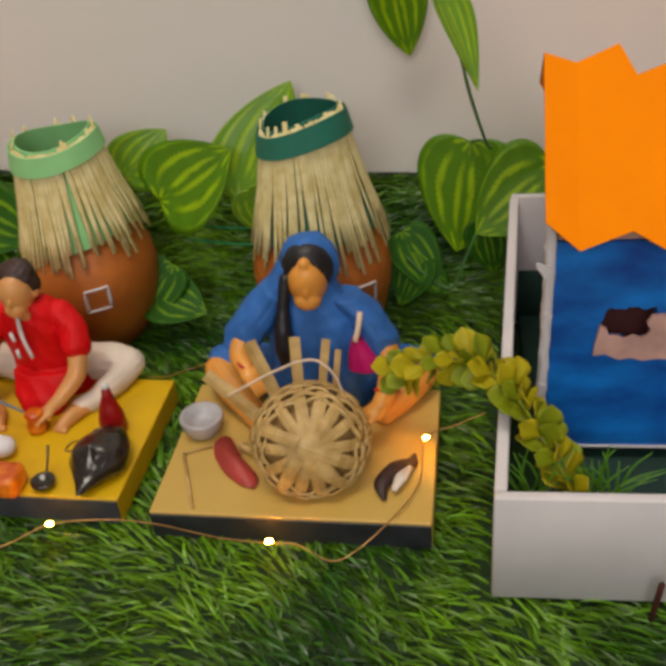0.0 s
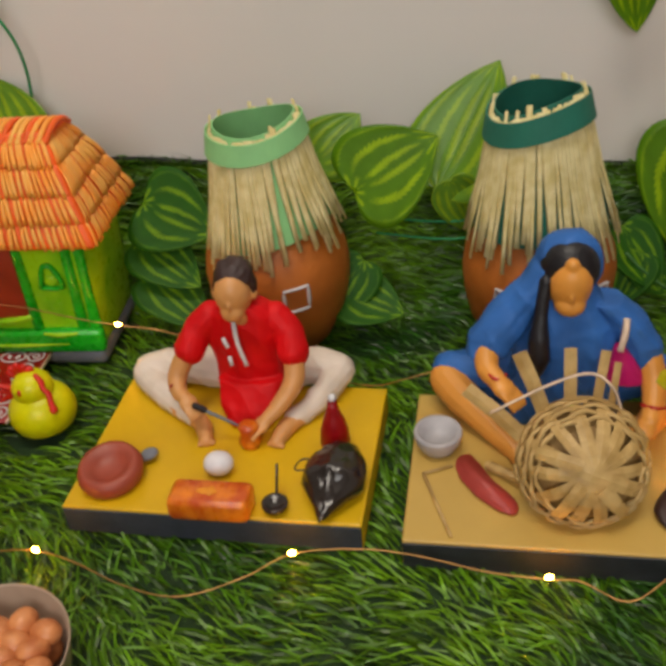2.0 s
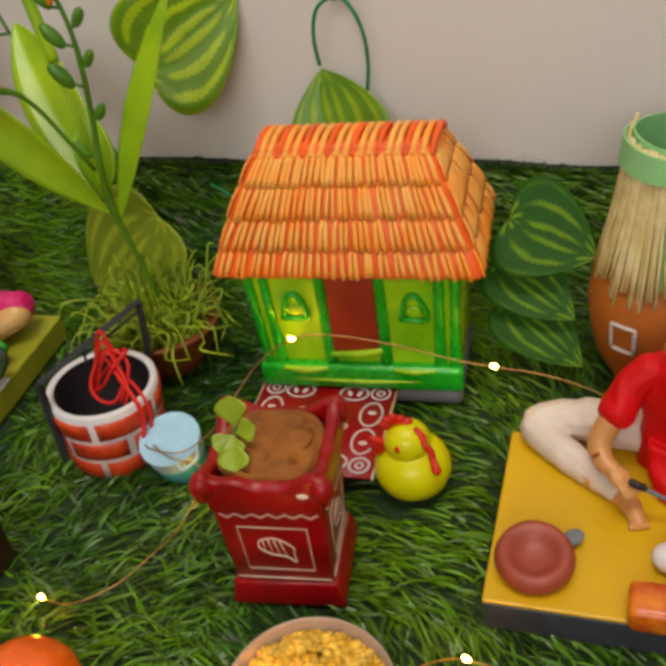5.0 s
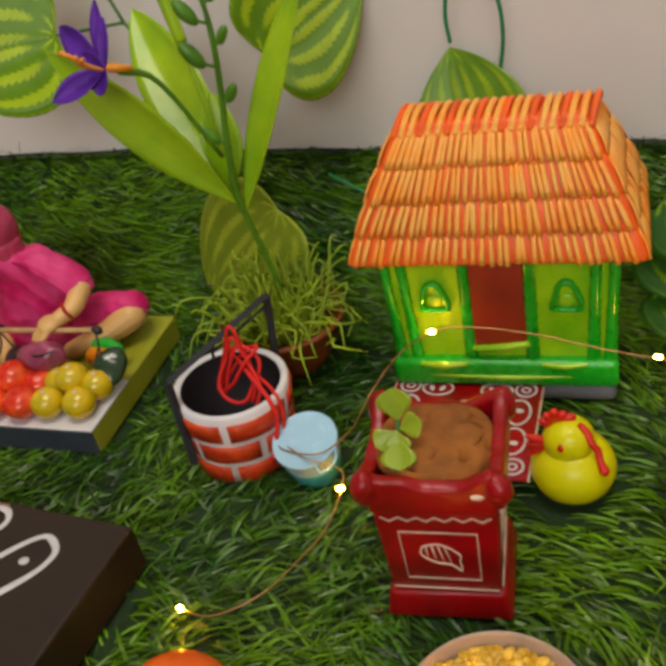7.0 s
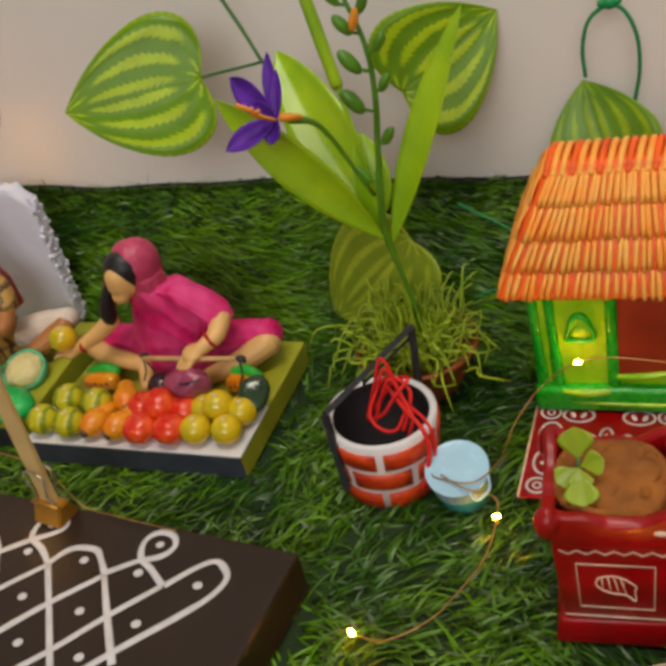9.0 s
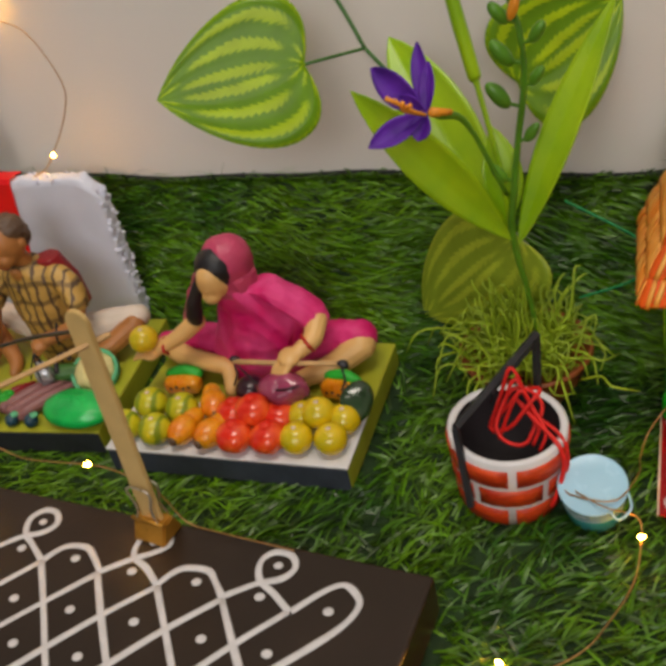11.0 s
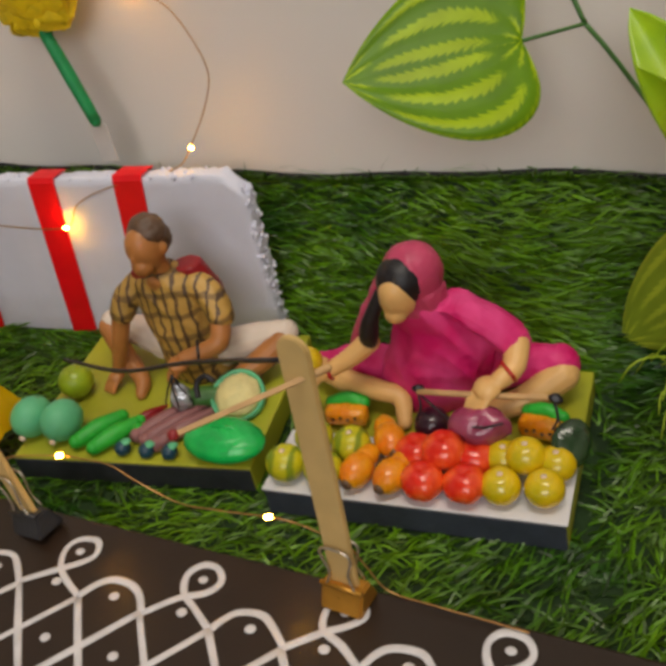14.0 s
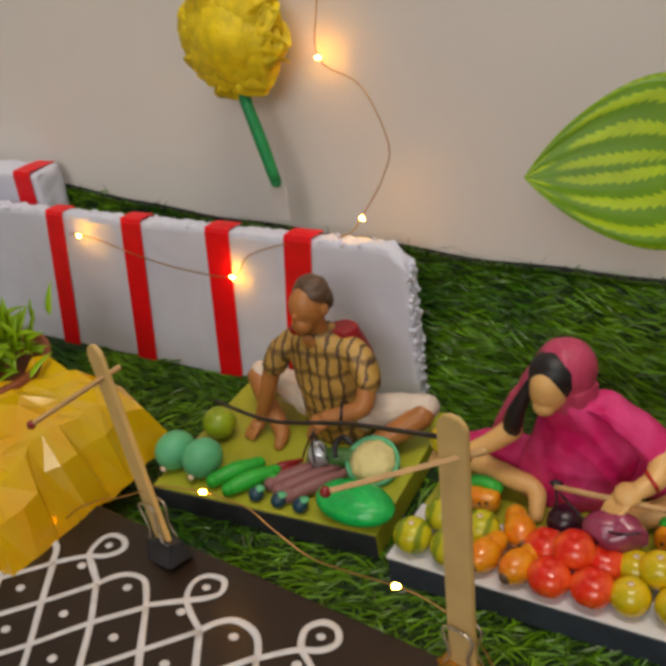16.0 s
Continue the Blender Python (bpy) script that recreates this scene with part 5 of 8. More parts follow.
def striped(name, colour, line, across, along, rough=0.5):
    """Cloth paint with hand-drawn dark lines one way and fainter ones the other."""
    m = painted(name, colour, rough, 0.35, 60, 400, 0.1)
    N, L = m.node_tree.nodes, m.node_tree.links
    b = N["Principled BSDF"]
    src = b.inputs["Base Color"].links[0].from_socket
    tc = N.new("ShaderNodeTexCoord")
    cur = src
    for axis, scale, amount in (("X", across, 0.9), ("Z", along, 0.6)):
        w = N.new("ShaderNodeTexWave")
        w.bands_direction = axis
        w.inputs["Scale"].default_value, w.inputs["Distortion"].default_value, w.inputs["Detail Scale"].default_value = scale, 2.5, 3.0
        L.new(tc.outputs["Object"], w.inputs["Vector"])
        mr = N.new("ShaderNodeMapRange")
        mr.inputs["From Min"].default_value, mr.inputs["From Max"].default_value = 0.72, 0.9
        mr.inputs["To Max"].default_value = amount
        L.new(w.outputs["Fac"], mr.inputs["Value"])
        mix = N.new("ShaderNodeMix")
        mix.data_type = "RGBA"
        L.new(mr.outputs[0], mix.inputs["Factor"])
        L.new(cur, mix.inputs["A"])
        mix.inputs["B"].default_value = rgba(line)
        cur = mix.outputs["Result"]
    L.new(cur, b.inputs["Base Color"])
    return m


M_CHECK = striped("striped_shirt_paint", (0.46, 0.27, 0.06), (0.06, 0.03, 0.02), 62.0, 30.0)
M_MELON = striped("striped_melon", (0.52, 0.48, 0.012), (0.17, 0.24, 0.010), 34.0, 0.1, 0.3)


def figure_base(name, x, y, sx, sy, top, front, label, rz=0.0, h=0.0135, strip=None):
    ob = thing(name, x, y, 0.0023, label, "figurine base", "painted figurine bases", rz=rz)
    part("slab", block(sx, sy, h, 0, 0, 0, 0.0007, 2), top, ob, smooth=False)
    part("front_face", block(sx * 0.996, 0.0009, h * 0.93, 0, -sy / 2 - 0.0003, 0, 0.0003, 1), front, ob, "dark painted front edge", smooth=False)
    if strip:
        part("painted_strip", block(sx * 1.004, strip, 0.0010, 0, -sy / 2 + strip / 2 - 0.0009, h - 0.0003, 0.0002, 1), M_WHITE, ob, "white painted front strip", smooth=False)
    return ob


figure_base("figurine_base", 0.1785, -0.1785, 0.1225, 0.084, M_YELLOW, M_SLATE, "yellow painted slab base with a black front", -2.5)
figure_base("figurine_base", 0.3130, -0.188, 0.1165, 0.087, M_OCHRE, M_BLACK, "ochre painted slab base with a black front", -1.8)
figure_base("figurine_base", -0.1845, -0.111, 0.1225, 0.088, M_OLIVE, M_SLATE, "olive painted slab base with a white front strip", -0.3, strip=0.036)
figure_base("figurine_base", -0.3195, -0.102, 0.1200, 0.094, M_OLIVE, M_BLACK, "olive painted slab base with a black front", 4.0)

TOPZ = 0.0158


def sculpt(bms, fine, cloth):
    """One closed skin over the joined pieces; cloth gives it soft folds."""
    me = bpy.data.meshes.new("tmp")
    bm = join(*bms)
    bm.to_mesh(me)
    bm.free()
    ob = new("tmp", me)
    skin = ob.modifiers.new("skin", "REMESH")
    skin.mode, skin.voxel_size = "VOXEL", fine
    soft = ob.modifiers.new("soft", "SMOOTH")
    soft.factor, soft.iterations = 0.5, 4
    bpy.context.view_layer.update()
    done = bpy.data.meshes.new_from_object(ob.evaluated_get(bpy.context.evaluated_depsgraph_get()))
    out = bmesh.new()
    out.from_mesh(done)
    bpy.data.objects.remove(ob)
    bpy.data.meshes.remove(me)
    bpy.data.meshes.remove(done)
    if cloth:
        out.normal_update()
        for v in out.verts:
            p = v.co
            ridge = 1 - abs(noise.noise(Vector((p.x * 95 + p.z * 60, p.y * 60, p.z * 42)))) * 2.2
            v.co = p + v.normal * cloth * (ridge - 0.35 + 0.4 * noise.noise(p * 220))
    return out


def figurine(name, pieces, materials, label, cloth=(), plain=()):
    """A painted clay figurine, one plain mesh; pieces: (bmesh, material index). plain: thin trims that stay tubes."""
    groups = {}
    for bm, k in pieces:
        groups.setdefault(k, []).append(bm)
    done = [(join(*bms) if k in plain else sculpt(bms, 0.00055, 0.0007 if k in cloth else 0.0), k) for k, bms in sorted(groups.items())]
    return solo(name, join(*done), materials, label, "figurine", "seated clay figurines")


def drape(rows, n=28):
    """A cloth through ellipses: (centre, half width, half depth)."""
    bm = bmesh.new()
    rings = []
    for j, (c, rx, ry) in enumerate(rows):
        ring = []
        for k in range(n):
            a = 2 * math.pi * k / n
            f = 1 + 0.03 * math.sin(a * 7 + j * 0.8) + 0.02 * math.sin(a * 13 - j)
            ring.append(bm.verts.new((c[0] + rx * f * math.cos(a), c[1] + ry * f * math.sin(a), c[2])))
        rings.append(ring)
    for a, b in zip(rings, rings[1:]):
        for k in range(n):
            bm.faces.new((a[k], a[(k + 1) % n], b[(k + 1) % n], b[k]))
    bm.faces.new(rings[0])
    bm.faces.new(rings[-1])
    bmesh.ops.recalc_face_normals(bm, faces=bm.faces[:])
    return bm


def palm(x, y, z, s, rot, fingers):
    """A small hand of clay with four fingers; fingers: the direction they point in."""
    d = Vector(fingers).normalized()
    side = d.cross(Vector((0, 0, 1))).normalized()
    out = [blob(s, s * 1.1, s * 0.62, x, y, z, rot, 14, 10)]
    for k in range(4):
        p = Vector((x, y, z)) + side * s * (0.45 * k - 0.68) + d * s * 0.6
        out.append(limb([p, p + d * s * 0.75 - Vector((0, 0, s * 0.12)), p + d * s * 1.2 - Vector((0, 0, s * 0.45))], [s * 0.30, s * 0.28, s * 0.22], 8, 2))
    return join(*out)


# man in a red shirt
pm = [
    (drape([((0.184, -0.140, TOPZ), 0.0185, 0.015), ((0.184, -0.143, 0.026), 0.0170, 0.0145), ((0.183, -0.145, 0.041), 0.0160, 0.0125), ((0.1825, -0.146, 0.055), 0.0180, 0.0116), ((0.1825, -0.147, 0.0640), 0.0162, 0.0096), ((0.1828, -0.149, 0.0695), 0.0080, 0.0070)]), 0),
    (drape([((0.1835, -0.164, TOPZ + 0.001), 0.0110, 0.0065), ((0.1835, -0.1605, 0.024), 0.0135, 0.0066), ((0.184, -0.155, 0.034), 0.0150, 0.0062)]), 0),
    (limb([(0.1685, -0.147, 0.0610), (0.1620, -0.150, 0.0555), (0.1585, -0.1545, 0.0485)], [0.0064, 0.0066, 0.0068]), 0),
    (limb([(0.1965, -0.147, 0.0610), (0.2020, -0.150, 0.0550), (0.2040, -0.1555, 0.0480)], [0.0064, 0.0066, 0.0068]), 0),
    (limb([(0.1570, -0.1555, 0.0470), (0.1525, -0.1600, 0.038), (0.1540, -0.1660, 0.0345), (0.1575, -0.1700, 0.0335)], [0.0047, 0.0045, 0.0037, 0.0030]), 1),
    (limb([(0.2045, -0.1570, 0.0460), (0.2040, -0.1625, 0.037), (0.1980, -0.1695, 0.0295), (0.1930, -0.1735, 0.0255)], [0.0047, 0.0045, 0.0037, 0.0030]), 1),
    (palm(0.1595, -0.1720, 0.0325, 0.0039, (20, 20, 0), (0.6, -0.7, -0.2)), 1), (palm(0.1910, -0.1755, 0.0240, 0.0039, (20, -20, 0), (-0.6, -0.7, -0.1)), 1),
    (limb([(0.176, -0.139, 0.0245), (0.150, -0.134, 0.0245), (0.1315, -0.136, 0.0235), (0.1315, -0.1405, 0.0220), (0.147, -0.1560, 0.0205), (0.159, -0.166, 0.0195)], [0.0100, 0.0088, 0.0074, 0.0070, 0.0056, 0.0042]), 2),
    (limb([(0.192, -0.139, 0.0245), (0.205, -0.134, 0.0245), (0.2180, -0.135, 0.0240), (0.2185, -0.1400, 0.0225), (0.211, -0.1560, 0.0205), (0.203, -0.166, 0.0195)], [0.0100, 0.0088, 0.0076, 0.0070, 0.0056, 0.0042]), 2),
    (limb([(0.1375, -0.1480, 0.0215), (0.149, -0.1590, 0.0200), (0.1605, -0.1675, 0.0192), (0.1640, -0.172, 0.0186), (0.1665, -0.1785, 0.0174)], [0.0042, 0.0045, 0.0040, 0.0040, 0.0030]), 1),
    (limb([(0.2150, -0.1480, 0.0215), (0.2090, -0.1590, 0.0200), (0.2025, -0.1675, 0.0192), (0.2000, -0.172, 0.0186), (0.1975, -0.1785, 0.0174)], [0.0042, 0.0045, 0.0040, 0.0040, 0.0030]), 1),
]
for k in range(4):
    pm += [(blob(0.0011, 0.0018, 0.0011, 0.1640 + 0.0019 * k, -0.1805 + 0.0004 * k, 0.0170, (0, 0, 0), 8, 6), 1), (blob(0.0011, 0.0018, 0.0011, 0.1945 + 0.0019 * k, -0.1793 - 0.0004 * k, 0.0170, (0, 0, 0), 8, 6), 1)]
pm_head = [
    (limb([(0.1830, -0.148, 0.060), (0.1828, -0.151, 0.070)], 0.0060), 1),
    (blob(0.0100, 0.0106, 0.0128, 0.1825, -0.1535, 0.0772, (16, 0, 0)), 1), (blob(0.0066, 0.0062, 0.0060, 0.1823, -0.1585, 0.0695, (10, 0, 0)), 1),
    (blob(0.0013, 0.0020, 0.0030, 0.1822, -0.1640, 0.0750, (14, 0, 0), 10, 8), 1),
    (blob(0.0018, 0.0028, 0.0036, 0.1722, -0.1515, 0.0760), 1), (blob(0.0018, 0.0028, 0.0036, 0.1930, -0.1515, 0.0760), 1),
    (blob(0.0108, 0.0106, 0.0090, 0.1828, -0.1490, 0.0850, (30, 0, 0), 28, 18, 0.10, 2, 420), 3), (blob(0.0106, 0.0078, 0.0105, 0.1828, -0.1455, 0.0785, (0, 0, 0), 24, 16, 0.08, 5, 420), 3),
    (blob(0.0014, 0.0034, 0.0055, 0.1727, -0.1510, 0.0800), 3), (blob(0.0014, 0.0034, 0.0055, 0.1928, -0.1510, 0.0800), 3),
]
chin = Vector((0.1823, -0.1570, 0.0640))
for bm, _ in pm_head:
    for v in bm.verts:
        v.co = chin + (v.co - chin) * 0.80 + Vector((-0.0010, 0.001, 0.0016))
pm += pm_head + [
    (blob(0.0036, 0.0022, 0.0056, 0.1832, -0.1560, 0.0655, (24, 0, 0)), 1),
    (tube([(0.1812, -0.1590, 0.0660), (0.1822, -0.1612, 0.0560), (0.1852, -0.1630, 0.0460)], 0.0010, 6, 4), 4),
    (tube([(0.1755, -0.1590, 0.0575), (0.1775, -0.1605, 0.0535)], 0.0010, 6, 2), 4), (tube([(0.1780, -0.1620, 0.0500), (0.1788, -0.1630, 0.0460)], 0.0009, 6, 2), 4),
    (tube([(0.1520, -0.1672, 0.0385), (0.1503, -0.1660, 0.0350), (0.1530, -0.1682, 0.0310)], 0.0006, 6, 4), 5),
]
figurine("seated_man_figurine", pm, [M_SHIRT, M_SKIN_LIGHT, M_DHOTI, M_HAIR, M_LINE_WHITE, M_RED], "painted clay man in red shirt seated on the yellow base", (0, 2, 3), (4, 5))

# woman in a blue sari
pw = [
    (drape([((0.316, -0.146, TOPZ), 0.028, 0.020), ((0.316, -0.149, 0.026), 0.0250, 0.0185), ((0.317, -0.151, 0.040), 0.0215, 0.0150), ((0.3175, -0.152, 0.052), 0.0215, 0.0128), ((0.3175, -0.151, 0.062), 0.0205, 0.0110), ((0.3168, -0.150, 0.070), 0.0150, 0.0100), ((0.3162, -0.149, 0.078), 0.0105, 0.0092)]), 0),
    (drape([((0.2850, -0.1615, 0.0530), 0.0088, 0.0062), ((0.2885, -0.1585, 0.0600), 0.0110, 0.0074), ((0.2960, -0.1545, 0.0700), 0.0100, 0.0080), ((0.3035, -0.1515, 0.0800), 0.0066, 0.0082), ((0.3075, -0.1490, 0.0880), 0.0045, 0.0080)]), 0),
    (drape([((0.3475, -0.1570, 0.0455), 0.0075, 0.0070), ((0.3455, -0.1550, 0.0550), 0.0085, 0.0080), ((0.3395, -0.1525, 0.0645), 0.0085, 0.0080), ((0.3310, -0.1505, 0.0720), 0.0070, 0.0075)]), 0),
    (blob(0.0136, 0.0122, 0.0150, 0.3165, -0.1468, 0.0855, (10, 0, 0)), 0),
    (blob(0.0118, 0.0110, 0.0127, 0.3163, -0.1510, 0.0862, (10, 0, 0)), 2),
    (blob(0.0089, 0.0094, 0.0120, 0.3163, -0.1556, 0.0822, (12, 0, 4)), 1), (blob(0.0034, 0.0036, 0.0056, 0.3163, -0.1588, 0.0902, (30, 0, 0)), 1), (blob(0.0062, 0.0056, 0.0050, 0.3164, -0.1600, 0.0752, (10, 0, 0)), 1),
    (limb([(0.3163, -0.1520, 0.0690), (0.3163, -0.1545, 0.0780)], [0.0068, 0.0058]), 1),
    (blob(0.0011, 0.0018, 0.0028, 0.3165, -0.1642, 0.0800, (10, 0, 0), 10, 8), 1),
    (limb([(0.3070, -0.1580, 0.0840), (0.3055, -0.1620, 0.072), (0.3050, -0.1655, 0.062), (0.3052, -0.1672, 0.054), (0.3045, -0.1675, 0.046)], [0.0026, 0.0028, 0.0042, 0.0046, 0.0020]), 2),
    (drape([((0.3405, -0.1640, 0.0410), 0.0085, 0.0045), ((0.3385, -0.1632, 0.048), 0.0062, 0.0045), ((0.3365, -0.1620, 0.0565), 0.0020, 0.0035)], 16), 3),
    (limb([(0.2850, -0.1630, 0.0540), (0.2852, -0.1700, 0.0510), (0.2890, -0.1760, 0.0495)], [0.0052, 0.0046, 0.0040]), 1),
    (palm(0.2912, -0.1790, 0.0485, 0.0048, (20, 10, 20), (0.7, -0.6, -0.4)), 1),
    (limb([(0.3490, -0.158, 0.048), (0.3505, -0.166, 0.0420), (0.3495, -0.175, 0.0370), (0.3475, -0.181, 0.0345)], [0.0056, 0.0052, 0.0044, 0.0042]), 1),
    (palm(0.3450, -0.1845, 0.0330, 0.0050, (0, 0, 0), (-0.7, -0.5, -0.2)), 1),
    (limb([(0.308, -0.146, 0.026), (0.288, -0.143, 0.028), (0.2705, -0.144, 0.0295)], [0.0120, 0.0108, 0.0092]), 0),
    (limb([(0.2690, -0.1480, 0.0285), (0.276, -0.158, 0.0260), (0.288, -0.172, 0.0220), (0.296, -0.181, 0.0192), (0.2985, -0.188, 0.0178)], [0.0080, 0.0078, 0.0058, 0.0048, 0.0030]), 1),
    (limb([(0.324, -0.146, 0.026), (0.344, -0.143, 0.028), (0.3625, -0.143, 0.0280)], [0.0120, 0.0108, 0.0090]), 0),
    (limb([(0.3640, -0.1465, 0.0260), (0.3570, -0.158, 0.0235), (0.3480, -0.170, 0.0205)], [0.0082, 0.0072, 0.0052]), 1),
    (tube([(0.3385, -0.1595, 0.0680), (0.3378, -0.1630, 0.0625), (0.3362, -0.1655, 0.0565)], 0.0014, 6, 4), 4),
    (tube([(0.2850, -0.1745, 0.0525), (0.2885, -0.1785, 0.0520), (0.2925, -0.1745, 0.0515)], 0.0008, 6, 4), 5),
    (tube([(0.3445, -0.1755, 0.0380), (0.3495, -0.1795, 0.0395), (0.3550, -0.1750, 0.0365)], 0.0008, 6, 4), 5),
]
figurine("seated_woman_figurine", pw, [M_SARI_BLUE, M_SKIN_ORANGE, M_HAIR_BLACK, M_BLOUSE, M_LINE, M_RED], "painted clay woman in blue sari weaving on the ochre base", (0,), (4, 5))

# woman in a pink sari
pp = [
    (drape([((-0.180, -0.094, TOPZ), 0.026, 0.018), ((-0.179, -0.097, 0.026), 0.0245, 0.0170), ((-0.1755, -0.100, 0.040), 0.0235, 0.0145), ((-0.1715, -0.100, 0.052), 0.0225, 0.0130), ((-0.1725, -0.101, 0.062), 0.0185, 0.0115), ((-0.1760, -0.103, 0.071), 0.0135, 0.0105), ((-0.1790, -0.1045, 0.080), 0.0105, 0.0098)]), 0),
    (drape([((-0.1420, -0.1045, 0.0540), 0.0072, 0.0080), ((-0.1455, -0.1035, 0.0595), 0.0086, 0.0088), ((-0.1545, -0.1030, 0.0675), 0.0092, 0.0092), ((-0.1650, -0.1030, 0.0755), 0.0080, 0.0090)]), 0),
    (drape([((-0.2110, -0.1060, 0.044), 0.0022, 0.0048), ((-0.2060, -0.1055, 0.058), 0.0030, 0.0065), ((-0.1990, -0.105, 0.074), 0.0034, 0.0080), ((-0.1930, -0.104, 0.088), 0.0036, 0.0085)]), 3),
    (blob(0.0142, 0.0142, 0.0148, -0.1800, -0.1030, 0.0890, (16, 0, 0)), 3), (drape([((-0.1790, -0.1035, 0.0730), 0.0128, 0.0104), ((-0.1795, -0.1035, 0.0830), 0.0134, 0.0125)]), 3),
    (blob(0.0121, 0.0112, 0.0118, -0.1826, -0.1092, 0.0895, (18, 0, 0)), 2),
    (blob(0.0087, 0.0092, 0.0114, -0.1838, -0.1136, 0.0850, (22, 0, -6)), 1), (blob(0.0052, 0.0050, 0.0048, -0.1843, -0.1172, 0.0785, (10, 0, 0)), 1),
    (blob(0.0010, 0.0017, 0.0027, -0.1846, -0.1214, 0.0832, (20, 0, 0), 10, 8), 1),
    (limb([(-0.1930, -0.112, 0.084), (-0.1962, -0.114, 0.074), (-0.1985, -0.1145, 0.064), (-0.1990, -0.114, 0.058)], [0.0032, 0.0036, 0.0044, 0.0034]), 2),
    (limb([(-0.2000, -0.113, 0.058), (-0.2070, -0.1165, 0.0525), (-0.2150, -0.120, 0.0480), (-0.2210, -0.1220, 0.0450)], [0.0050, 0.0046, 0.0038, 0.0032]), 1),
    (palm(-0.2245, -0.1230, 0.0435, 0.0046, (0, 10, 0), (-0.95, -0.1, 0.1)), 1),
    (limb([(-0.1400, -0.107, 0.0550), (-0.1400, -0.116, 0.0510), (-0.1445, -0.123, 0.0490)], [0.0054, 0.0048, 0.0040]), 1),
    (palm(-0.1485, -0.1265, 0.0480, 0.0056, (10, 0, 20), (-0.5, -0.7, -0.5)), 1),
    (limb([(-0.190, -0.094, 0.025), (-0.212, -0.092, 0.027), (-0.232, -0.095, 0.0265)], [0.0110, 0.0098, 0.0070]), 0),
    (limb([(-0.232, -0.0990, 0.0285), (-0.216, -0.1075, 0.0285), (-0.200, -0.1120, 0.0285), (-0.1900, -0.1140, 0.0265), (-0.1870, -0.1225, 0.0190)], [0.0054, 0.0056, 0.0050, 0.0044, 0.0032]), 1),
    (limb([(-0.168, -0.094, 0.025), (-0.146, -0.091, 0.029), (-0.126, -0.092, 0.0330)], [0.0115, 0.0102, 0.0086]), 0),
    (limb([(-0.1250, -0.0965, 0.0305), (-0.136, -0.106, 0.0255), (-0.152, -0.114, 0.0210)], [0.0078, 0.0066, 0.0048]), 1),
    (tube([(-0.1440, -0.1185, 0.0555), (-0.1390, -0.1235, 0.0530), (-0.1385, -0.1205, 0.0470)], 0.0008, 6, 4), 4),
    (tube([(-0.2170, -0.1185, 0.0510), (-0.2155, -0.1250, 0.0480), (-0.2155, -0.1220, 0.0430)], 0.0008, 6, 4), 4),
]
for bm, _ in pp:
    for v in bm.verts:
        k = min(1, max(0, (v.co.z - 0.071) / 0.014))
        v.co.x = -0.1800 + (v.co.x + 0.1800) * (1 - 0.12 * k)
        v.co.y = -0.1040 + (v.co.y + 0.1040) * (1 - 0.08 * k)
        v.co = Vector((v.co.x - 0.009, v.co.y + 0.010, TOPZ + (v.co.z - TOPZ) * 0.91))
figurine("seated_woman_figurine", pp, [M_SARI_PINK, M_SKIN_PALE, M_HAIR_BLACK, M_VEIL, M_RED], "painted clay woman in magenta sari selling fruit", (0, 3), (4,))

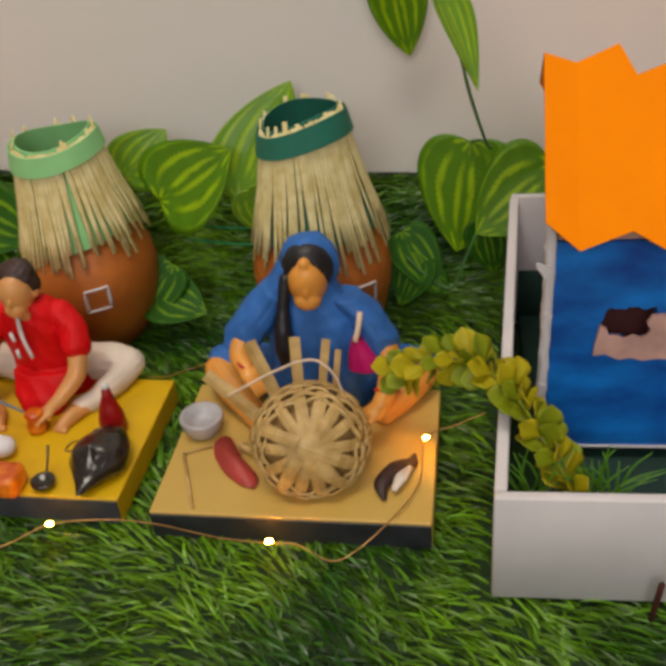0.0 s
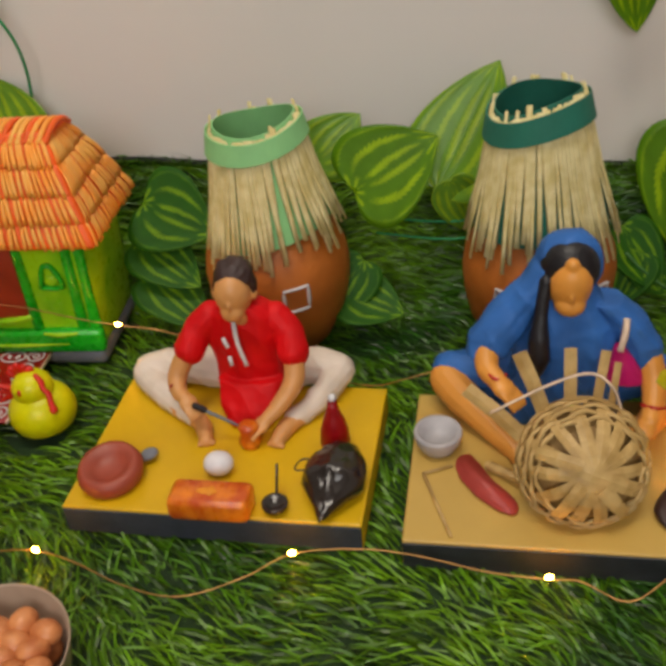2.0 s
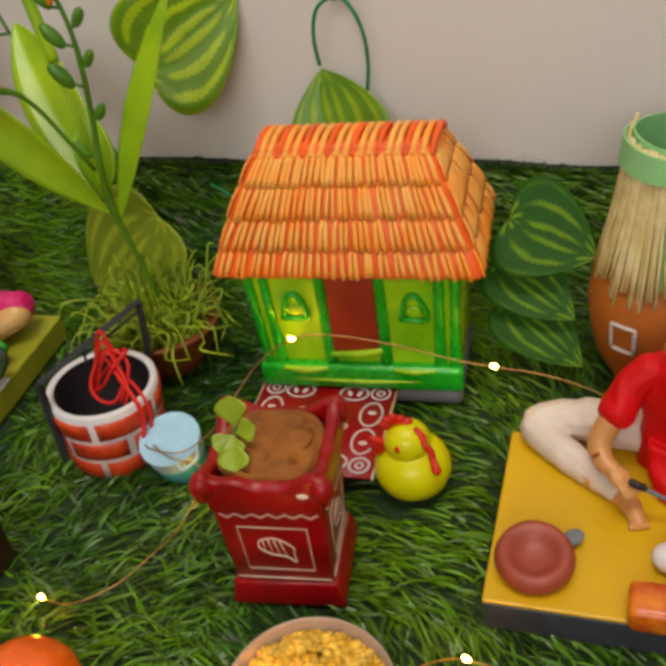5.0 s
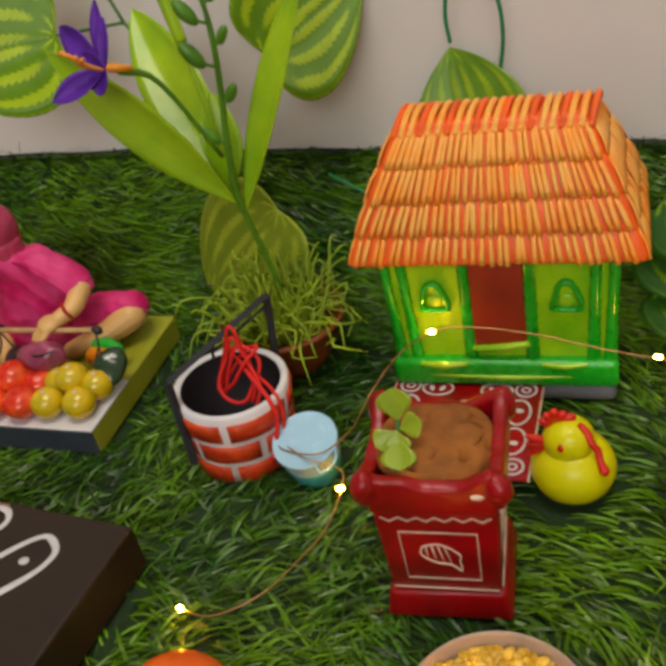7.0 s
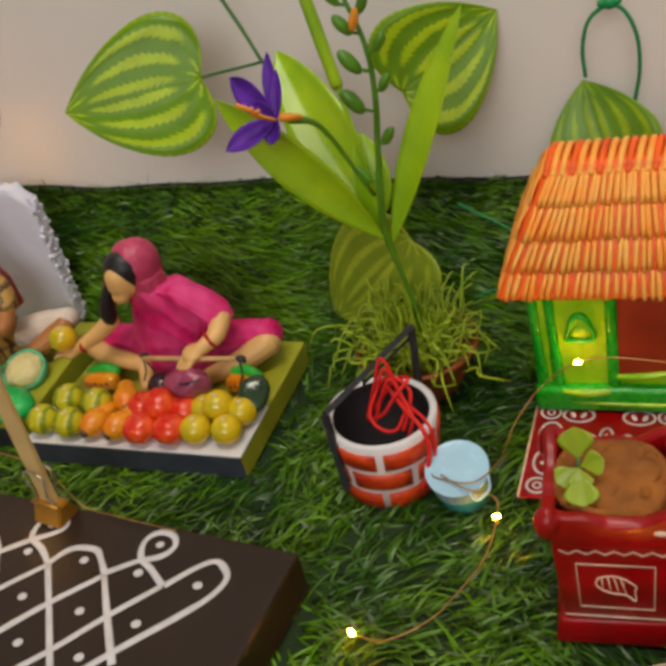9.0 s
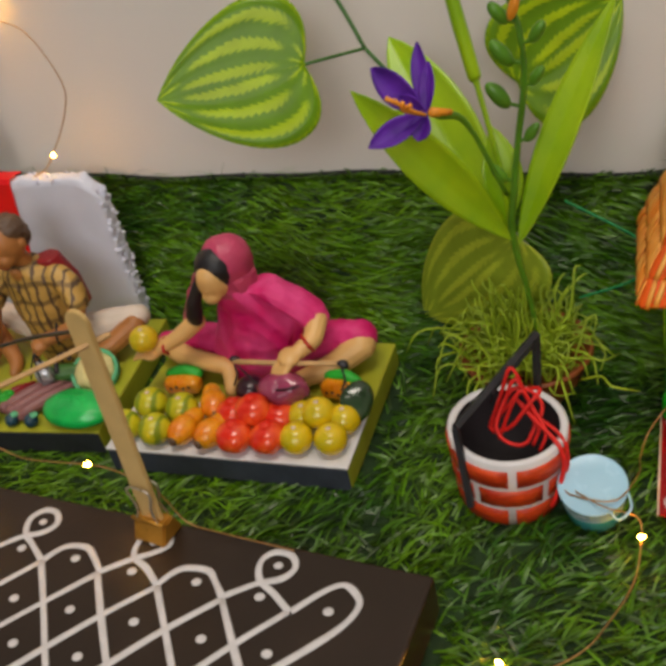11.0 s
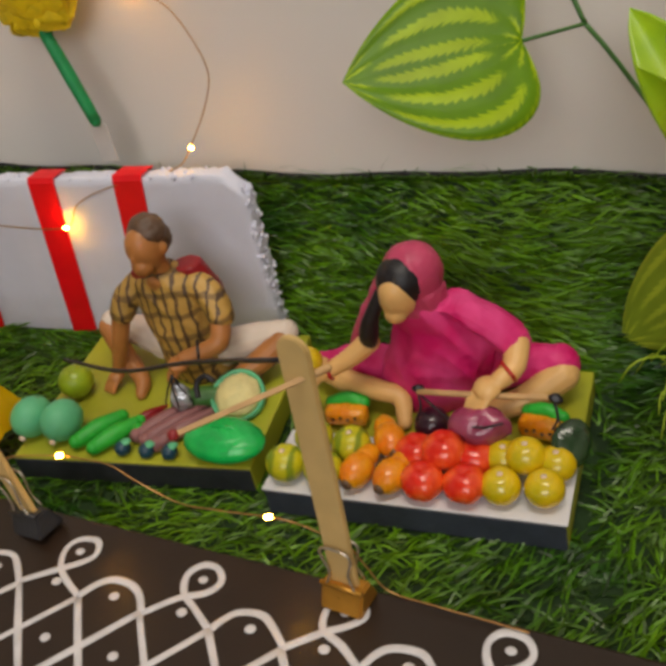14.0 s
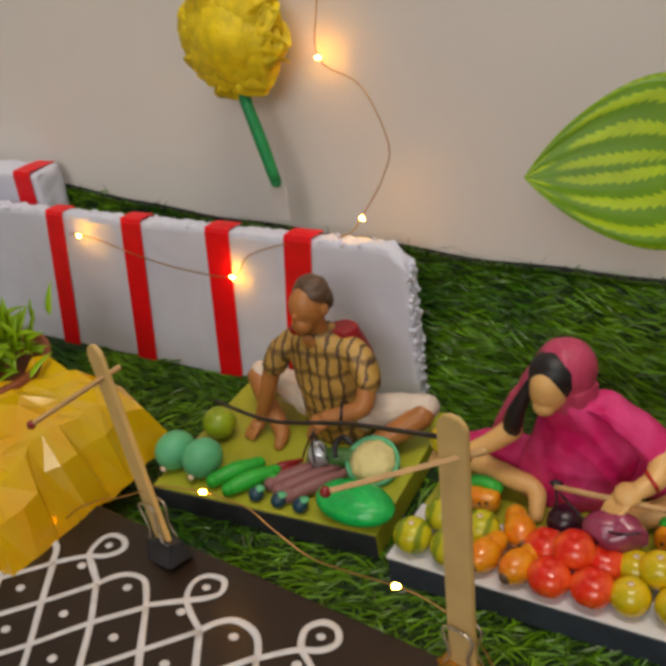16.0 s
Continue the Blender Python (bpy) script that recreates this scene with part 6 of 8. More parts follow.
# vegetable seller
pv = [
    (drape([((-0.309, -0.086, TOPZ), 0.0175, 0.0145), ((-0.309, -0.090, 0.030), 0.0155, 0.0135), ((-0.309, -0.092, 0.047), 0.0160, 0.0122), ((-0.309, -0.092, 0.0630), 0.0180, 0.0110), ((-0.309, -0.092, 0.0730), 0.0165, 0.0096), ((-0.309, -0.093, 0.0790), 0.0082, 0.0074)]), 0),
    (limb([(-0.3235, -0.092, 0.0700), (-0.3310, -0.096, 0.0640), (-0.3345, -0.099, 0.0575)], [0.0064, 0.0064, 0.0062]), 0),
    (limb([(-0.2945, -0.092, 0.0700), (-0.2870, -0.094, 0.0640), (-0.2830, -0.098, 0.0570)], [0.0064, 0.0066, 0.0064]), 0),
    (drape([((-0.290, -0.0860, 0.048), 0.0056, 0.0060), ((-0.293, -0.0862, 0.064), 0.0072, 0.0070), ((-0.299, -0.0875, 0.0785), 0.0070, 0.0066)], 18), 4), (limb([(-0.3225, -0.0930, 0.0755), (-0.3150, -0.0960, 0.0785)], 0.0034), 4),
    (limb([(-0.3355, -0.100, 0.0555), (-0.3390, -0.1015, 0.045), (-0.3430, -0.1025, 0.034), (-0.346, -0.1035, 0.0265)], [0.0046, 0.0044, 0.0038, 0.0033]), 1),
    (palm(-0.348, -0.1050, 0.0220, 0.0042, (0, 0, 0), (-0.2, -0.8, -0.3)), 1),
    (limb([(-0.2830, -0.099, 0.0550), (-0.2825, -0.106, 0.0480), (-0.290, -0.1105, 0.0450), (-0.298, -0.1140, 0.0435)], [0.0048, 0.0047, 0.0042, 0.0037]), 1),
    (palm(-0.301, -0.1160, 0.0415, 0.0048, (0, 20, 0), (-0.5, -0.5, -0.7)), 1),
    (limb([(-0.317, -0.086, 0.0255), (-0.340, -0.082, 0.0320), (-0.3590, -0.081, 0.0375)], [0.0095, 0.0080, 0.0060]), 2),
    (limb([(-0.3595, -0.0840, 0.0360), (-0.349, -0.0930, 0.0290), (-0.3380, -0.1010, 0.0225), (-0.3330, -0.1060, 0.0195), (-0.3310, -0.1125, 0.0178)], [0.0054, 0.0052, 0.0045, 0.0040, 0.0028]), 1),
    (limb([(-0.301, -0.086, 0.0255), (-0.282, -0.083, 0.0310), (-0.263, -0.080, 0.0345)], [0.0095, 0.0080, 0.0064]), 2),
    (limb([(-0.2635, -0.0850, 0.0325), (-0.274, -0.0960, 0.0270), (-0.286, -0.106, 0.0210)], [0.0062, 0.0057, 0.0044]), 1),
]
pv_head = [
    (limb([(-0.309, -0.093, 0.072), (-0.3095, -0.096, 0.082)], 0.0062), 1),
    (blob(0.0102, 0.0108, 0.0130, -0.3102, -0.0980, 0.0895, (12, 0, -14)), 1), (blob(0.0066, 0.0062, 0.0060, -0.3112, -0.1035, 0.0815, (10, 0, -10)), 1),
    (blob(0.0013, 0.0020, 0.0030, -0.3126, -0.1080, 0.0875, (10, 0, 0), 10, 8), 1),
    (blob(0.0018, 0.0028, 0.0036, -0.2998, -0.0965, 0.0885), 1), (blob(0.0018, 0.0028, 0.0036, -0.3208, -0.0955, 0.0885), 1),
    (blob(0.0111, 0.0108, 0.0090, -0.3095, -0.0938, 0.0970, (26, 0, 0), 28, 18, 0.10, 4, 420), 3), (blob(0.0110, 0.0080, 0.0104, -0.3092, -0.0902, 0.0905, (0, 0, 0), 24, 16, 0.08, 7, 420), 3),
]
chin = Vector((-0.3105, -0.1010, 0.0760))
for bm, _ in pv_head:
    for v in bm.verts:
        v.co = chin + (v.co - chin) * 0.83 + Vector((0, 0.001, 0.0052))
pv += pv_head + [(blob(0.0038, 0.0022, 0.0056, -0.3098, -0.1005, 0.0745, (24, 0, 0)), 1), (tube([(-0.2920, -0.1085, 0.0500), (-0.2895, -0.1145, 0.0470), (-0.2915, -0.1135, 0.0400)], 0.0008, 6, 4), 5)]
for bm, _ in pv:
    moved(bm, Matrix.Translation((0, 0.006, 0)))
figurine("seated_man_figurine", pv, [M_CHECK, M_SKIN_BROWN, M_DHOTI, M_HAIR_GREY, M_CHILLI, M_WIRE_BLACK], "painted clay man in striped shirt selling vegetables", (0, 2, 3), (5,))

# ---- things on the yellow base ----
dish = thing("clay_dish", 0.1320, -0.2010, TOPZ, "small thick red clay dish on the yellow base", "dish", rx=8)
part("dish", lathe([(0, 0), (0.010, 0), (0.0128, 0.002), (0.0138, 0.0055), (0.0125, 0.009), (0.0100, 0.0098), (0.0075, 0.0065), (0.004, 0.005), (0, 0.0048)], 36), M_CLAY_RED, dish)
part("spout", blob(0.0042, 0.0032, 0.0016, 0.0125, 0.0115, 0.0018, (0, 0, 40)), M_GREY, dish, "grey clay chip")
solo("egg", blob(0.0064, 0.0056, 0.0050, 0.1765, -0.1960, TOPZ + 0.0049), M_EGG, "smooth white egg lying on the yellow base", "egg")
brick_o = thing("orange_parcel", 0.1785, -0.2175, TOPZ, "varnished orange block with rounded edges", "block", rz=-2)
part("block", block(0.0325, 0.0145, 0.0105, 0, 0, 0, 0.0026, 3), M_ORANGE_BLOCK, brick_o)
part("flower_mark", join(blob(0.0042, 0.0018, 0.0008, -0.001, 0, 0.0105), blob(0.0016, 0.0026, 0.0008, 0.0005, 0, 0.0106)), M_STAMEN, brick_o, "yellow daub on the top")
ladle = thing("ladle", 0.2035, -0.2165, TOPZ, "tiny black iron ladle lying on the base", "ladle")
part("cup", lathe([(0, 0), (0.0035, 0.0006), (0.0052, 0.0028), (0.0053, 0.0044), (0.0045, 0.0046), (0.003, 0.0026), (0, 0.0020)], 24), M_BLACK_GLOSS, ladle)
part("handle", limb([(0, 0.0045, 0.004), (-0.0005, 0.010, 0.008), (-0.0005, 0.013, 0.012)], 0.0006, 6, 3), M_BLACK_GLOSS, ladle)
sack = thing("black_sack", 0.2255, -0.2045, TOPZ, "glossy black lump with a drawn-out tip", "clay lump", rz=-8)
bm = blob(0.0128, 0.0205, 0.0088, 0.0, -0.002, 0.0072, (0, 0, 0), 40, 28, 0.10, 3, 190)
for v in bm.verts:
    k = max(0.0, (-v.co.y - 0.004) / 0.0185)
    q = max(0.14, 1 - 0.86 * k ** 0.9)
    v.co.x, v.co.z = v.co.x * q, max(0.0, 0.0040 + (v.co.z - 0.0040) * q)
    v.co += Vector((0.0, 0.0, 0.0008 * noise.noise(v.co * 520)))
part("body", bm, M_BLACK_GLOSS, sack)
part("wire_loop", tube([(-0.011, 0.001, 0.008), (-0.0160, 0.000, 0.0085), (-0.0150, 0.005, 0.009), (-0.0110, 0.006, 0.0095)], 0.0004, 5, 4), M_WIRE_BLACK, sack)
bottle = thing("red_bottle", 0.2225, -0.1775, TOPZ, "small glossy red bottle with a white tip", "bottle", rx=-4)
part("body", lathe([(0, 0), (0.0058, 0), (0.0064, 0.0015), (0.0060, 0.0075), (0.0045, 0.013), (0.0024, 0.019), (0.0019, 0.0225), (0, 0.0228)], 24), M_CRIMSON, bottle)
part("tip", blob(0.0017, 0.0017, 0.0020, 0, 0, 0.0238), M_WHITE, bottle, "white tip")
carving = thing("carved_toy", 0.186, -0.1785, TOPZ, "half-carved orange wooden toy under the knife", "carving")
part("body", lathe([(0, 0), (0.0042, 0), (0.0050, 0.003), (0.0036, 0.007), (0.0046, 0.010), (0.0030, 0.0115), (0, 0.011)], 16), M_ORANGE_BLOCK, carving)
knife = thing("chisel", 0.1665, -0.1760, 0.0300, "thin dark metal chisel", "chisel")
part("shaft", tube([(0, 0, 0.0025), (0.008, -0.001, -0.001), (0.0155, -0.0015, -0.005)], [0.0009, 0.0008, 0.0006], 6, 2), M_GREY, knife)
part("grip", limb([(-0.003, 0.0005, 0.004), (0.001, 0, 0.0022)], 0.0014, 8, 2), M_WIRE_BLACK, knife)

# ---- things on the ochre base ----
cup = thing("white_bowl", 0.2655, -0.1785, TOPZ, "small white painted clay bowl on the ochre base", "bowl")
part("bowl", lathe([(0, 0), (0.0060, 0), (0.0070, 0.0008), (0.0092, 0.005), (0.0100, 0.0088), (0.0096, 0.0100), (0.0080, 0.0096), (0.0066, 0.006), (0, 0.0042)], 32), M_PEWTER, cup)
blade = thing("red_cleaver", 0.2855, -0.2010, TOPZ, "flat dull red cleaver with a wooden handle", "cleaver")
bm = bmesh.new()
outline = [(-0.0115, 0.0160), (-0.0070, 0.0175), (-0.0035, 0.0125), (0.0015, 0.0030), (0.0085, -0.0050), (0.0115, -0.0110), (0.0100, -0.0155), (0.0040, -0.0135), (-0.0045, -0.0060), (-0.0110, 0.0040), (-0.0130, 0.0110)]
va = [bm.verts.new((x, y, 0)) for x, y in outline]
f0 = bm.faces.new(va)
ex = bmesh.ops.extrude_face_region(bm, geom=[f0])
for v in [g for g in ex["geom"] if isinstance(g, bmesh.types.BMVert)]:
    v.co.z += 0.0028
bmesh.ops.recalc_face_normals(bm, faces=bm.faces[:])
bmesh.ops.bevel(bm, geom=bm.edges[:], offset=0.0009, segments=2, affect="EDGES")
part("blade", bm, M_CLEAVER, blade)
part("handle", limb([(0.0005, 0.0095, 0.003), (0.012, 0.001, 0.0045)], 0.0019, 8, 2), M_WICKER, blade)
sickle = thing("dark_sickle", 0.3575, -0.2080, TOPZ, "dark brown curved blade with a pale worn face", "sickle")
part("back", tube([(-0.007, -0.014, 0.0015), (-0.0085, -0.006, 0.003), (-0.003, 0.003, 0.003), (0.003, 0.008, 0.002), (0.0045, 0.015, 0.001)], [0.0008, 0.0036, 0.0042, 0.0030, 0.0006], 10, 5, 0.6), M_HAIR, sickle)
part("face", tube([(-0.0035, -0.010, 0.0030), (-0.0005, -0.003, 0.0042), (0.0030, 0.004, 0.0036)], [0.0012, 0.0030, 0.0012], 8, 5, 0.4), M_DHOTI, sickle, "pale worn face")
rods = thing("thin_rods", 0.264, -0.2085, TOPZ, "two thin brown rods laid on the base", "rods")
part("rod", tube([(-0.004, 0.014, 0.0008), (0.0075, -0.019, 0.0008)], 0.0007, 6, 1), M_WICKER, rods)
part("rod", tube([(-0.004, 0.014, 0.0008), (0.0075, 0.019, 0.0008)], 0.0006, 6, 1), M_WICKER, rods)


def woven_basket():
    """A half-woven basket lying on its side, its dome towards the viewer."""
    ob = thing("woven_basket", 0.3195, -0.2030, 0.0330, "half-woven bamboo basket with loose upright strips", "basket")
    m = pose(0, 0, 0, 62, 0, 8)
    R, depth = 0.0232, 0.0190
    P = lambda a, t, o=0.0: m @ Vector((R * math.sin(t) ** 0.8 * math.cos(a) * (1 + o), R * math.sin(t) ** 0.8 * math.sin(a) * (1 + o), depth * math.cos(t) * (1 + o)))
    # dark lining colour stands for the shade seen through the weave
    part("lining", join(moved(lathe([(0, depth * 0.93), (R * 0.45, depth * 0.80), (R * 0.8, depth * 0.48), (R * 0.94, 0.001), (R * 0.90, 0.0005), (R * 0.75, depth * 0.44), (R * 0.42, depth * 0.74), (0, depth * 0.86)], 32), m)), M_WICKER_DARK, ob, "inner lining, coloured dark as shade between the strips")
    rnd = random.Random(7)
    # broad flat strips crossed at the bottom, then bent up as ribs
    for k in range(7):
        a = math.pi * (k + rnd.uniform(-0.2, 0.2)) / 7
        o = 0.02 + 0.008 * k
        w = rnd.uniform(0.0022, 0.0030)
        up = m.to_3x3() @ Vector((0, 0, 1))
        line = [P(a, t, o * (1 - t / 2)) for t in (1.5, 1.2, 0.85, 0.45)] + [P(a, 0.02, o)] + [P(a + math.pi, t, o * (1 - t / 2)) for t in (0.45, 0.85, 1.2, 1.5)]
        part("rib", tube(line, [w * 0.7, w * 0.8, w, w, w, w, w, w * 0.8, w * 0.7], 4, 2, 0.14, up), M_WICKER, ob, smooth=False)
    for j, t in enumerate((0.86, 1.02, 1.18, 1.34, 1.48)):
        n = 40
        wob = rnd.uniform(0, 6)
        pts = [P(2 * math.pi * k / n, t + 0.03 * math.sin(k * 0.9 + wob), 0.055 if (k + 2 * j) % 4 < 2 else 0.0) for k in range(n + 1)]
        part("weaver", tube(pts, [rnd.uniform(0.0010, 0.0016) for _ in pts], 4, 1, 0.45), M_WICKER, ob)
    part("rim", tube([P(2 * math.pi * k / 32, 1.56, 0.03) for k in range(33)], 0.0011, 6, 1), M_WICKER, ob)
    for a, dx, dz, w in ((150, -0.034, 0.020, 0.0030), (122, -0.016, 0.027, 0.0028), (98, -0.001, 0.024, 0.0023), (74, 0.004, 0.0225, 0.0018), (60, 0.003, 0.019, 0.0013)):
        p = P(radians(a), 1.5)
        q = p + Vector((dx * 0.65, 0.006, dz * 0.85))
        part("loose_strip", tube([p - Vector((0, 0, 0.002)), p.lerp(q, 0.5), q], w * 1.0, 4, 1, 0.16, (0, -1, 0.3)), M_WICKER, ob, "loose bamboo strip", smooth=False)
    arc = [P(radians(160), 1.5) + Vector((-0.012, 0.004, 0.012)), Vector((-0.012, 0.008, 0.030)), Vector((0.002, 0.010, 0.0335)), Vector((0.010, 0.009, 0.028)), Vector((0.014, 0.008, 0.018))]
    part("thread", tube(arc, 0.0006, 5, 5), M_LINE, ob, "pale thread")
    for k in range(3):
        a = 2.4 + k * 1.3
        part("patch_strip", tube([P(a, 0.15, 0.12), P(a + 0.25, 0.5, 0.12), P(a + 0.35, 0.9, 0.09)], 0.0024, 4, 2, 0.16, m.to_3x3() @ Vector((0, 0, 1))), M_WICKER, ob, smooth=False)


woven_basket()


# ---- fruit on the pink seller's base ----
def fruit_ball(name, x, y, z, r, material, label, dimple=True, rough=0.02, squash=0.93, group="fruit for sale", category="fruit", calyx=None, lobes=0):
    ob = thing(name, x, y, z, label, category, group)
    bm = blob(r, r, r * squash, 0, 0, r * squash, (0, 0, 0), 24, 16, rough, int(abs(x) * 9999) % 50, 140)
    for v in bm.verts if lobes else ():
        k = 1 + 0.06 * abs(math.cos(lobes * 0.5 * math.atan2(v.co.y, v.co.x)))
        v.co.x, v.co.y = v.co.x * k, v.co.y * k
    if dimple:
        for v in bm.verts:
            d = math.hypot(v.co.x, v.co.y) / r
            if v.co.z > r and d < 0.45:
                v.co.z -= (1 - d / 0.45) ** 2 * r * 0.22
    part("flesh", bm, material, ob)
    if calyx:
        part("stem_end", lathe([(0, 0.0006), (r * 0.16, 0.0004), (r * 0.14, -0.0004), (0, -0.0006)], 10, 0, 0, 2 * r * squash - r * 0.14), calyx, ob)
    return ob


Z1 = TOPZ + 0.0007
for x, y, z in ((-0.1785, -0.1485, Z1), (-0.1620, -0.1480, Z1), (-0.1850, -0.1335, Z1), (-0.1610, -0.1335, Z1), (-0.1725, -0.1360, Z1 + 0.0050)):
    fruit_ball("tomato", x, y, z, 0.0084, M_TOMATO, "glossy red painted clay tomato", rough=0.06, squash=0.86, lobes=6)
for x, y, z in ((-0.1485, -0.1470, Z1), (-0.1325, -0.1460, Z1), (-0.1500, -0.1325, Z1), (-0.1300, -0.1330, Z1), (-0.1410, -0.1345, Z1 + 0.0045)):
    fruit_ball("sweet_lime", x, y, z, 0.0077, M_LIMEFRUIT, "glossy yellow-green painted clay sweet lime", calyx=M_LINE)
for x, y, z in ((-0.2370, -0.1470, Z1), (-0.2200, -0.1480, Z1), (-0.2290, -0.1325, Z1 + 0.002), (-0.2125, -0.1330, Z1)):
    fruit_ball("striped_melon", x, y, z, 0.0082, M_MELON, "yellow-green painted melon with dark stripes", calyx=M_LINE)
for x, y, rot, up in ((-0.2060, -0.1455, -14, 0), (-0.1915, -0.1465, -20, 0), (-0.1975, -0.1280, 30, 0.001)):
    ob = thing("papaya", x, y, Z1 + up, "orange painted clay papaya with a brown tip", "fruit", "fruit for sale", rz=rot)
    part("flesh", join(blob(0.0067, 0.0088, 0.0066, 0, -0.0005, 0.0066), blob(0.0049, 0.0078, 0.0050, 0, 0.0060, 0.0068)), M_PAPAYA, ob)
    part("tip", blob(0.0024, 0.0014, 0.0024, 0, -0.0090, 0.0064, (0, 0, 0), 12, 8), M_HAIR_GREY, ob)
for x, y, rot in ((-0.2215, -0.1130, 4), (-0.1385, -0.1115, -12)):
    ob = thing("cut_papaya", x, y, Z1, "cut orange papaya half with green rind", "fruit", "fruit for sale", rz=rot)
    part("flesh", block(0.0190, 0.0090, 0.0090, 0, 0, 0.0010, 0.0030, 3), M_PAPAYA, ob)
    part("rind", limb([(-0.007, 0.0040, 0.0088), (0, 0.0050, 0.0105), (0.007, 0.0040, 0.0088)], 0.0030, 10, 4), M_CUKE, ob, "green rind")
    part("seeds", join(*[blob(0.0007, 0.0005, 0.0009, -0.005 + 0.0033 * k, -0.0046, 0.0060 + 0.001 * (k % 2)) for k in range(4)]), M_HAIR, ob, "dark seeds")
fruit_ball("plum", -0.1825, -0.1165, Z1, 0.0076, M_PURPLE, "dark purple painted clay plum", False)
fruit_ball("sweet_lime", -0.2345, -0.1130, 0.0432, 0.0072, M_LIMEFRUIT, "yellow-green sweet lime held on an open hand", calyx=M_LINE)


M_FOIL_PINK = painted("crinkled_pink_film", (0.28, 0.045, 0.10), 0.15, 0.6, 60, 240, 0.8, coat=0.6)
M_PAN_GREEN = painted("dark_green_film", (0.018, 0.045, 0.015), 0.18, 0.5, 60, 240, 0.6, coat=0.6)
M_MATCHWOOD = painted("match_wood", (0.52, 0.31, 0.13), 0.6, 0.25, 150, 900, 0.2)
M_STICKWOOD = painted("ice_stick_wood", (0.62, 0.42, 0.16), 0.55, 0.18, 60, 900, 0.25)
hand_scale = thing("hand_scale", -0.1575, -0.1180, 0.0415, "toy hand scale, wooden beam with black thread and film pans", "hand scale")
part("beam", tube([(-0.028, -0.001, 0.0015), (0, 0.0, 0.001), (0.0260, 0.001, 0.0012)], 0.0013, 8, 2), M_MATCHWOOD, hand_scale)
for sx in (-0.0275, 0.0262):
    part("thread_knot", blob(0.0028, 0.0020, 0.0020, sx, 0, 0.0018, rough=0.4, freq=400), M_WIRE_BLACK, hand_scale)
    part("thread", tube([(sx, -0.0015, 0.001), (sx + 0.001, -0.004, -0.004), (sx - 0.001, -0.006, -0.009)], 0.0005, 5, 4), M_WIRE_BLACK, hand_scale)
part("pan", blob(0.0125, 0.0080, 0.0075, -0.0025, -0.0075, -0.0080, (10, 0, 0), 24, 16, 0.22, 6, 220), M_FOIL_PINK, hand_scale, "crinkled pink film pan")
part("pan", blob(0.0078, 0.0100, 0.0030, 0.0325, -0.0085, -0.0125, (35, 25, 0), 24, 12, 0.12, 8, 160), M_PAN_GREEN, hand_scale, "dark green film pan")
part("thread", tube([(-0.026, -0.002, 0.0), (-0.012, -0.010, -0.005), (0.0, -0.0135, -0.0035), (0.008, -0.012, -0.002)], 0.0005, 5, 5), M_WIRE_BLACK, hand_scale)
part("thread", tube([(0.0255, -0.001, 0.0), (0.0285, -0.006, -0.006), (0.0315, -0.009, -0.011)], 0.0004, 5, 5), M_WIRE_BLACK, hand_scale)

# ---- vegetables ----
Z2 = TOPZ + 0.0002
for x, y in ((-0.3730, -0.1355), (-0.3555, -0.1360)):
    ob = thing("round_gourd", x, y, Z2, "matt turquoise-green clay gourd", "vegetable", "vegetables for sale", rz=-10)
    part("flesh", blob(0.0092, 0.0108, 0.0096, 0, 0, 0.0092), M_TURQ_VEG, ob)
    part("stem_end", blob(0.0018, 0.0012, 0.0014, 0.001, -0.0102, 0.0045), M_LINE, ob)
for x, y in ((-0.3375, -0.1345), (-0.3265, -0.1370)):
    solo("cucumber", limb([(-0.0070, -0.0095, 0.0042), (0, 0, 0.0050), (0.0070, 0.0095, 0.0042)], [0.0034, 0.0045, 0.0034], 14, 5), M_CUKE, "bright green painted clay cucumber", "vegetable", "vegetables for sale", m=pose(x, y, Z2))
solo("green_pepper", blob(0.0042, 0.0040, 0.0040, 0, 0, 0.0038, rough=0.1, freq=200), M_CUKE, "small bright green clay pepper", "vegetable", "vegetables for sale", m=pose(-0.3165, -0.1330, Z2))
for k in range(2):
    solo("chilli", limb([(-0.006, -0.006, 0.0025), (0, 0.001, 0.0030), (0.0055, 0.0085, 0.0024)], [0.0022, 0.0026, 0.0008], 10, 4), M_CHILLI, "dark red painted clay chilli", "vegetable", "vegetables for sale", m=pose(-0.3185 + 0.0045 * k, -0.1220 - 0.002 * k, Z2))
for k in range(3):
    solo("long_brinjal", limb([(-0.0095, -0.013, 0.0036), (0, 0.0, 0.0040), (0.0075, 0.0115, 0.0034)], [0.0036, 0.0036, 0.0022], 12, 4), M_MAUVE, "mauve painted clay long brinjal", "vegetable", "vegetables for sale", m=pose(-0.3070 + 0.0062 * k, -0.1225 - 0.0022 * k, Z2))
for x, y in ((-0.3195, -0.1440), (-0.3070, -0.1440), (-0.2955, -0.1435)):
    ob = thing("small_brinjal", x, y, Z2, "small dark teal clay brinjal with green cap", "vegetable", "vegetables for sale")
    part("flesh", blob(0.0037, 0.0037, 0.0035, 0, 0, 0.0034), M_NAVY, ob)
    part("cap", blob(0.0026, 0.0024, 0.0012, 0.0016, 0.0014, 0.0060), M_TURQ_VEG, ob, "green cap")
cab = thing("leafy_gourd", -0.2705, -0.1365, Z2, "shiny emerald ridged clay gourd", "vegetable", "vegetables for sale", rz=-4)
bm = blob(0.0195, 0.0125, 0.0075, 0, 0, 0.0070, (0, 0, 0), 40, 24)
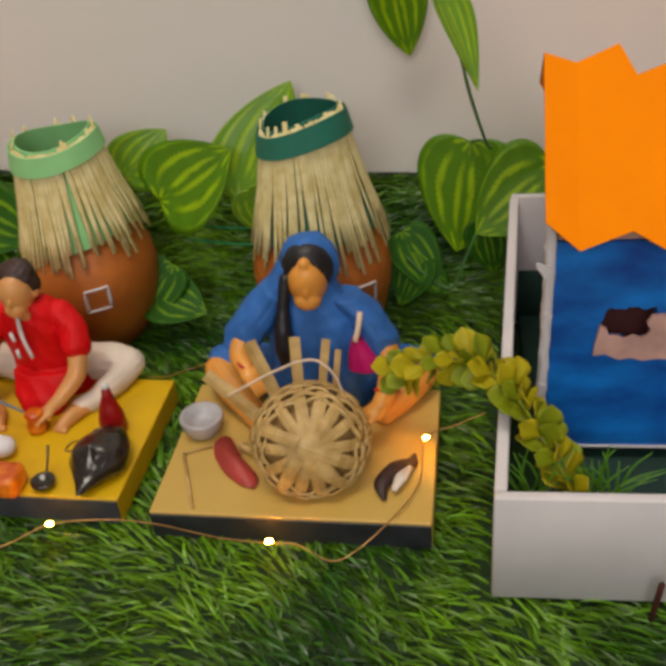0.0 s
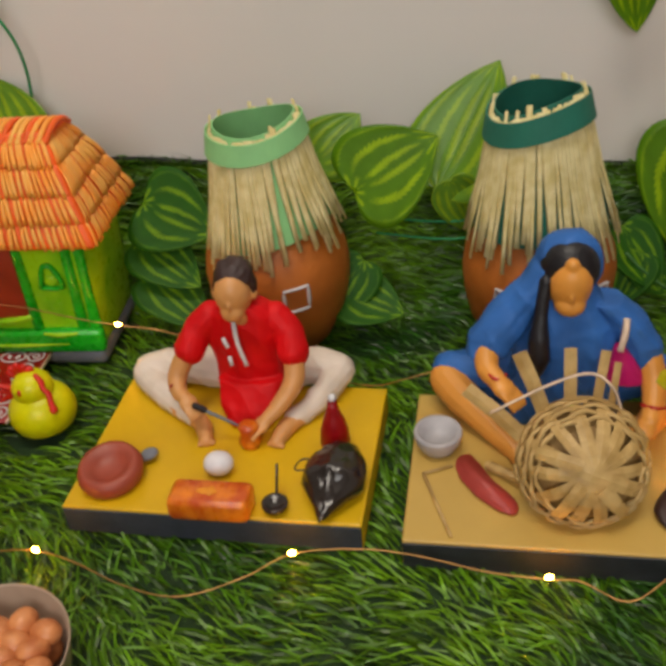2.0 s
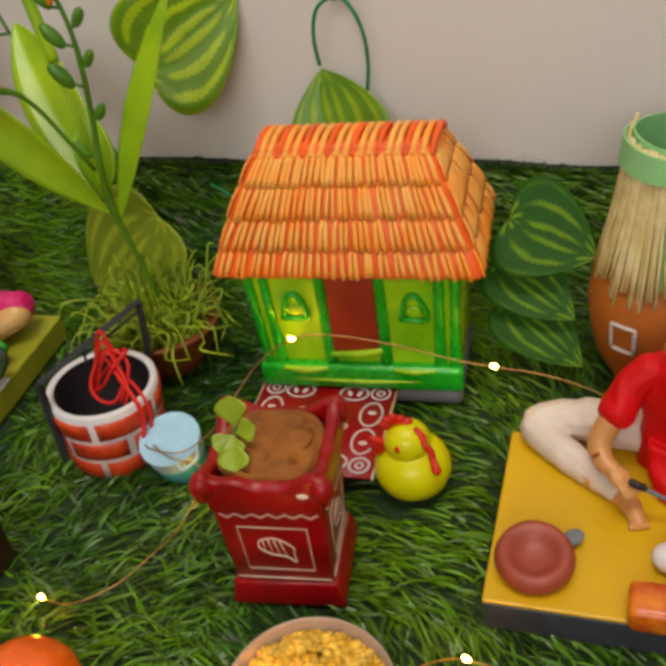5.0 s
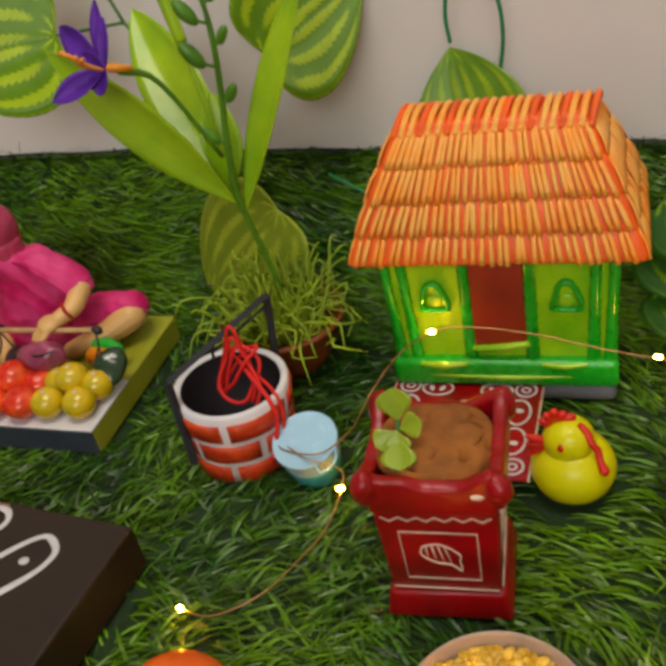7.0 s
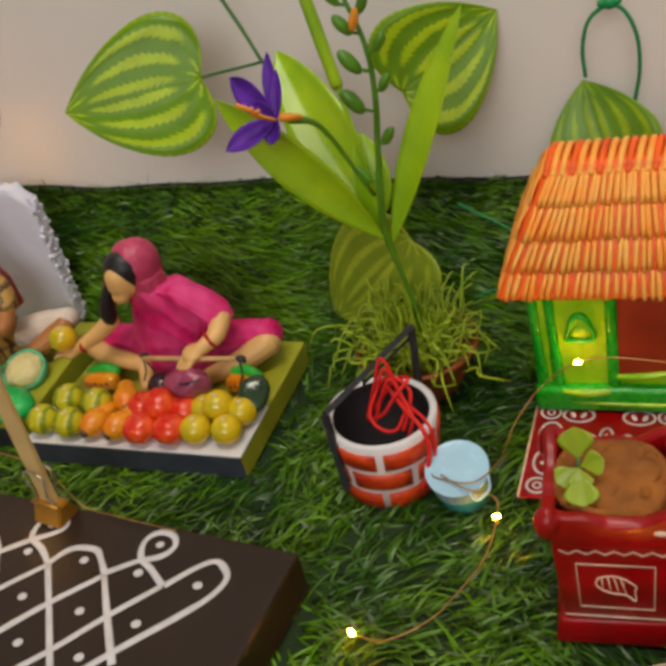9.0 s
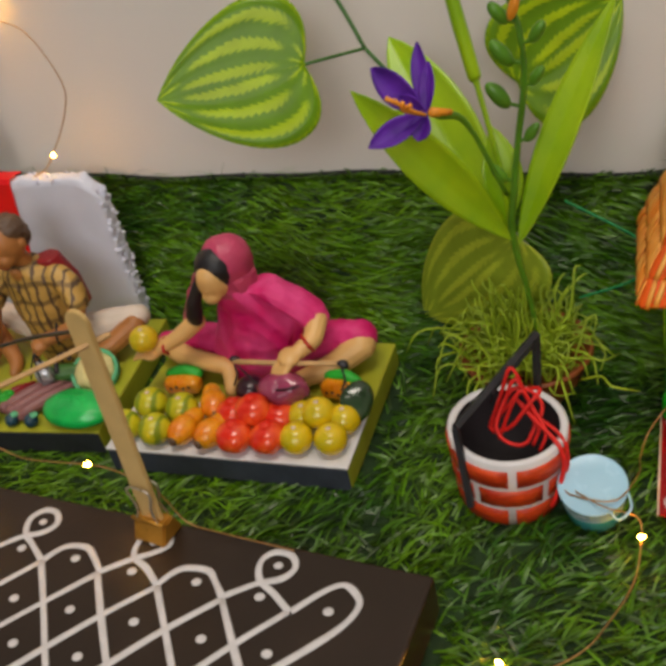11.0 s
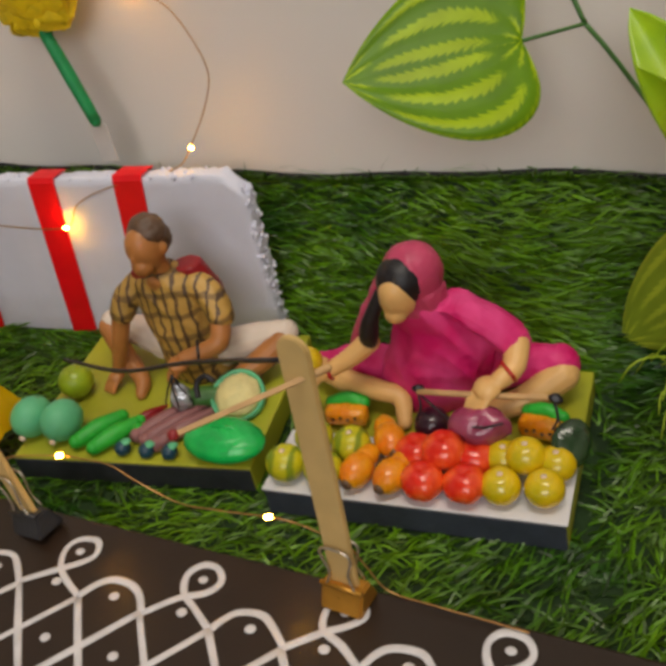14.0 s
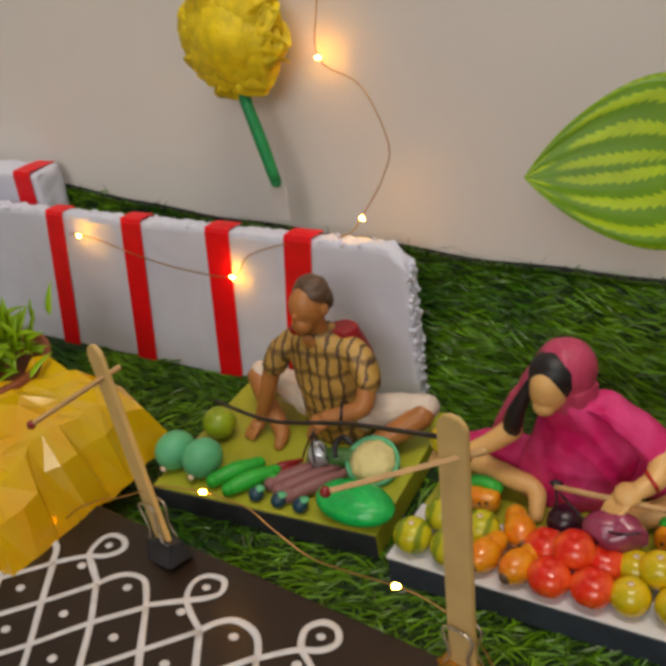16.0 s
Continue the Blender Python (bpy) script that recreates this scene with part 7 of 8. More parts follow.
for v in bm.verts:
    k = 1 + 0.05 * math.sin(v.co.x * 900 + 3 * math.sin(v.co.y * 500)) * math.cos(v.co.y * 420)
    v.co.z = v.co.z * k if v.co.z > 0.006 else v.co.z
part("flesh", bm, M_CABBAGE, cab)
part("leaf_rib", join(tube([(-0.017, 0, 0.0108), (0, 0.0005, 0.0150), (0.017, 0.001, 0.0100)], [0.0004, 0.0008, 0.0004], 6, 5), *[tube([(x, 0.0005, 0.0148 - abs(x) * 0.12), (x + 0.004, s * 0.004, 0.0136 - abs(x) * 0.10), (x + 0.007, s * 0.0075, 0.0112 - abs(x) * 0.08)], 0.0005, 5, 3) for x in (-0.012, -0.007, -0.002, 0.003) for s in (-1, 1)]), M_CABBAGE, cab)
caul = thing("cauliflower", -0.2775, -0.1040, Z2, "cream clay cauliflower in a green leaf collar", "vegetable", "vegetables for sale", rx=28, ry=8)
part("leaf_collar", lathe([(0, 0), (0.0085, 0.0005), (0.0125, 0.004), (0.0130, 0.009), (0.0118, 0.0095), (0.0105, 0.006), (0, 0.005)], 32), M_TURQ_VEG, caul)
part("curd", blob(0.0108, 0.0108, 0.0060, 0, 0, 0.0078, (0, 0, 0), 36, 24, 0.10, 3, 420), M_CAULI, caul)
solo("ridge_gourd", limb([(-0.010, -0.004, 0.005), (0, 0.0, 0.0066), (0.010, 0.004, 0.0058)], [0.0030, 0.0052, 0.0044], 14, 5), M_STEM, "dark green clay gourd", "vegetable", "vegetables for sale", m=pose(-0.2960, -0.1105, Z2))
fruit_ball("green_apple", -0.3660, -0.1075, Z2, 0.0088, M_SPRIG, "smooth lime green clay ball fruit", True, 0.02, 0.95, "vegetables for sale", "vegetable")
veg_scale = thing("hand_scale", -0.301, -0.118, 0.031, "toy hand scale with a crumpled clear pan and black threads", "hand scale")
M_FOIL_CLEAR = painted("crumpled_silver_film", (0.45, 0.46, 0.50), 0.12, 0.5, 60, 260, 0.9, coat=0.6, metal=0.4)
part("pan", blob(0.0050, 0.0042, 0.0075, 0.0010, 0.001, -0.0035, (0, 0, 0), 20, 14, 0.35, 4, 300), M_FOIL_CLEAR, veg_scale, "crumpled clear film pan")
for k in range(5):
    a = k * 1.26
    part("thread", tube([(0.001, 0.0, 0.011), (0.003 * math.cos(a), 0.003 * math.sin(a), 0.004), (0.007 * math.cos(a), 0.005 * math.sin(a), -0.004)], 0.00045, 5, 3), M_WIRE_BLACK, veg_scale)
part("beam", tube([(0.108, -0.080, 0.0905), (0.050, -0.046, 0.0585), (0.0, -0.028, 0.036), (-0.044, -0.011, 0.0255)], 0.0009, 6, 6), M_WIRE_BLACK, veg_scale, "black braided cord")
part("hook", tube([(0.012, -0.002, 0.000), (0.011, 0.002, 0.005), (0.0150, 0.004, 0.008), (0.0195, 0.003, 0.006)], 0.0014, 7, 5), M_WIRE_BLACK, veg_scale)

# ---- dark board with a white kolam ----
M_COPPER = painted("copper_wire", (0.48, 0.26, 0.09), 0.35, 0.2, 90, 500, 0.05, metal=0.8)
M_BRASS = painted("brass_clip", (0.50, 0.24, 0.03), 0.32, 0.3, 90, 500, 0.15, metal=0.6)
M_STEEL = painted("steel_wire", (0.55, 0.50, 0.42), 0.3, 0.2, 90, 500, 0.05, metal=0.9)
M_REDTAPE = painted("red_ribbon", (0.86, 0.002, 0.008), 0.45, 0.15, 60, 700, 0.1)
M_GOLD = painted("gold_film", (0.95, 0.64, 0.004), 0.14, 0.3, 30, 90, 0.45, second=(0.85, 0.44, 0.004), coat=0.5)
M_GOLD.node_tree.nodes["Principled BSDF"].inputs["Transmission Weight"].default_value = 0.22
M_MARIGOLD = painted("yellow_crepe_flower", (0.85, 0.62, 0.004), 0.6, 0.35, 120, 500, 0.4)
M_TAPE = painted("clear_tape", (0.62, 0.58, 0.55), 0.2, 0.1, 60, 400, 0.2)
M_DAL = painted("yellow_lentils", (0.80, 0.42, 0.010), 0.5, 0.3, 200, 900, 0.1, second=(0.82, 0.52, 0.07), island=True)
M_NUT = painted("brown_nuts", (0.46, 0.125, 0.035), 0.38, 0.35, 120, 700, 0.2, second=(0.62, 0.25, 0.09), island=True)
M_RIM = painted("grey_brown_bowl", (0.36, 0.26, 0.19), 0.4, 0.15, 60, 500, 0.1)
M_ORANGE_FRUIT = painted("orange_fruit", (0.88, 0.13, 0.004), 0.3, 0.25, 60, 400, 0.12, coat=0.3)
M_LED = glow("led_glow", (1.0, 0.40, 0.03), 240.0)

BOARD = pose(-0.0725, -0.2115, 0.0025, 0, 0, -5.7)
board = thing("kolam_board", -0.0725, -0.2115, 0.0025, "dark brown board with a white painted kolam pattern", "board", rz=-5.7)
part("panel", block(0.345, 0.23, 0.0205, -0.1725, -0.115, 0, 0.0012, 2), M_BOARD, board, smooth=False)
ZB = 0.0206


def paint_line(pts, w=0.00148, steps=4):
    """A painted line: a flat raised stroke."""
    return tube([(x, y, ZB) for x, y in pts], [w * random.uniform(0.85, 1.15) for _ in pts], 8, steps, 0.22)


KP, KH, V0 = 0.0284, 0.0180, -0.0287
UK = lambda k: -0.0605 - KP * k
tilt = lambda u, v: (u, v + 0.033 * (u + 0.0605))
strokes = []
for k in range(-1, 10):
    u = UK(k)
    if k == -1:
        strokes.append([(u - KP / 2, V0), (u - 0.006, V0 + 0.0105), (u, V0 + 0.0150), (u + 0.0060, V0 + 0.0140), (u + 0.0090, V0 + 0.0085), (u + 0.0070, V0 + 0.0005), (u, V0 - 0.0105), (u - KP / 2, V0 - 1.55 * KH), (u - KP, V0 - 2.6 * KH), (u - 1.5 * KP, V0 - 3.7 * KH), (u - 2 * KP, V0 - 4.8 * KH), (u - 3 * KP, V0 - 7 * KH)])
    elif k % 2 == 0:
        strokes.append([(u - KP / 2, V0), (u - 0.004, V0 + 0.0085), (u + 0.0040, V0 + 0.0135), (u + 0.0080, V0 + 0.0195), (u + 0.0045, V0 + 0.0250), (u - 0.0030, V0 + 0.0245), (u - 0.0062, V0 + 0.0190), (u - 0.0035, V0 + 0.0115), (u + 0.004, V0 + 0.0065), (u + KP / 2, V0)])
    else:
        strokes.append([(u - KP / 2, V0), (u - KP * 0.38, V0 + 0.0060), (u - 0.006, V0 + 0.0098), (u + 0.002, V0 + 0.0100), (u + KP * 0.28, V0 + 0.0068), (u + KP / 2, V0)])
for k in range(-1, 20):
    u = UK(k) - KP / 2
    left = [(u - KP / 2 * j, V0 - KH * j) for j in range(10)]
    right = [(u + KP / 2 * j, V0 - KH * j) for j in range(10)]
    strokes.append([p for p in left if p[0] > -0.335])
    right = [p for p in right if p[0] < -0.036 - 0.5 * max(0, -0.045 - p[1])]
    if len(right) > 1:
        strokes.append(right)
random.seed(5)
wobble = lambda p: (p[0] + random.uniform(-0.0007, 0.0007), p[1] + random.uniform(-0.0007, 0.0007))
for s in strokes:
    s = [tilt(*p) for p in s]
    s = [p for p in s if -0.340 < p[0] < -0.012 and p[1] > -0.21]
    if len(s) > 1:
        part("kolam_line", paint_line([wobble(p) for p in s]), M_LINE_WHITE, board, "white hand-painted line")
for j in range(9):
    for k in range(-1, 10):
        u, v = tilt(UK(k) + (KP / 2 if j % 2 else 0), V0 - KH * j + (0.0040 if j == 0 else 0))
        if -0.335 < u < -0.026 - 0.5 * max(0, -0.045 - v) and v > -0.2:
            part("kolam_dot", blob(0.0022, 0.0019, 0.0004, u + random.uniform(-0.001, 0.001), v + random.uniform(-0.0008, 0.0008), ZB, seg=12, ring=6), M_LINE_WHITE, board)
for k in range(0, 10, 2):
    u, v = tilt(UK(k) + 0.0008, V0 + 0.0188)
    part("kolam_dot", blob(0.0020, 0.0017, 0.0004, u, v, ZB, seg=12, ring=6), M_LINE_WHITE, board)


# ---- ice-stick posts held by binder clips ----
def stick_post(x, y, top, lean, rz, clip_mat, clip_label, match_dir, label, cw):
    z0 = 0.0245
    ob = thing("stick_post", x, y, z0, label, "ice stick post", "ice-stick fence posts", rz=rz, rx=lean[0], ry=lean[1])
    L, w, t = top - z0, 0.0104, 0.0021
    bm = bmesh.new()
    outline = [(-w / 2, 0.0), (w / 2, 0.0)] + [(w / 2 * math.cos(radians(a)), L - w / 2 + w / 2 * math.sin(radians(a))) for a in range(0, 181, 15)]
    front = [bm.verts.new((px, -t / 2, pz)) for px, pz in outline]
    back = [bm.verts.new((px, t / 2, pz)) for px, pz in outline]
    bm.faces.new(front)
    bm.faces.new(back[::-1])
    n = len(outline)
    for k in range(n):
        bm.faces.new((front[k], back[k], back[(k + 1) % n], front[(k + 1) % n]))
    bmesh.ops.recalc_face_normals(bm, faces=bm.faces[:])
    bmesh.ops.bevel(bm, geom=[e for e in bm.edges if abs(e.verts[0].co.y - e.verts[1].co.y) < 1e-6], offset=0.0004, segments=2, affect="EDGES")
    part("ice_stick", bm, M_STICKWOOD, ob, "rounded wooden ice stick", smooth=False)
    # binder clip: a wedge body and two wire levers
    clip = bmesh.new()
    prof = [(-0.0068, 0.0), (0.0068, 0.0), (0.0030, 0.0095), (-0.0030, 0.0095)]
    a, b = [clip.verts.new((-cw, py, pz - 0.001)) for py, pz in prof], [clip.verts.new((cw, py, pz - 0.001)) for py, pz in prof]
    for k in range(4):
        clip.faces.new((a[k], a[(k + 1) % 4], b[(k + 1) % 4], b[k]))
    clip.faces.new(a[::-1])
    clip.faces.new(b)
    bmesh.ops.recalc_face_normals(clip, faces=clip.faces[:])
    bmesh.ops.bevel(clip, geom=clip.edges[:], offset=0.0008, segments=2, affect="EDGES")
    cl = part("binder_clip", clip, clip_mat, ob, clip_label, smooth=False)
    part("clip_rod", tube([(-cw, -0.0032, 0.0088), (cw, -0.0032, 0.0088)], 0.0009, 8, 1), clip_mat, cl)
    for s in (-1, 1):
        yy = s * 0.0028
        part("wire_lever", tube([(-0.0056, s * 0.0034, 0.0085), (-0.0036, yy, 0.015), (-0.0058, yy, 0.0235), (-0.0035, yy, 0.0265), (0.0035, yy, 0.0265), (0.0058, yy, 0.0235), (0.0036, yy, 0.015), (0.0056, s * 0.0034, 0.0085)], 0.0005, 6, 4), M_STEEL, cl)
    # matchstick glued across near the top
    p = Vector((0.0, -0.0020, L - 0.0145))
    q = p + Vector(match_dir)
    match = part("matchstick", tube([p - Vector(match_dir) * 0.12, q], 0.0011, 4, 1), M_MATCHWOOD, ob, smooth=False)
    part("match_end", limb([p - Vector(match_dir) * 0.10, p - Vector(match_dir) * 0.26], 0.0012, 6, 2), M_MATCHWOOD, match)
    part("match_head", blob(0.0019, 0.0019, 0.0019, *q, seg=12, ring=8), M_CHILLI, match, "dark red match head")
    return ob


stick_post(-0.1895, -0.2065, 0.1345, (-2, 1), -10, M_BRASS, "golden binder clip", (-0.0295, -0.0230, -0.0090), "wooden ice stick standing in a golden binder clip", 0.0080)
stick_post(-0.3280, -0.1960, 0.1225, (-3, -13.5), -14, M_BLACK, "black binder clip", (-0.0260, -0.0230, -0.0120), "leaning wooden ice stick in a black binder clip", 0.0098)
# ---- white foam steps with red ribbons ----
foam = thing("foam_wall", -0.40, -0.047, 0.004, "white foam block wall with vertical red ribbons", "foam block")
rnd_f = random.Random(8)


def foam_block(x0, x1, y0, y1, z0, z1, cut=0.0):
    """A torn foam block with a crumbly skin; cut takes off its upper right corner."""
    bm = bmesh.new()
    nx, ny, nz = max(8, int((x1 - x0) / 0.0024)), 8, int((z1 - z0) / 0.0024)
    seen = {}

    def vert(i, j, k):
        if (i, j, k) not in seen:
            x, y, z = x0 + (x1 - x0) * i / nx, y0 + (y1 - y0) * j / ny, z0 + (z1 - z0) * k / nz
            if cut:
                lim = z1 - max(0, x - (x1 - cut)) * 1.0
                z = z0 + (lim - z0) * k / nz
            p = Vector((x, y, z))
            crumb = noise.noise(p * 420) * 0.0007 + noise.noise(p * 130) * 0.0008
            top, side = k == nz, i == nx
            p += Vector((crumb * (1.6 if side else 0.3), 0.4 * crumb, crumb * (1.5 if top else 0.3)))
            ex = (i in (0, nx)) + (j in (0, ny)) + (k in (0, nz))
            if ex > 1:
                p += Vector((-0.0008 if i == nx else 0, 0.0008 if j == 0 else 0, -0.0010 if k == nz else 0))
            seen[(i, j, k)] = bm.verts.new(p)
        return seen[(i, j, k)]

    for i in range(nx):
        for k in range(nz):
            for j in (0, ny):
                bm.faces.new((vert(i, j, k), vert(i + 1, j, k), vert(i + 1, j, k + 1), vert(i, j, k + 1)))
    for j in range(ny):
        for k in range(nz):
            for i in (0, nx):
                bm.faces.new((vert(i, j, k), vert(i, j + 1, k), vert(i, j + 1, k + 1), vert(i, j, k + 1)))
    for i in range(nx):
        for j in range(ny):
            for k in (0, nz):
                bm.faces.new((vert(i, j, k), vert(i + 1, j, k), vert(i + 1, j + 1, k), vert(i, j + 1, k)))
    bmesh.ops.recalc_face_normals(bm, faces=bm.faces[:])
    return bm


part("block", foam_block(-0.200, 0.1195, 0.0, 0.0095, 0.0, 0.0995, 0.010), M_FOAM, foam)
crumbs = []
for k in range(260):
    z = rnd_f.uniform(0.004, 0.092)
    r = rnd_f.uniform(0.0007, 0.0017)
    if k % 3:
        crumbs.append(blob(r, r, r, 0.1195 + rnd_f.uniform(-0.0012, 0.0006), rnd_f.uniform(0.0, 0.0095), z, (0, 0, 0), 7, 5))
    else:
        crumbs.append(blob(r, r, r, rnd_f.uniform(-0.19, 0.105), rnd_f.uniform(-0.0002, 0.0095), 0.0990 + rnd_f.uniform(-0.0008, 0.0006), (0, 0, 0), 7, 5))
tagged(part("foam_beads", join(*crumbs), M_FOAM, foam, "loose beads along the torn edges"), kind="stuff")
part("block", foam_block(-0.225, -0.1450, 0.0180, 0.0400, 0.0, 0.1150), M_FOAM, foam)
for x, lean, zt, w, y0, deep in ((0.0590, -0.014, 0.1005, 0.0165, 0, 0.0095), (0.0075, -0.012, 0.1002, 0.0160, 0, 0.0095), (-0.0540, -0.016, 0.1002, 0.0150, 0, 0.0095), (-0.1155, -0.020, 0.1000, 0.0140, 0, 0.0095), (-0.1560, -0.004, 0.1158, 0.0150, 0.018, 0.020)):
    bm = bmesh.new()
    pts = [(0.0, 0.0), (0.0, zt - 0.0030)]
    path = [(x + lean, y0 - 0.0012, 0.001), (x + lean * 0.5, y0 - 0.0012, zt * 0.5), (x, y0 - 0.0012, zt - 0.002), (x, y0 + 0.0, zt + 0.0006), (x + 0.001, y0 + deep * 0.5, zt + 0.0010), (x + 0.002, y0 + deep, zt + 0.0006)]
    rows = [[bm.verts.new((px + s * w / 2, py, pz)) for s in (-1, 0, 1)] for px, py, pz in path]
    for a, b in zip(rows, rows[1:]):
        for i in range(2):
            bm.faces.new((a[i], a[i + 1], b[i + 1], b[i]))
    bmesh.ops.recalc_face_normals(bm, faces=bm.faces[:])
    bmesh.ops.solidify(bm, geom=bm.faces[:], thickness=0.0005)
    part("ribbon", bm, M_REDTAPE, foam, "red ribbon folded over the top", smooth=False)


# ---- yellow paper flower and its green stem on the wall ----
pompon = thing("paper_flower", -0.380, -0.026, 0.1985, "yellow crepe paper flower taped to the wall", "paper flower")
rnd_p = random.Random(31)
# rounded crepe petals that lie over one another like scales
for k in range(64):
    z = 1 - (k + 0.5) / 64 * 1.15
    a = k * 2.399
    q = math.sqrt(max(0.0, 1 - z * z))
    d = Vector((q * math.cos(a), -z, q * math.sin(a)))
    out = Vector((d.x, 0.15, d.z)).normalized() if q > 0.1 else Vector((1, 0, 0))
    s = 0.010 + 0.005 * q
    lf = part("petal", leaf_mesh(s, s * 1.5, 0.0, -0.12, 0.25, 6, 6, 0.0003, 0.0), M_MARIGOLD, pompon)
    p = Vector((0, 0.005, 0)) + Vector((d.x * 0.0195, d.y * 0.0135, d.z * 0.0195))
    lf.matrix_local = aim(p, p + (out + d * 0.22 + Vector((rnd_p.uniform(-0.3, 0.3), 0, rnd_p.uniform(-0.3, 0.3)))), d)
part("centre", blob(0.0215, 0.0150, 0.0215, 0, 0.005, 0, (0, 0, 0), 32, 20, 0.12, 2, 150), M_MARIGOLD, pompon)
part("red_petal", blob(0.009, 0.004, 0.004, -0.010, -0.004, 0.0265, rough=0.2), M_REDTAPE, pompon, "red petal edge")
part("stem", limb([(0.003, 0.004, -0.018), (0.004, 0.004, -0.028), (0.005, 0.004, -0.030)], 0.0022, 8, 3), M_RING, pompon)
part("stem", limb([(0.0045, 0.002, -0.030), (0.0115, 0.0, -0.052), (0.0180, -0.002, -0.073)], [0.0030, 0.0034, 0.0030], 10, 4), M_RING, pompon, "bright green plastic stem")
part("tape", block(0.010, 0.0006, 0.020, 0.0165, 0.0005, -0.096, 0.0002, 1), M_TAPE, pompon, "strip of clear tape", smooth=False)


# ---- gold-wrapped planter at the edge ----
def gold_planter():
    ob = thing("wrapped_planter", -0.478, -0.155, 0.003, "potted artificial plant wrapped in crinkled gold film", "planter")
    rnd = random.Random(14)
    # a square sheet of stiff film drawn over the pot, its edges folded down
    bm = bmesh.new()
    nx, ny = 22, 16
    x0, x1, y0, y1 = -0.110, 0.094, -0.078, 0.030
    rows = []
    for j in range(ny + 1):
        row = []
        for i in range(nx + 1):
            u, v = i / nx, j / ny
            x, y = x0 + (x1 - x0) * u, y0 + (y1 - y0) * v
            inner = 0 < i < nx and 0 < j < ny
            if inner:
                x, y = x + rnd.uniform(-0.0035, 0.0035), y + rnd.uniform(-0.0025, 0.0025)
            d = math.hypot(x, y)
            rib = abs(noise.noise(Vector((math.atan2(y, x) * 3.2, 0.5, 0.2)))) * 0.014
            z = 0.060 - 0.14 * max(0, d - 0.034) + rib + rnd.uniform(-0.0014, 0.0014)
            edge = min(u * nx, (1 - u) * nx, v * ny, (1 - v) * ny)
            if edge < 1.5:
                z -= (0.036 if edge < 0.5 else 0.010)
            row.append(bm.verts.new((x, y, max(z, 0.010))))
        rows.append(row)
    for j in range(ny):
        for i in range(nx):
            a, b, c, d = rows[j][i], rows[j][i + 1], rows[j + 1][i + 1], rows[j + 1][i]
            mid = (a.co + c.co) / 2
            if math.hypot(mid.x, mid.y) < 0.031:
                continue
            for tri in ((a, b, c), (a, c, d)) if rnd.random() < 0.5 else ((a, b, d), (b, c, d)):
                bm.faces.new(tri)
    bmesh.ops.recalc_face_normals(bm, faces=bm.faces[:])
    bmesh.ops.solidify(bm, geom=bm.faces[:], thickness=0.0003)
    part("foil", bm, M_GOLD, ob, "creased translucent gold film", smooth=False)
    part("pot", lathe([(0, 0.004), (0.030, 0.005), (0.036, 0.055), (0.038, 0.064), (0.035, 0.065), (0.032, 0.056), (0, 0.054)], 32), M_PLANT_POT, ob, "terracotta pot")
    for k in range(240):
        a, e = rnd.uniform(0, 6.283), rnd.uniform(0.05, 1.5)
        b0 = Vector((rnd.gauss(0.008, 0.010), rnd.gauss(0.008, 0.010), 0.060 + rnd.uniform(0, 0.020)))
        d = Vector((math.cos(a) * math.cos(e), math.sin(a) * math.cos(e), math.sin(e)))
        L = rnd.uniform(0.010, 0.018)
        lf = part("leaf", leaf_mesh(L, L * 0.20, 0.0, 0.2, 0.25, 2, 5, 0.0004, 0.4), M_BLADE, ob)
        lf.matrix_local = aim(b0, b0 + d, Vector((0.1, -0.5, 1)))
    for k in range(9):
        p = Vector((rnd.gauss(-0.004, 0.012), rnd.gauss(0.004, 0.010), 0.080))
        q = p + Vector((rnd.uniform(-0.01, 0.01), rnd.uniform(-0.01, 0.01), rnd.uniform(0.02, 0.04)))
        st = part("flower_stem", tube([p - Vector((0, 0, 0.025)), p, q], [0.0008, 0.0007, 0.0005], 5, 3), M_STEM, ob)
        part("floret", blob(0.0045, 0.0045, 0.006, *q, rough=0.3, freq=200), M_STAMEN if k % 2 else M_TOMATO, st)


gold_planter()


# ---- bowls in front ----
def heap_bowl(x, y, r, h, material, grains, size, label, seed):
    ob = thing("snack_bowl", x, y, 0.003, label, "bowl", "bowls of snacks", rx=4)
    part("bowl", lathe([(0, 0), (r * 0.45, 0), (r * 0.55, 0.001), (r * 0.88, h * 0.6), (r, h - 0.001), (r * 1.005, h), (r * 0.995, h + 0.0005), (r * 0.968, h - 0.0006), (r * 0.84, h * 0.55), (r * 0.45, h * 0.14), (0, h * 0.10)], 48), M_RIM, ob)
    rnd = random.Random(seed)
    bms = []
    for k in range(grains):
        q = math.sqrt(rnd.random()) * r * 0.90
        a = rnd.uniform(0, 6.283)
        z = h - 0.0050 + 0.0040 * (1 - (q / r) ** 2) + rnd.uniform(-0.0012, 0.0008)
        s = size * rnd.uniform(0.8, 1.15)
        bms.append(blob(s, s * 0.82, s * 0.42, q * math.cos(a), q * math.sin(a), z, (rnd.uniform(-45, 45), rnd.uniform(-45, 45), rnd.uniform(0, 180)), 8, 5))
    bms.append(lathe([(0, h - 0.0018), (r * 0.5, h - 0.0036), (r * 0.9, h - 0.0062), (r * 0.88, h - 0.009), (0, h - 0.009)], 32))
    tagged(part("filling", join(*bms), material, ob), kind="stuff")
    return ob


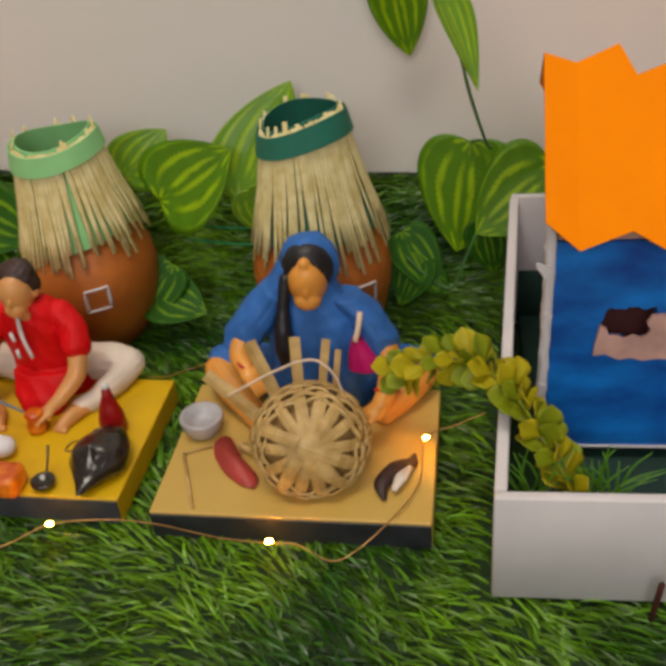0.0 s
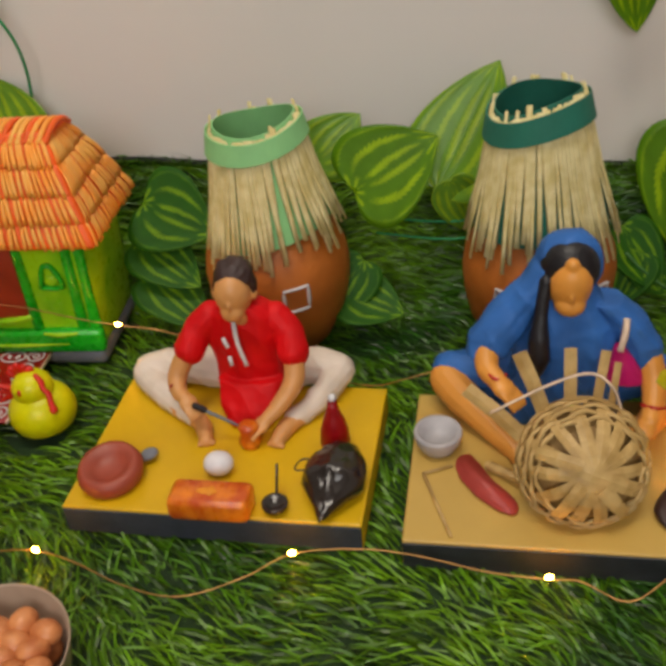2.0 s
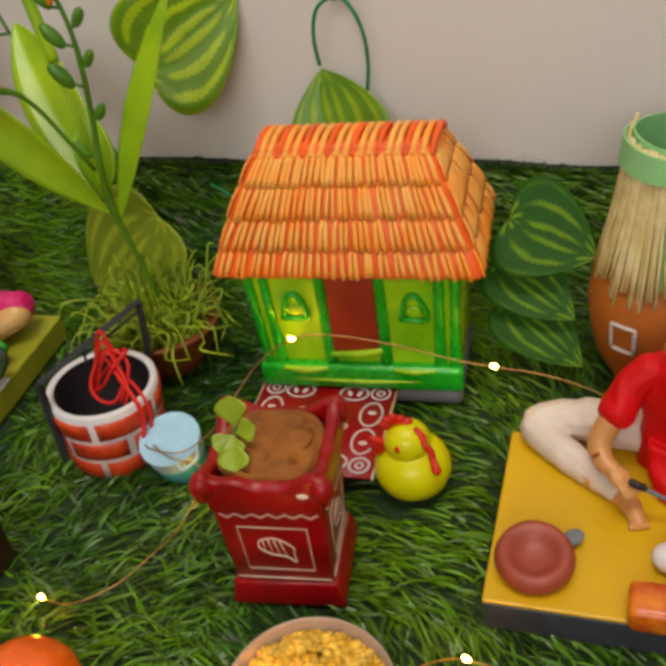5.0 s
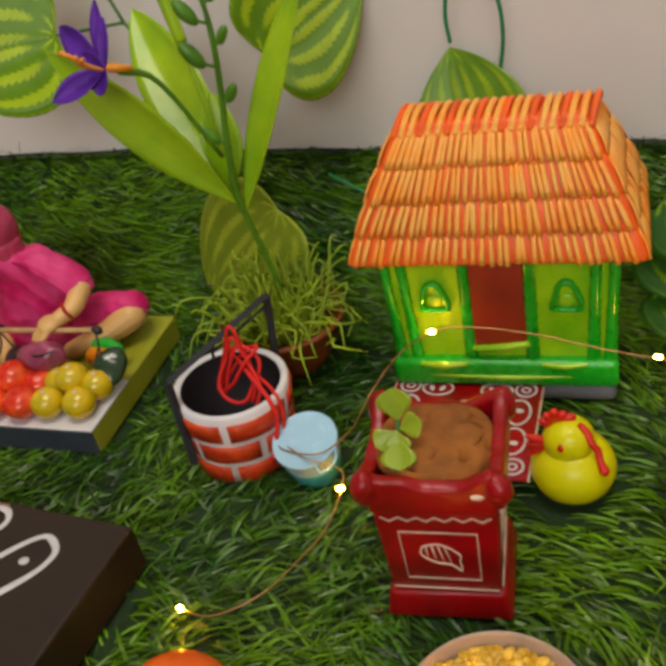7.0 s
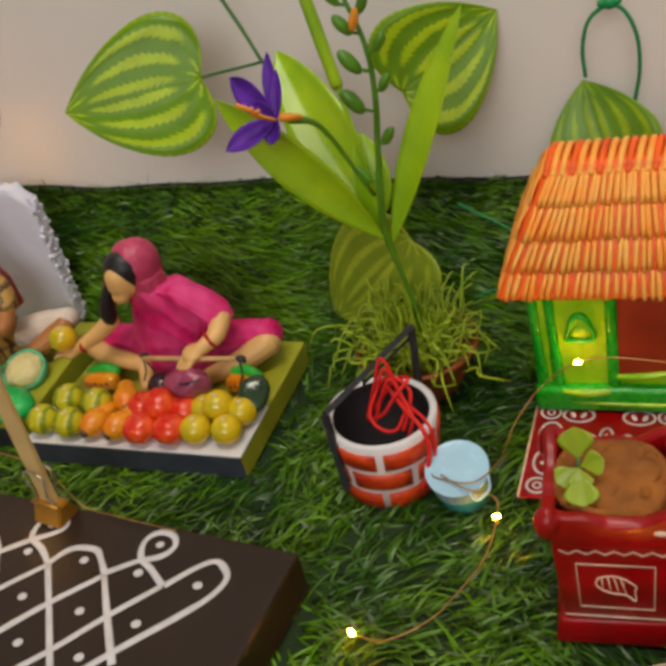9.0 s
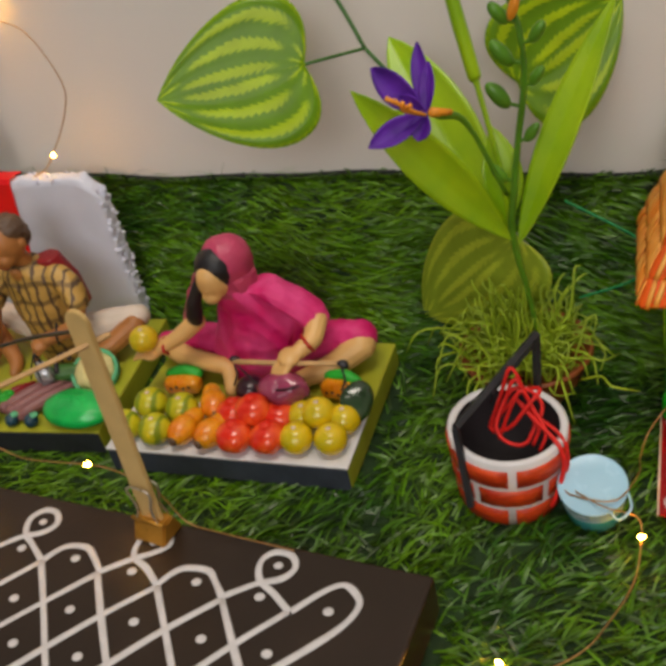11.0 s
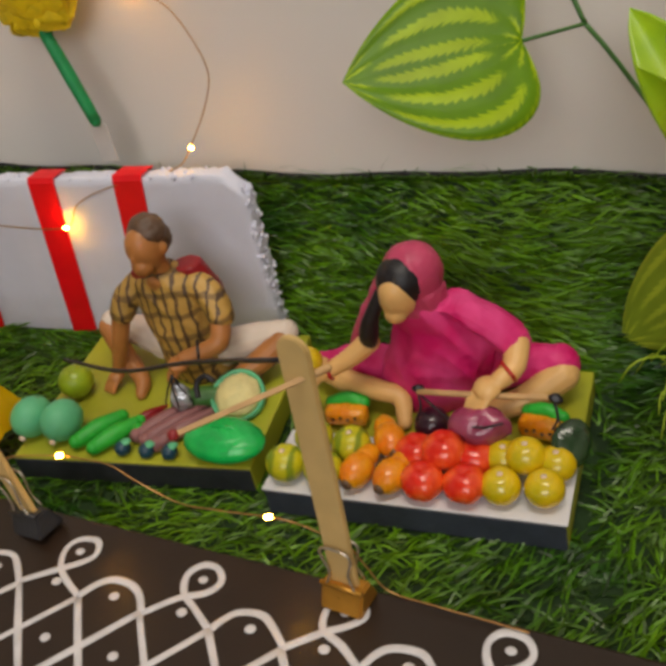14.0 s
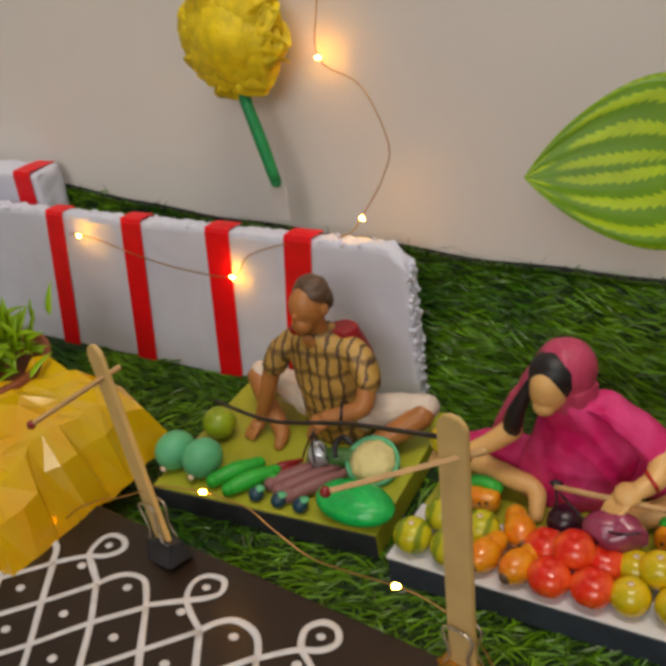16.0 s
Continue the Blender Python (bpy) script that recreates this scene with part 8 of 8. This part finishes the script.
heap_bowl(0.0703, -0.2681, 0.0271, 0.0268, M_DAL, 900, 0.0021, "grey-brown bowl heaped with yellow split lentils", 3)
nuts = thing("snack_bowl", 0.1274, -0.2972, 0.003, "grey-brown bowl half filled with brown shelled nuts", "bowl", "bowls of snacks", rx=4)
part("bowl", lathe([(0, 0), (0.012, 0), (0.0145, 0.001), (0.0228, 0.019), (0.0257, 0.0306), (0.0259, 0.0316), (0.0256, 0.0320), (0.0250, 0.0312), (0.0222, 0.0185), (0.0125, 0.004), (0, 0.0035)], 48), M_RIM, nuts)
rnd_n = random.Random(6)
for k in range(32):
    low = k < 14
    n, i = (14, k) if low else (18, k - 14)
    q, a = math.sqrt((i + 0.5) / n) * (0.0150 if low else 0.0180), i * 2.4 + (0.9 if low else 0)
    part("nut", blob(0.0060, 0.0049, 0.0046, q * math.cos(a), q * math.sin(a), (0.0185 if low else 0.0262) + rnd_n.uniform(-0.0012, 0.0014), (rnd_n.uniform(-30, 30), rnd_n.uniform(-30, 30), rnd_n.uniform(0, 180)), 18, 12, 0.04, k), M_NUT, nuts)
orange = thing("orange_fruit", -0.0235, -0.2785, 0.004, "shiny orange artificial fruit on the grass", "fruit")
part("flesh", blob(0.0188, 0.0188, 0.0172, 0, 0, 0.0172, (0, 0, 0), 32, 22), M_ORANGE_FRUIT, orange)


# ---- fairy lights ----
def fairy_string(label, pts, leds):
    ob = thing("fairy_lights", *pts[0], label, "fairy lights", "copper fairy light strings")
    o = Vector(pts[0])
    rnd = random.Random(len(pts))
    part("wire", tube([Vector(p) - o for p in pts], 0.00034, 5, 7), M_COPPER, ob, "thin copper wire")
    for p in leds:
        part("led_bead", blob(0.0015, 0.0009, 0.0009, *(Vector(p) - o), (0, 10, rnd.uniform(-30, 30)), 12, 8), M_LED, ob, "glowing warm LED")
    return ob


fairy_string("copper fairy light string before the bases", [(0.392, -0.186, 0.034), (0.380, -0.188, 0.029), (0.3670, -0.1925, 0.0250), (0.364, -0.214, 0.0185), (0.352, -0.236, 0.018), (0.339, -0.247, 0.013), (0.330, -0.249, 0.011), (0.317, -0.243, 0.013), (0.3060, -0.243, 0.0135), (0.285, -0.2405, 0.013), (0.258, -0.234, 0.013), (0.237, -0.233, 0.014), (0.2130, -0.237, 0.0145), (0.196, -0.247, 0.012), (0.174, -0.256, 0.011), (0.152, -0.253, 0.012), (0.130, -0.244, 0.013), (0.1130, -0.240, 0.0140), (0.103, -0.248, 0.022), (0.0975, -0.259, 0.0300), (0.088, -0.266, 0.0315), (0.072, -0.270, 0.0325), (0.0560, -0.2700, 0.0320)],
             [(0.3670, -0.1925, 0.0255), (0.3060, -0.243, 0.0145), (0.2130, -0.237, 0.0150), (0.1130, -0.240, 0.0145), (0.0560, -0.2700, 0.0325)])
fairy_string("copper fairy light string across the house front", [(0.262, -0.145, 0.030), (0.248, -0.145, 0.025), (0.234, -0.140, 0.018), (0.205, -0.128, 0.014), (0.175, -0.124, 0.018), (0.150, -0.119, 0.027), (0.130, -0.116, 0.0315), (0.1105, -0.117, 0.0350), (0.092, -0.1165, 0.038), (0.065, -0.113, 0.042), (0.040, -0.113, 0.045), (0.0245, -0.116, 0.0445), (0.010, -0.120, 0.035), (0.000, -0.128, 0.024), (-0.0035, -0.140, 0.020), (-0.004, -0.152, 0.022), (-0.012, -0.168, 0.0235), (-0.028, -0.166, 0.0225), (-0.0295, -0.162, 0.022), (-0.016, -0.171, 0.023), (-0.004, -0.170, 0.018), (-0.002, -0.178, 0.0150), (-0.004, -0.196, 0.012), (-0.012, -0.214, 0.011), (-0.020, -0.226, 0.010), (-0.034, -0.235, 0.0085), (-0.0468, -0.234, 0.0080)],
             [(0.1105, -0.117, 0.0355), (0.0245, -0.1165, 0.0450), (-0.002, -0.178, 0.0160), (-0.0468, -0.234, 0.0090)])
fairy_string("copper fairy light string between the stick posts", [(-0.128, -0.2090, 0.0250), (-0.143, -0.2070, 0.0250), (-0.160, -0.2050, 0.0255), (-0.176, -0.2030, 0.0270), (-0.1830, -0.2020, 0.0380), (-0.1890, -0.2020, 0.0500), (-0.194, -0.2025, 0.0510), (-0.204, -0.201, 0.0530), (-0.2148, -0.2005, 0.0541), (-0.236, -0.198, 0.0510), (-0.254, -0.196, 0.0500), (-0.271, -0.194, 0.0570), (-0.282, -0.192, 0.0615), (-0.298, -0.190, 0.0610), (-0.306, -0.189, 0.0600), (-0.328, -0.1915, 0.0590), (-0.339, -0.194, 0.0540), (-0.352, -0.195, 0.0480), (-0.364, -0.195, 0.0430), (-0.378, -0.196, 0.0350), (-0.390, -0.199, 0.0265), (-0.402, -0.205, 0.0290), (-0.412, -0.215, 0.0450)],
             [(-0.2148, -0.2010, 0.0546), (-0.306, -0.1895, 0.0605), (-0.3920, -0.2000, 0.0270)])
fairy_string("copper fairy light string over the foam wall", [(-0.330, -0.010, 0.250), (-0.334, -0.008, 0.215), (-0.337, -0.010, 0.185), (-0.314, -0.012, 0.172), (-0.300, -0.016, 0.146), (-0.302, -0.020, 0.130), (-0.311, -0.030, 0.112), (-0.318, -0.040, 0.104), (-0.350, -0.0485, 0.100), (-0.372, -0.0515, 0.092), (-0.384, -0.0520, 0.0790), (-0.420, -0.0500, 0.078), (-0.452, -0.0500, 0.083), (-0.480, -0.0525, 0.092), (-0.500, -0.053, 0.094)],
             [(-0.337, -0.010, 0.1850), (-0.3105, -0.032, 0.1110), (-0.384, -0.0525, 0.0790), (-0.492, -0.0540, 0.0935)])

# ---- grass blades of the mat ----
def grass():
    rnd = np.random.RandomState(11)
    rects = [(0.119, 0.238, -0.219, -0.138), (0.256, 0.370, -0.230, -0.146), (-0.247, -0.122, -0.156, -0.066), (-0.381, -0.258, -0.150, -0.053), (0.0, 0.10, -0.108, -0.052), (0.022, 0.068, -0.226, -0.178), (-0.53, -0.285, -0.047, -0.024), (-0.62, -0.52, -0.051, -0.024), (0.004, 0.066, -0.163, -0.105)]
    discs = [(-0.0555, -0.146, 0.0215), (-0.0205, -0.1545, 0.010), (-0.0555, -0.083, 0.019), (0.084, -0.160, 0.014), (0.0725, -0.2675, 0.018), (0.1265, -0.2945, 0.018), (-0.0235, -0.2785, 0.011), (0.183, -0.074, 0.023), (0.311, -0.077, 0.025), (-0.485, -0.148, 0.06)]
    verts, faces = [], []
    ca, sa = math.cos(radians(-5.7)), math.sin(radians(-5.7))

    def blade(x, y, z, nrm, lean, L, w, lift, roll):
        """A thin strip that rises, then bends over; roll turns its face."""
        side = lean.cross(nrm).normalized()
        base = len(verts)
        c = Vector((x, y, z))
        steps = 4
        for k in range(steps + 1):
            f = k / steps
            e = lift * (1 - 1.25 * f)
            d = lean * math.cos(e) + nrm * math.sin(e)
            if k:
                c = c + d * (L / steps)
            up = d.cross(side)
            s = side * math.cos(roll) + up * math.sin(roll)
            ww = w * (0.9, 1.0, 0.95, 0.7, 0.1)[k] / 2
            verts.append(tuple(c - s * ww))
            verts.append(tuple(c + s * ww))
        for k in range(steps):
            q = base + 2 * k
            faces.append((q, q + 1, q + 3, q + 2))

    def spot(x, y):
        for a, b, c, d in rects:
            if a < x < b and c < y < d:
                return False
        for cx, cy, r in discs:
            if (x - cx) ** 2 + (y - cy) ** 2 < r * r:
                return False
        if x > 0.3935 + (y + 0.2585) * 0.082 and -0.2585 < y < -0.058:
            return False
        ux, uy = x + 0.0725, y + 0.2115
        u, v = ux * ca + uy * sa, -ux * sa + uy * ca
        return not (-0.345 < u < 0 and v < 0)

    # flat part, then the bank that is turned up against the wall
    area = [(-0.66, 0.62, -0.42, -0.066, 62000), (-0.66, 0.62, -0.066, -0.001, 42000)]
    for x0, x1, y0, y1, count in area:
        for _ in range(count):
            x, y = rnd.uniform(x0, x1), rnd.uniform(y0, y1)
            if not spot(x, y):
                continue
            z = carpet_z(x, y)
            up = (carpet_z(x, min(y + 0.004, -0.0006)) - z) / 0.004
            nrm = Vector((0, -up, 1)).normalized()
            wide = noise.noise(Vector((x * 9, y * 9, 3.0))) * 1.3
            tuft = noise.noise(Vector((x * 45, y * 45, 9.0))) * 0.8
            a = (2.45 if x > 0.02 or rnd.rand() < 0.18 else 0.6) + wide + tuft + rnd.normal(0, 0.36)
            if up > 0.4:
                s = 1 if rnd.rand() < 0.9 else -1
                dip = noise.noise(Vector((x * 22, y * 22, 30.0))) * 0.9 + rnd.normal(0, 0.32)
                flat = Vector((s, -0.15, dip - 0.12))
            else:
                flat = Vector((math.cos(a), math.sin(a) * 0.8, 0))
            lean = flat - nrm * flat.dot(nrm)
            lean.normalize()
            L = rnd.uniform(0.010, 0.0185) if up <= 0.4 else rnd.uniform(0.012, 0.022)
            edge = y > -0.010
            blade(x, y, z, nrm, lean, L * (0.75 if edge else 1), rnd.uniform(0.0008, 0.0014), rnd.uniform(0.25, 1.05) if up <= 0.4 else rnd.uniform(0.35, 1.15), rnd.normal(0, 0.5))
    # wisps over the top edge
    for _ in range(2600):
        x = rnd.uniform(-0.62, 0.55)
        z = carpet_edge(x) - 0.003
        lean = Vector((rnd.uniform(-1, 1), -0.1, 0.15)).normalized()
        tall = rnd.rand() < 0.035
        blade(x, -0.004, z, Vector((0, -0.1, 1)).normalized(), lean, rnd.uniform(0.012, 0.022) if tall else rnd.uniform(0.005, 0.011), 0.0004 if tall else 0.0008, 1.2 if tall else 0.7, 0.0)
    me = bpy.data.meshes.new("grass")
    me.from_pydata(verts, [], faces)
    me.materials.append(M_GRASS)
    ob = new("grass", me)
    tagged(ob, "dense glossy green artificial grass blades of the mat", "grass", kind="stuff")


grass()
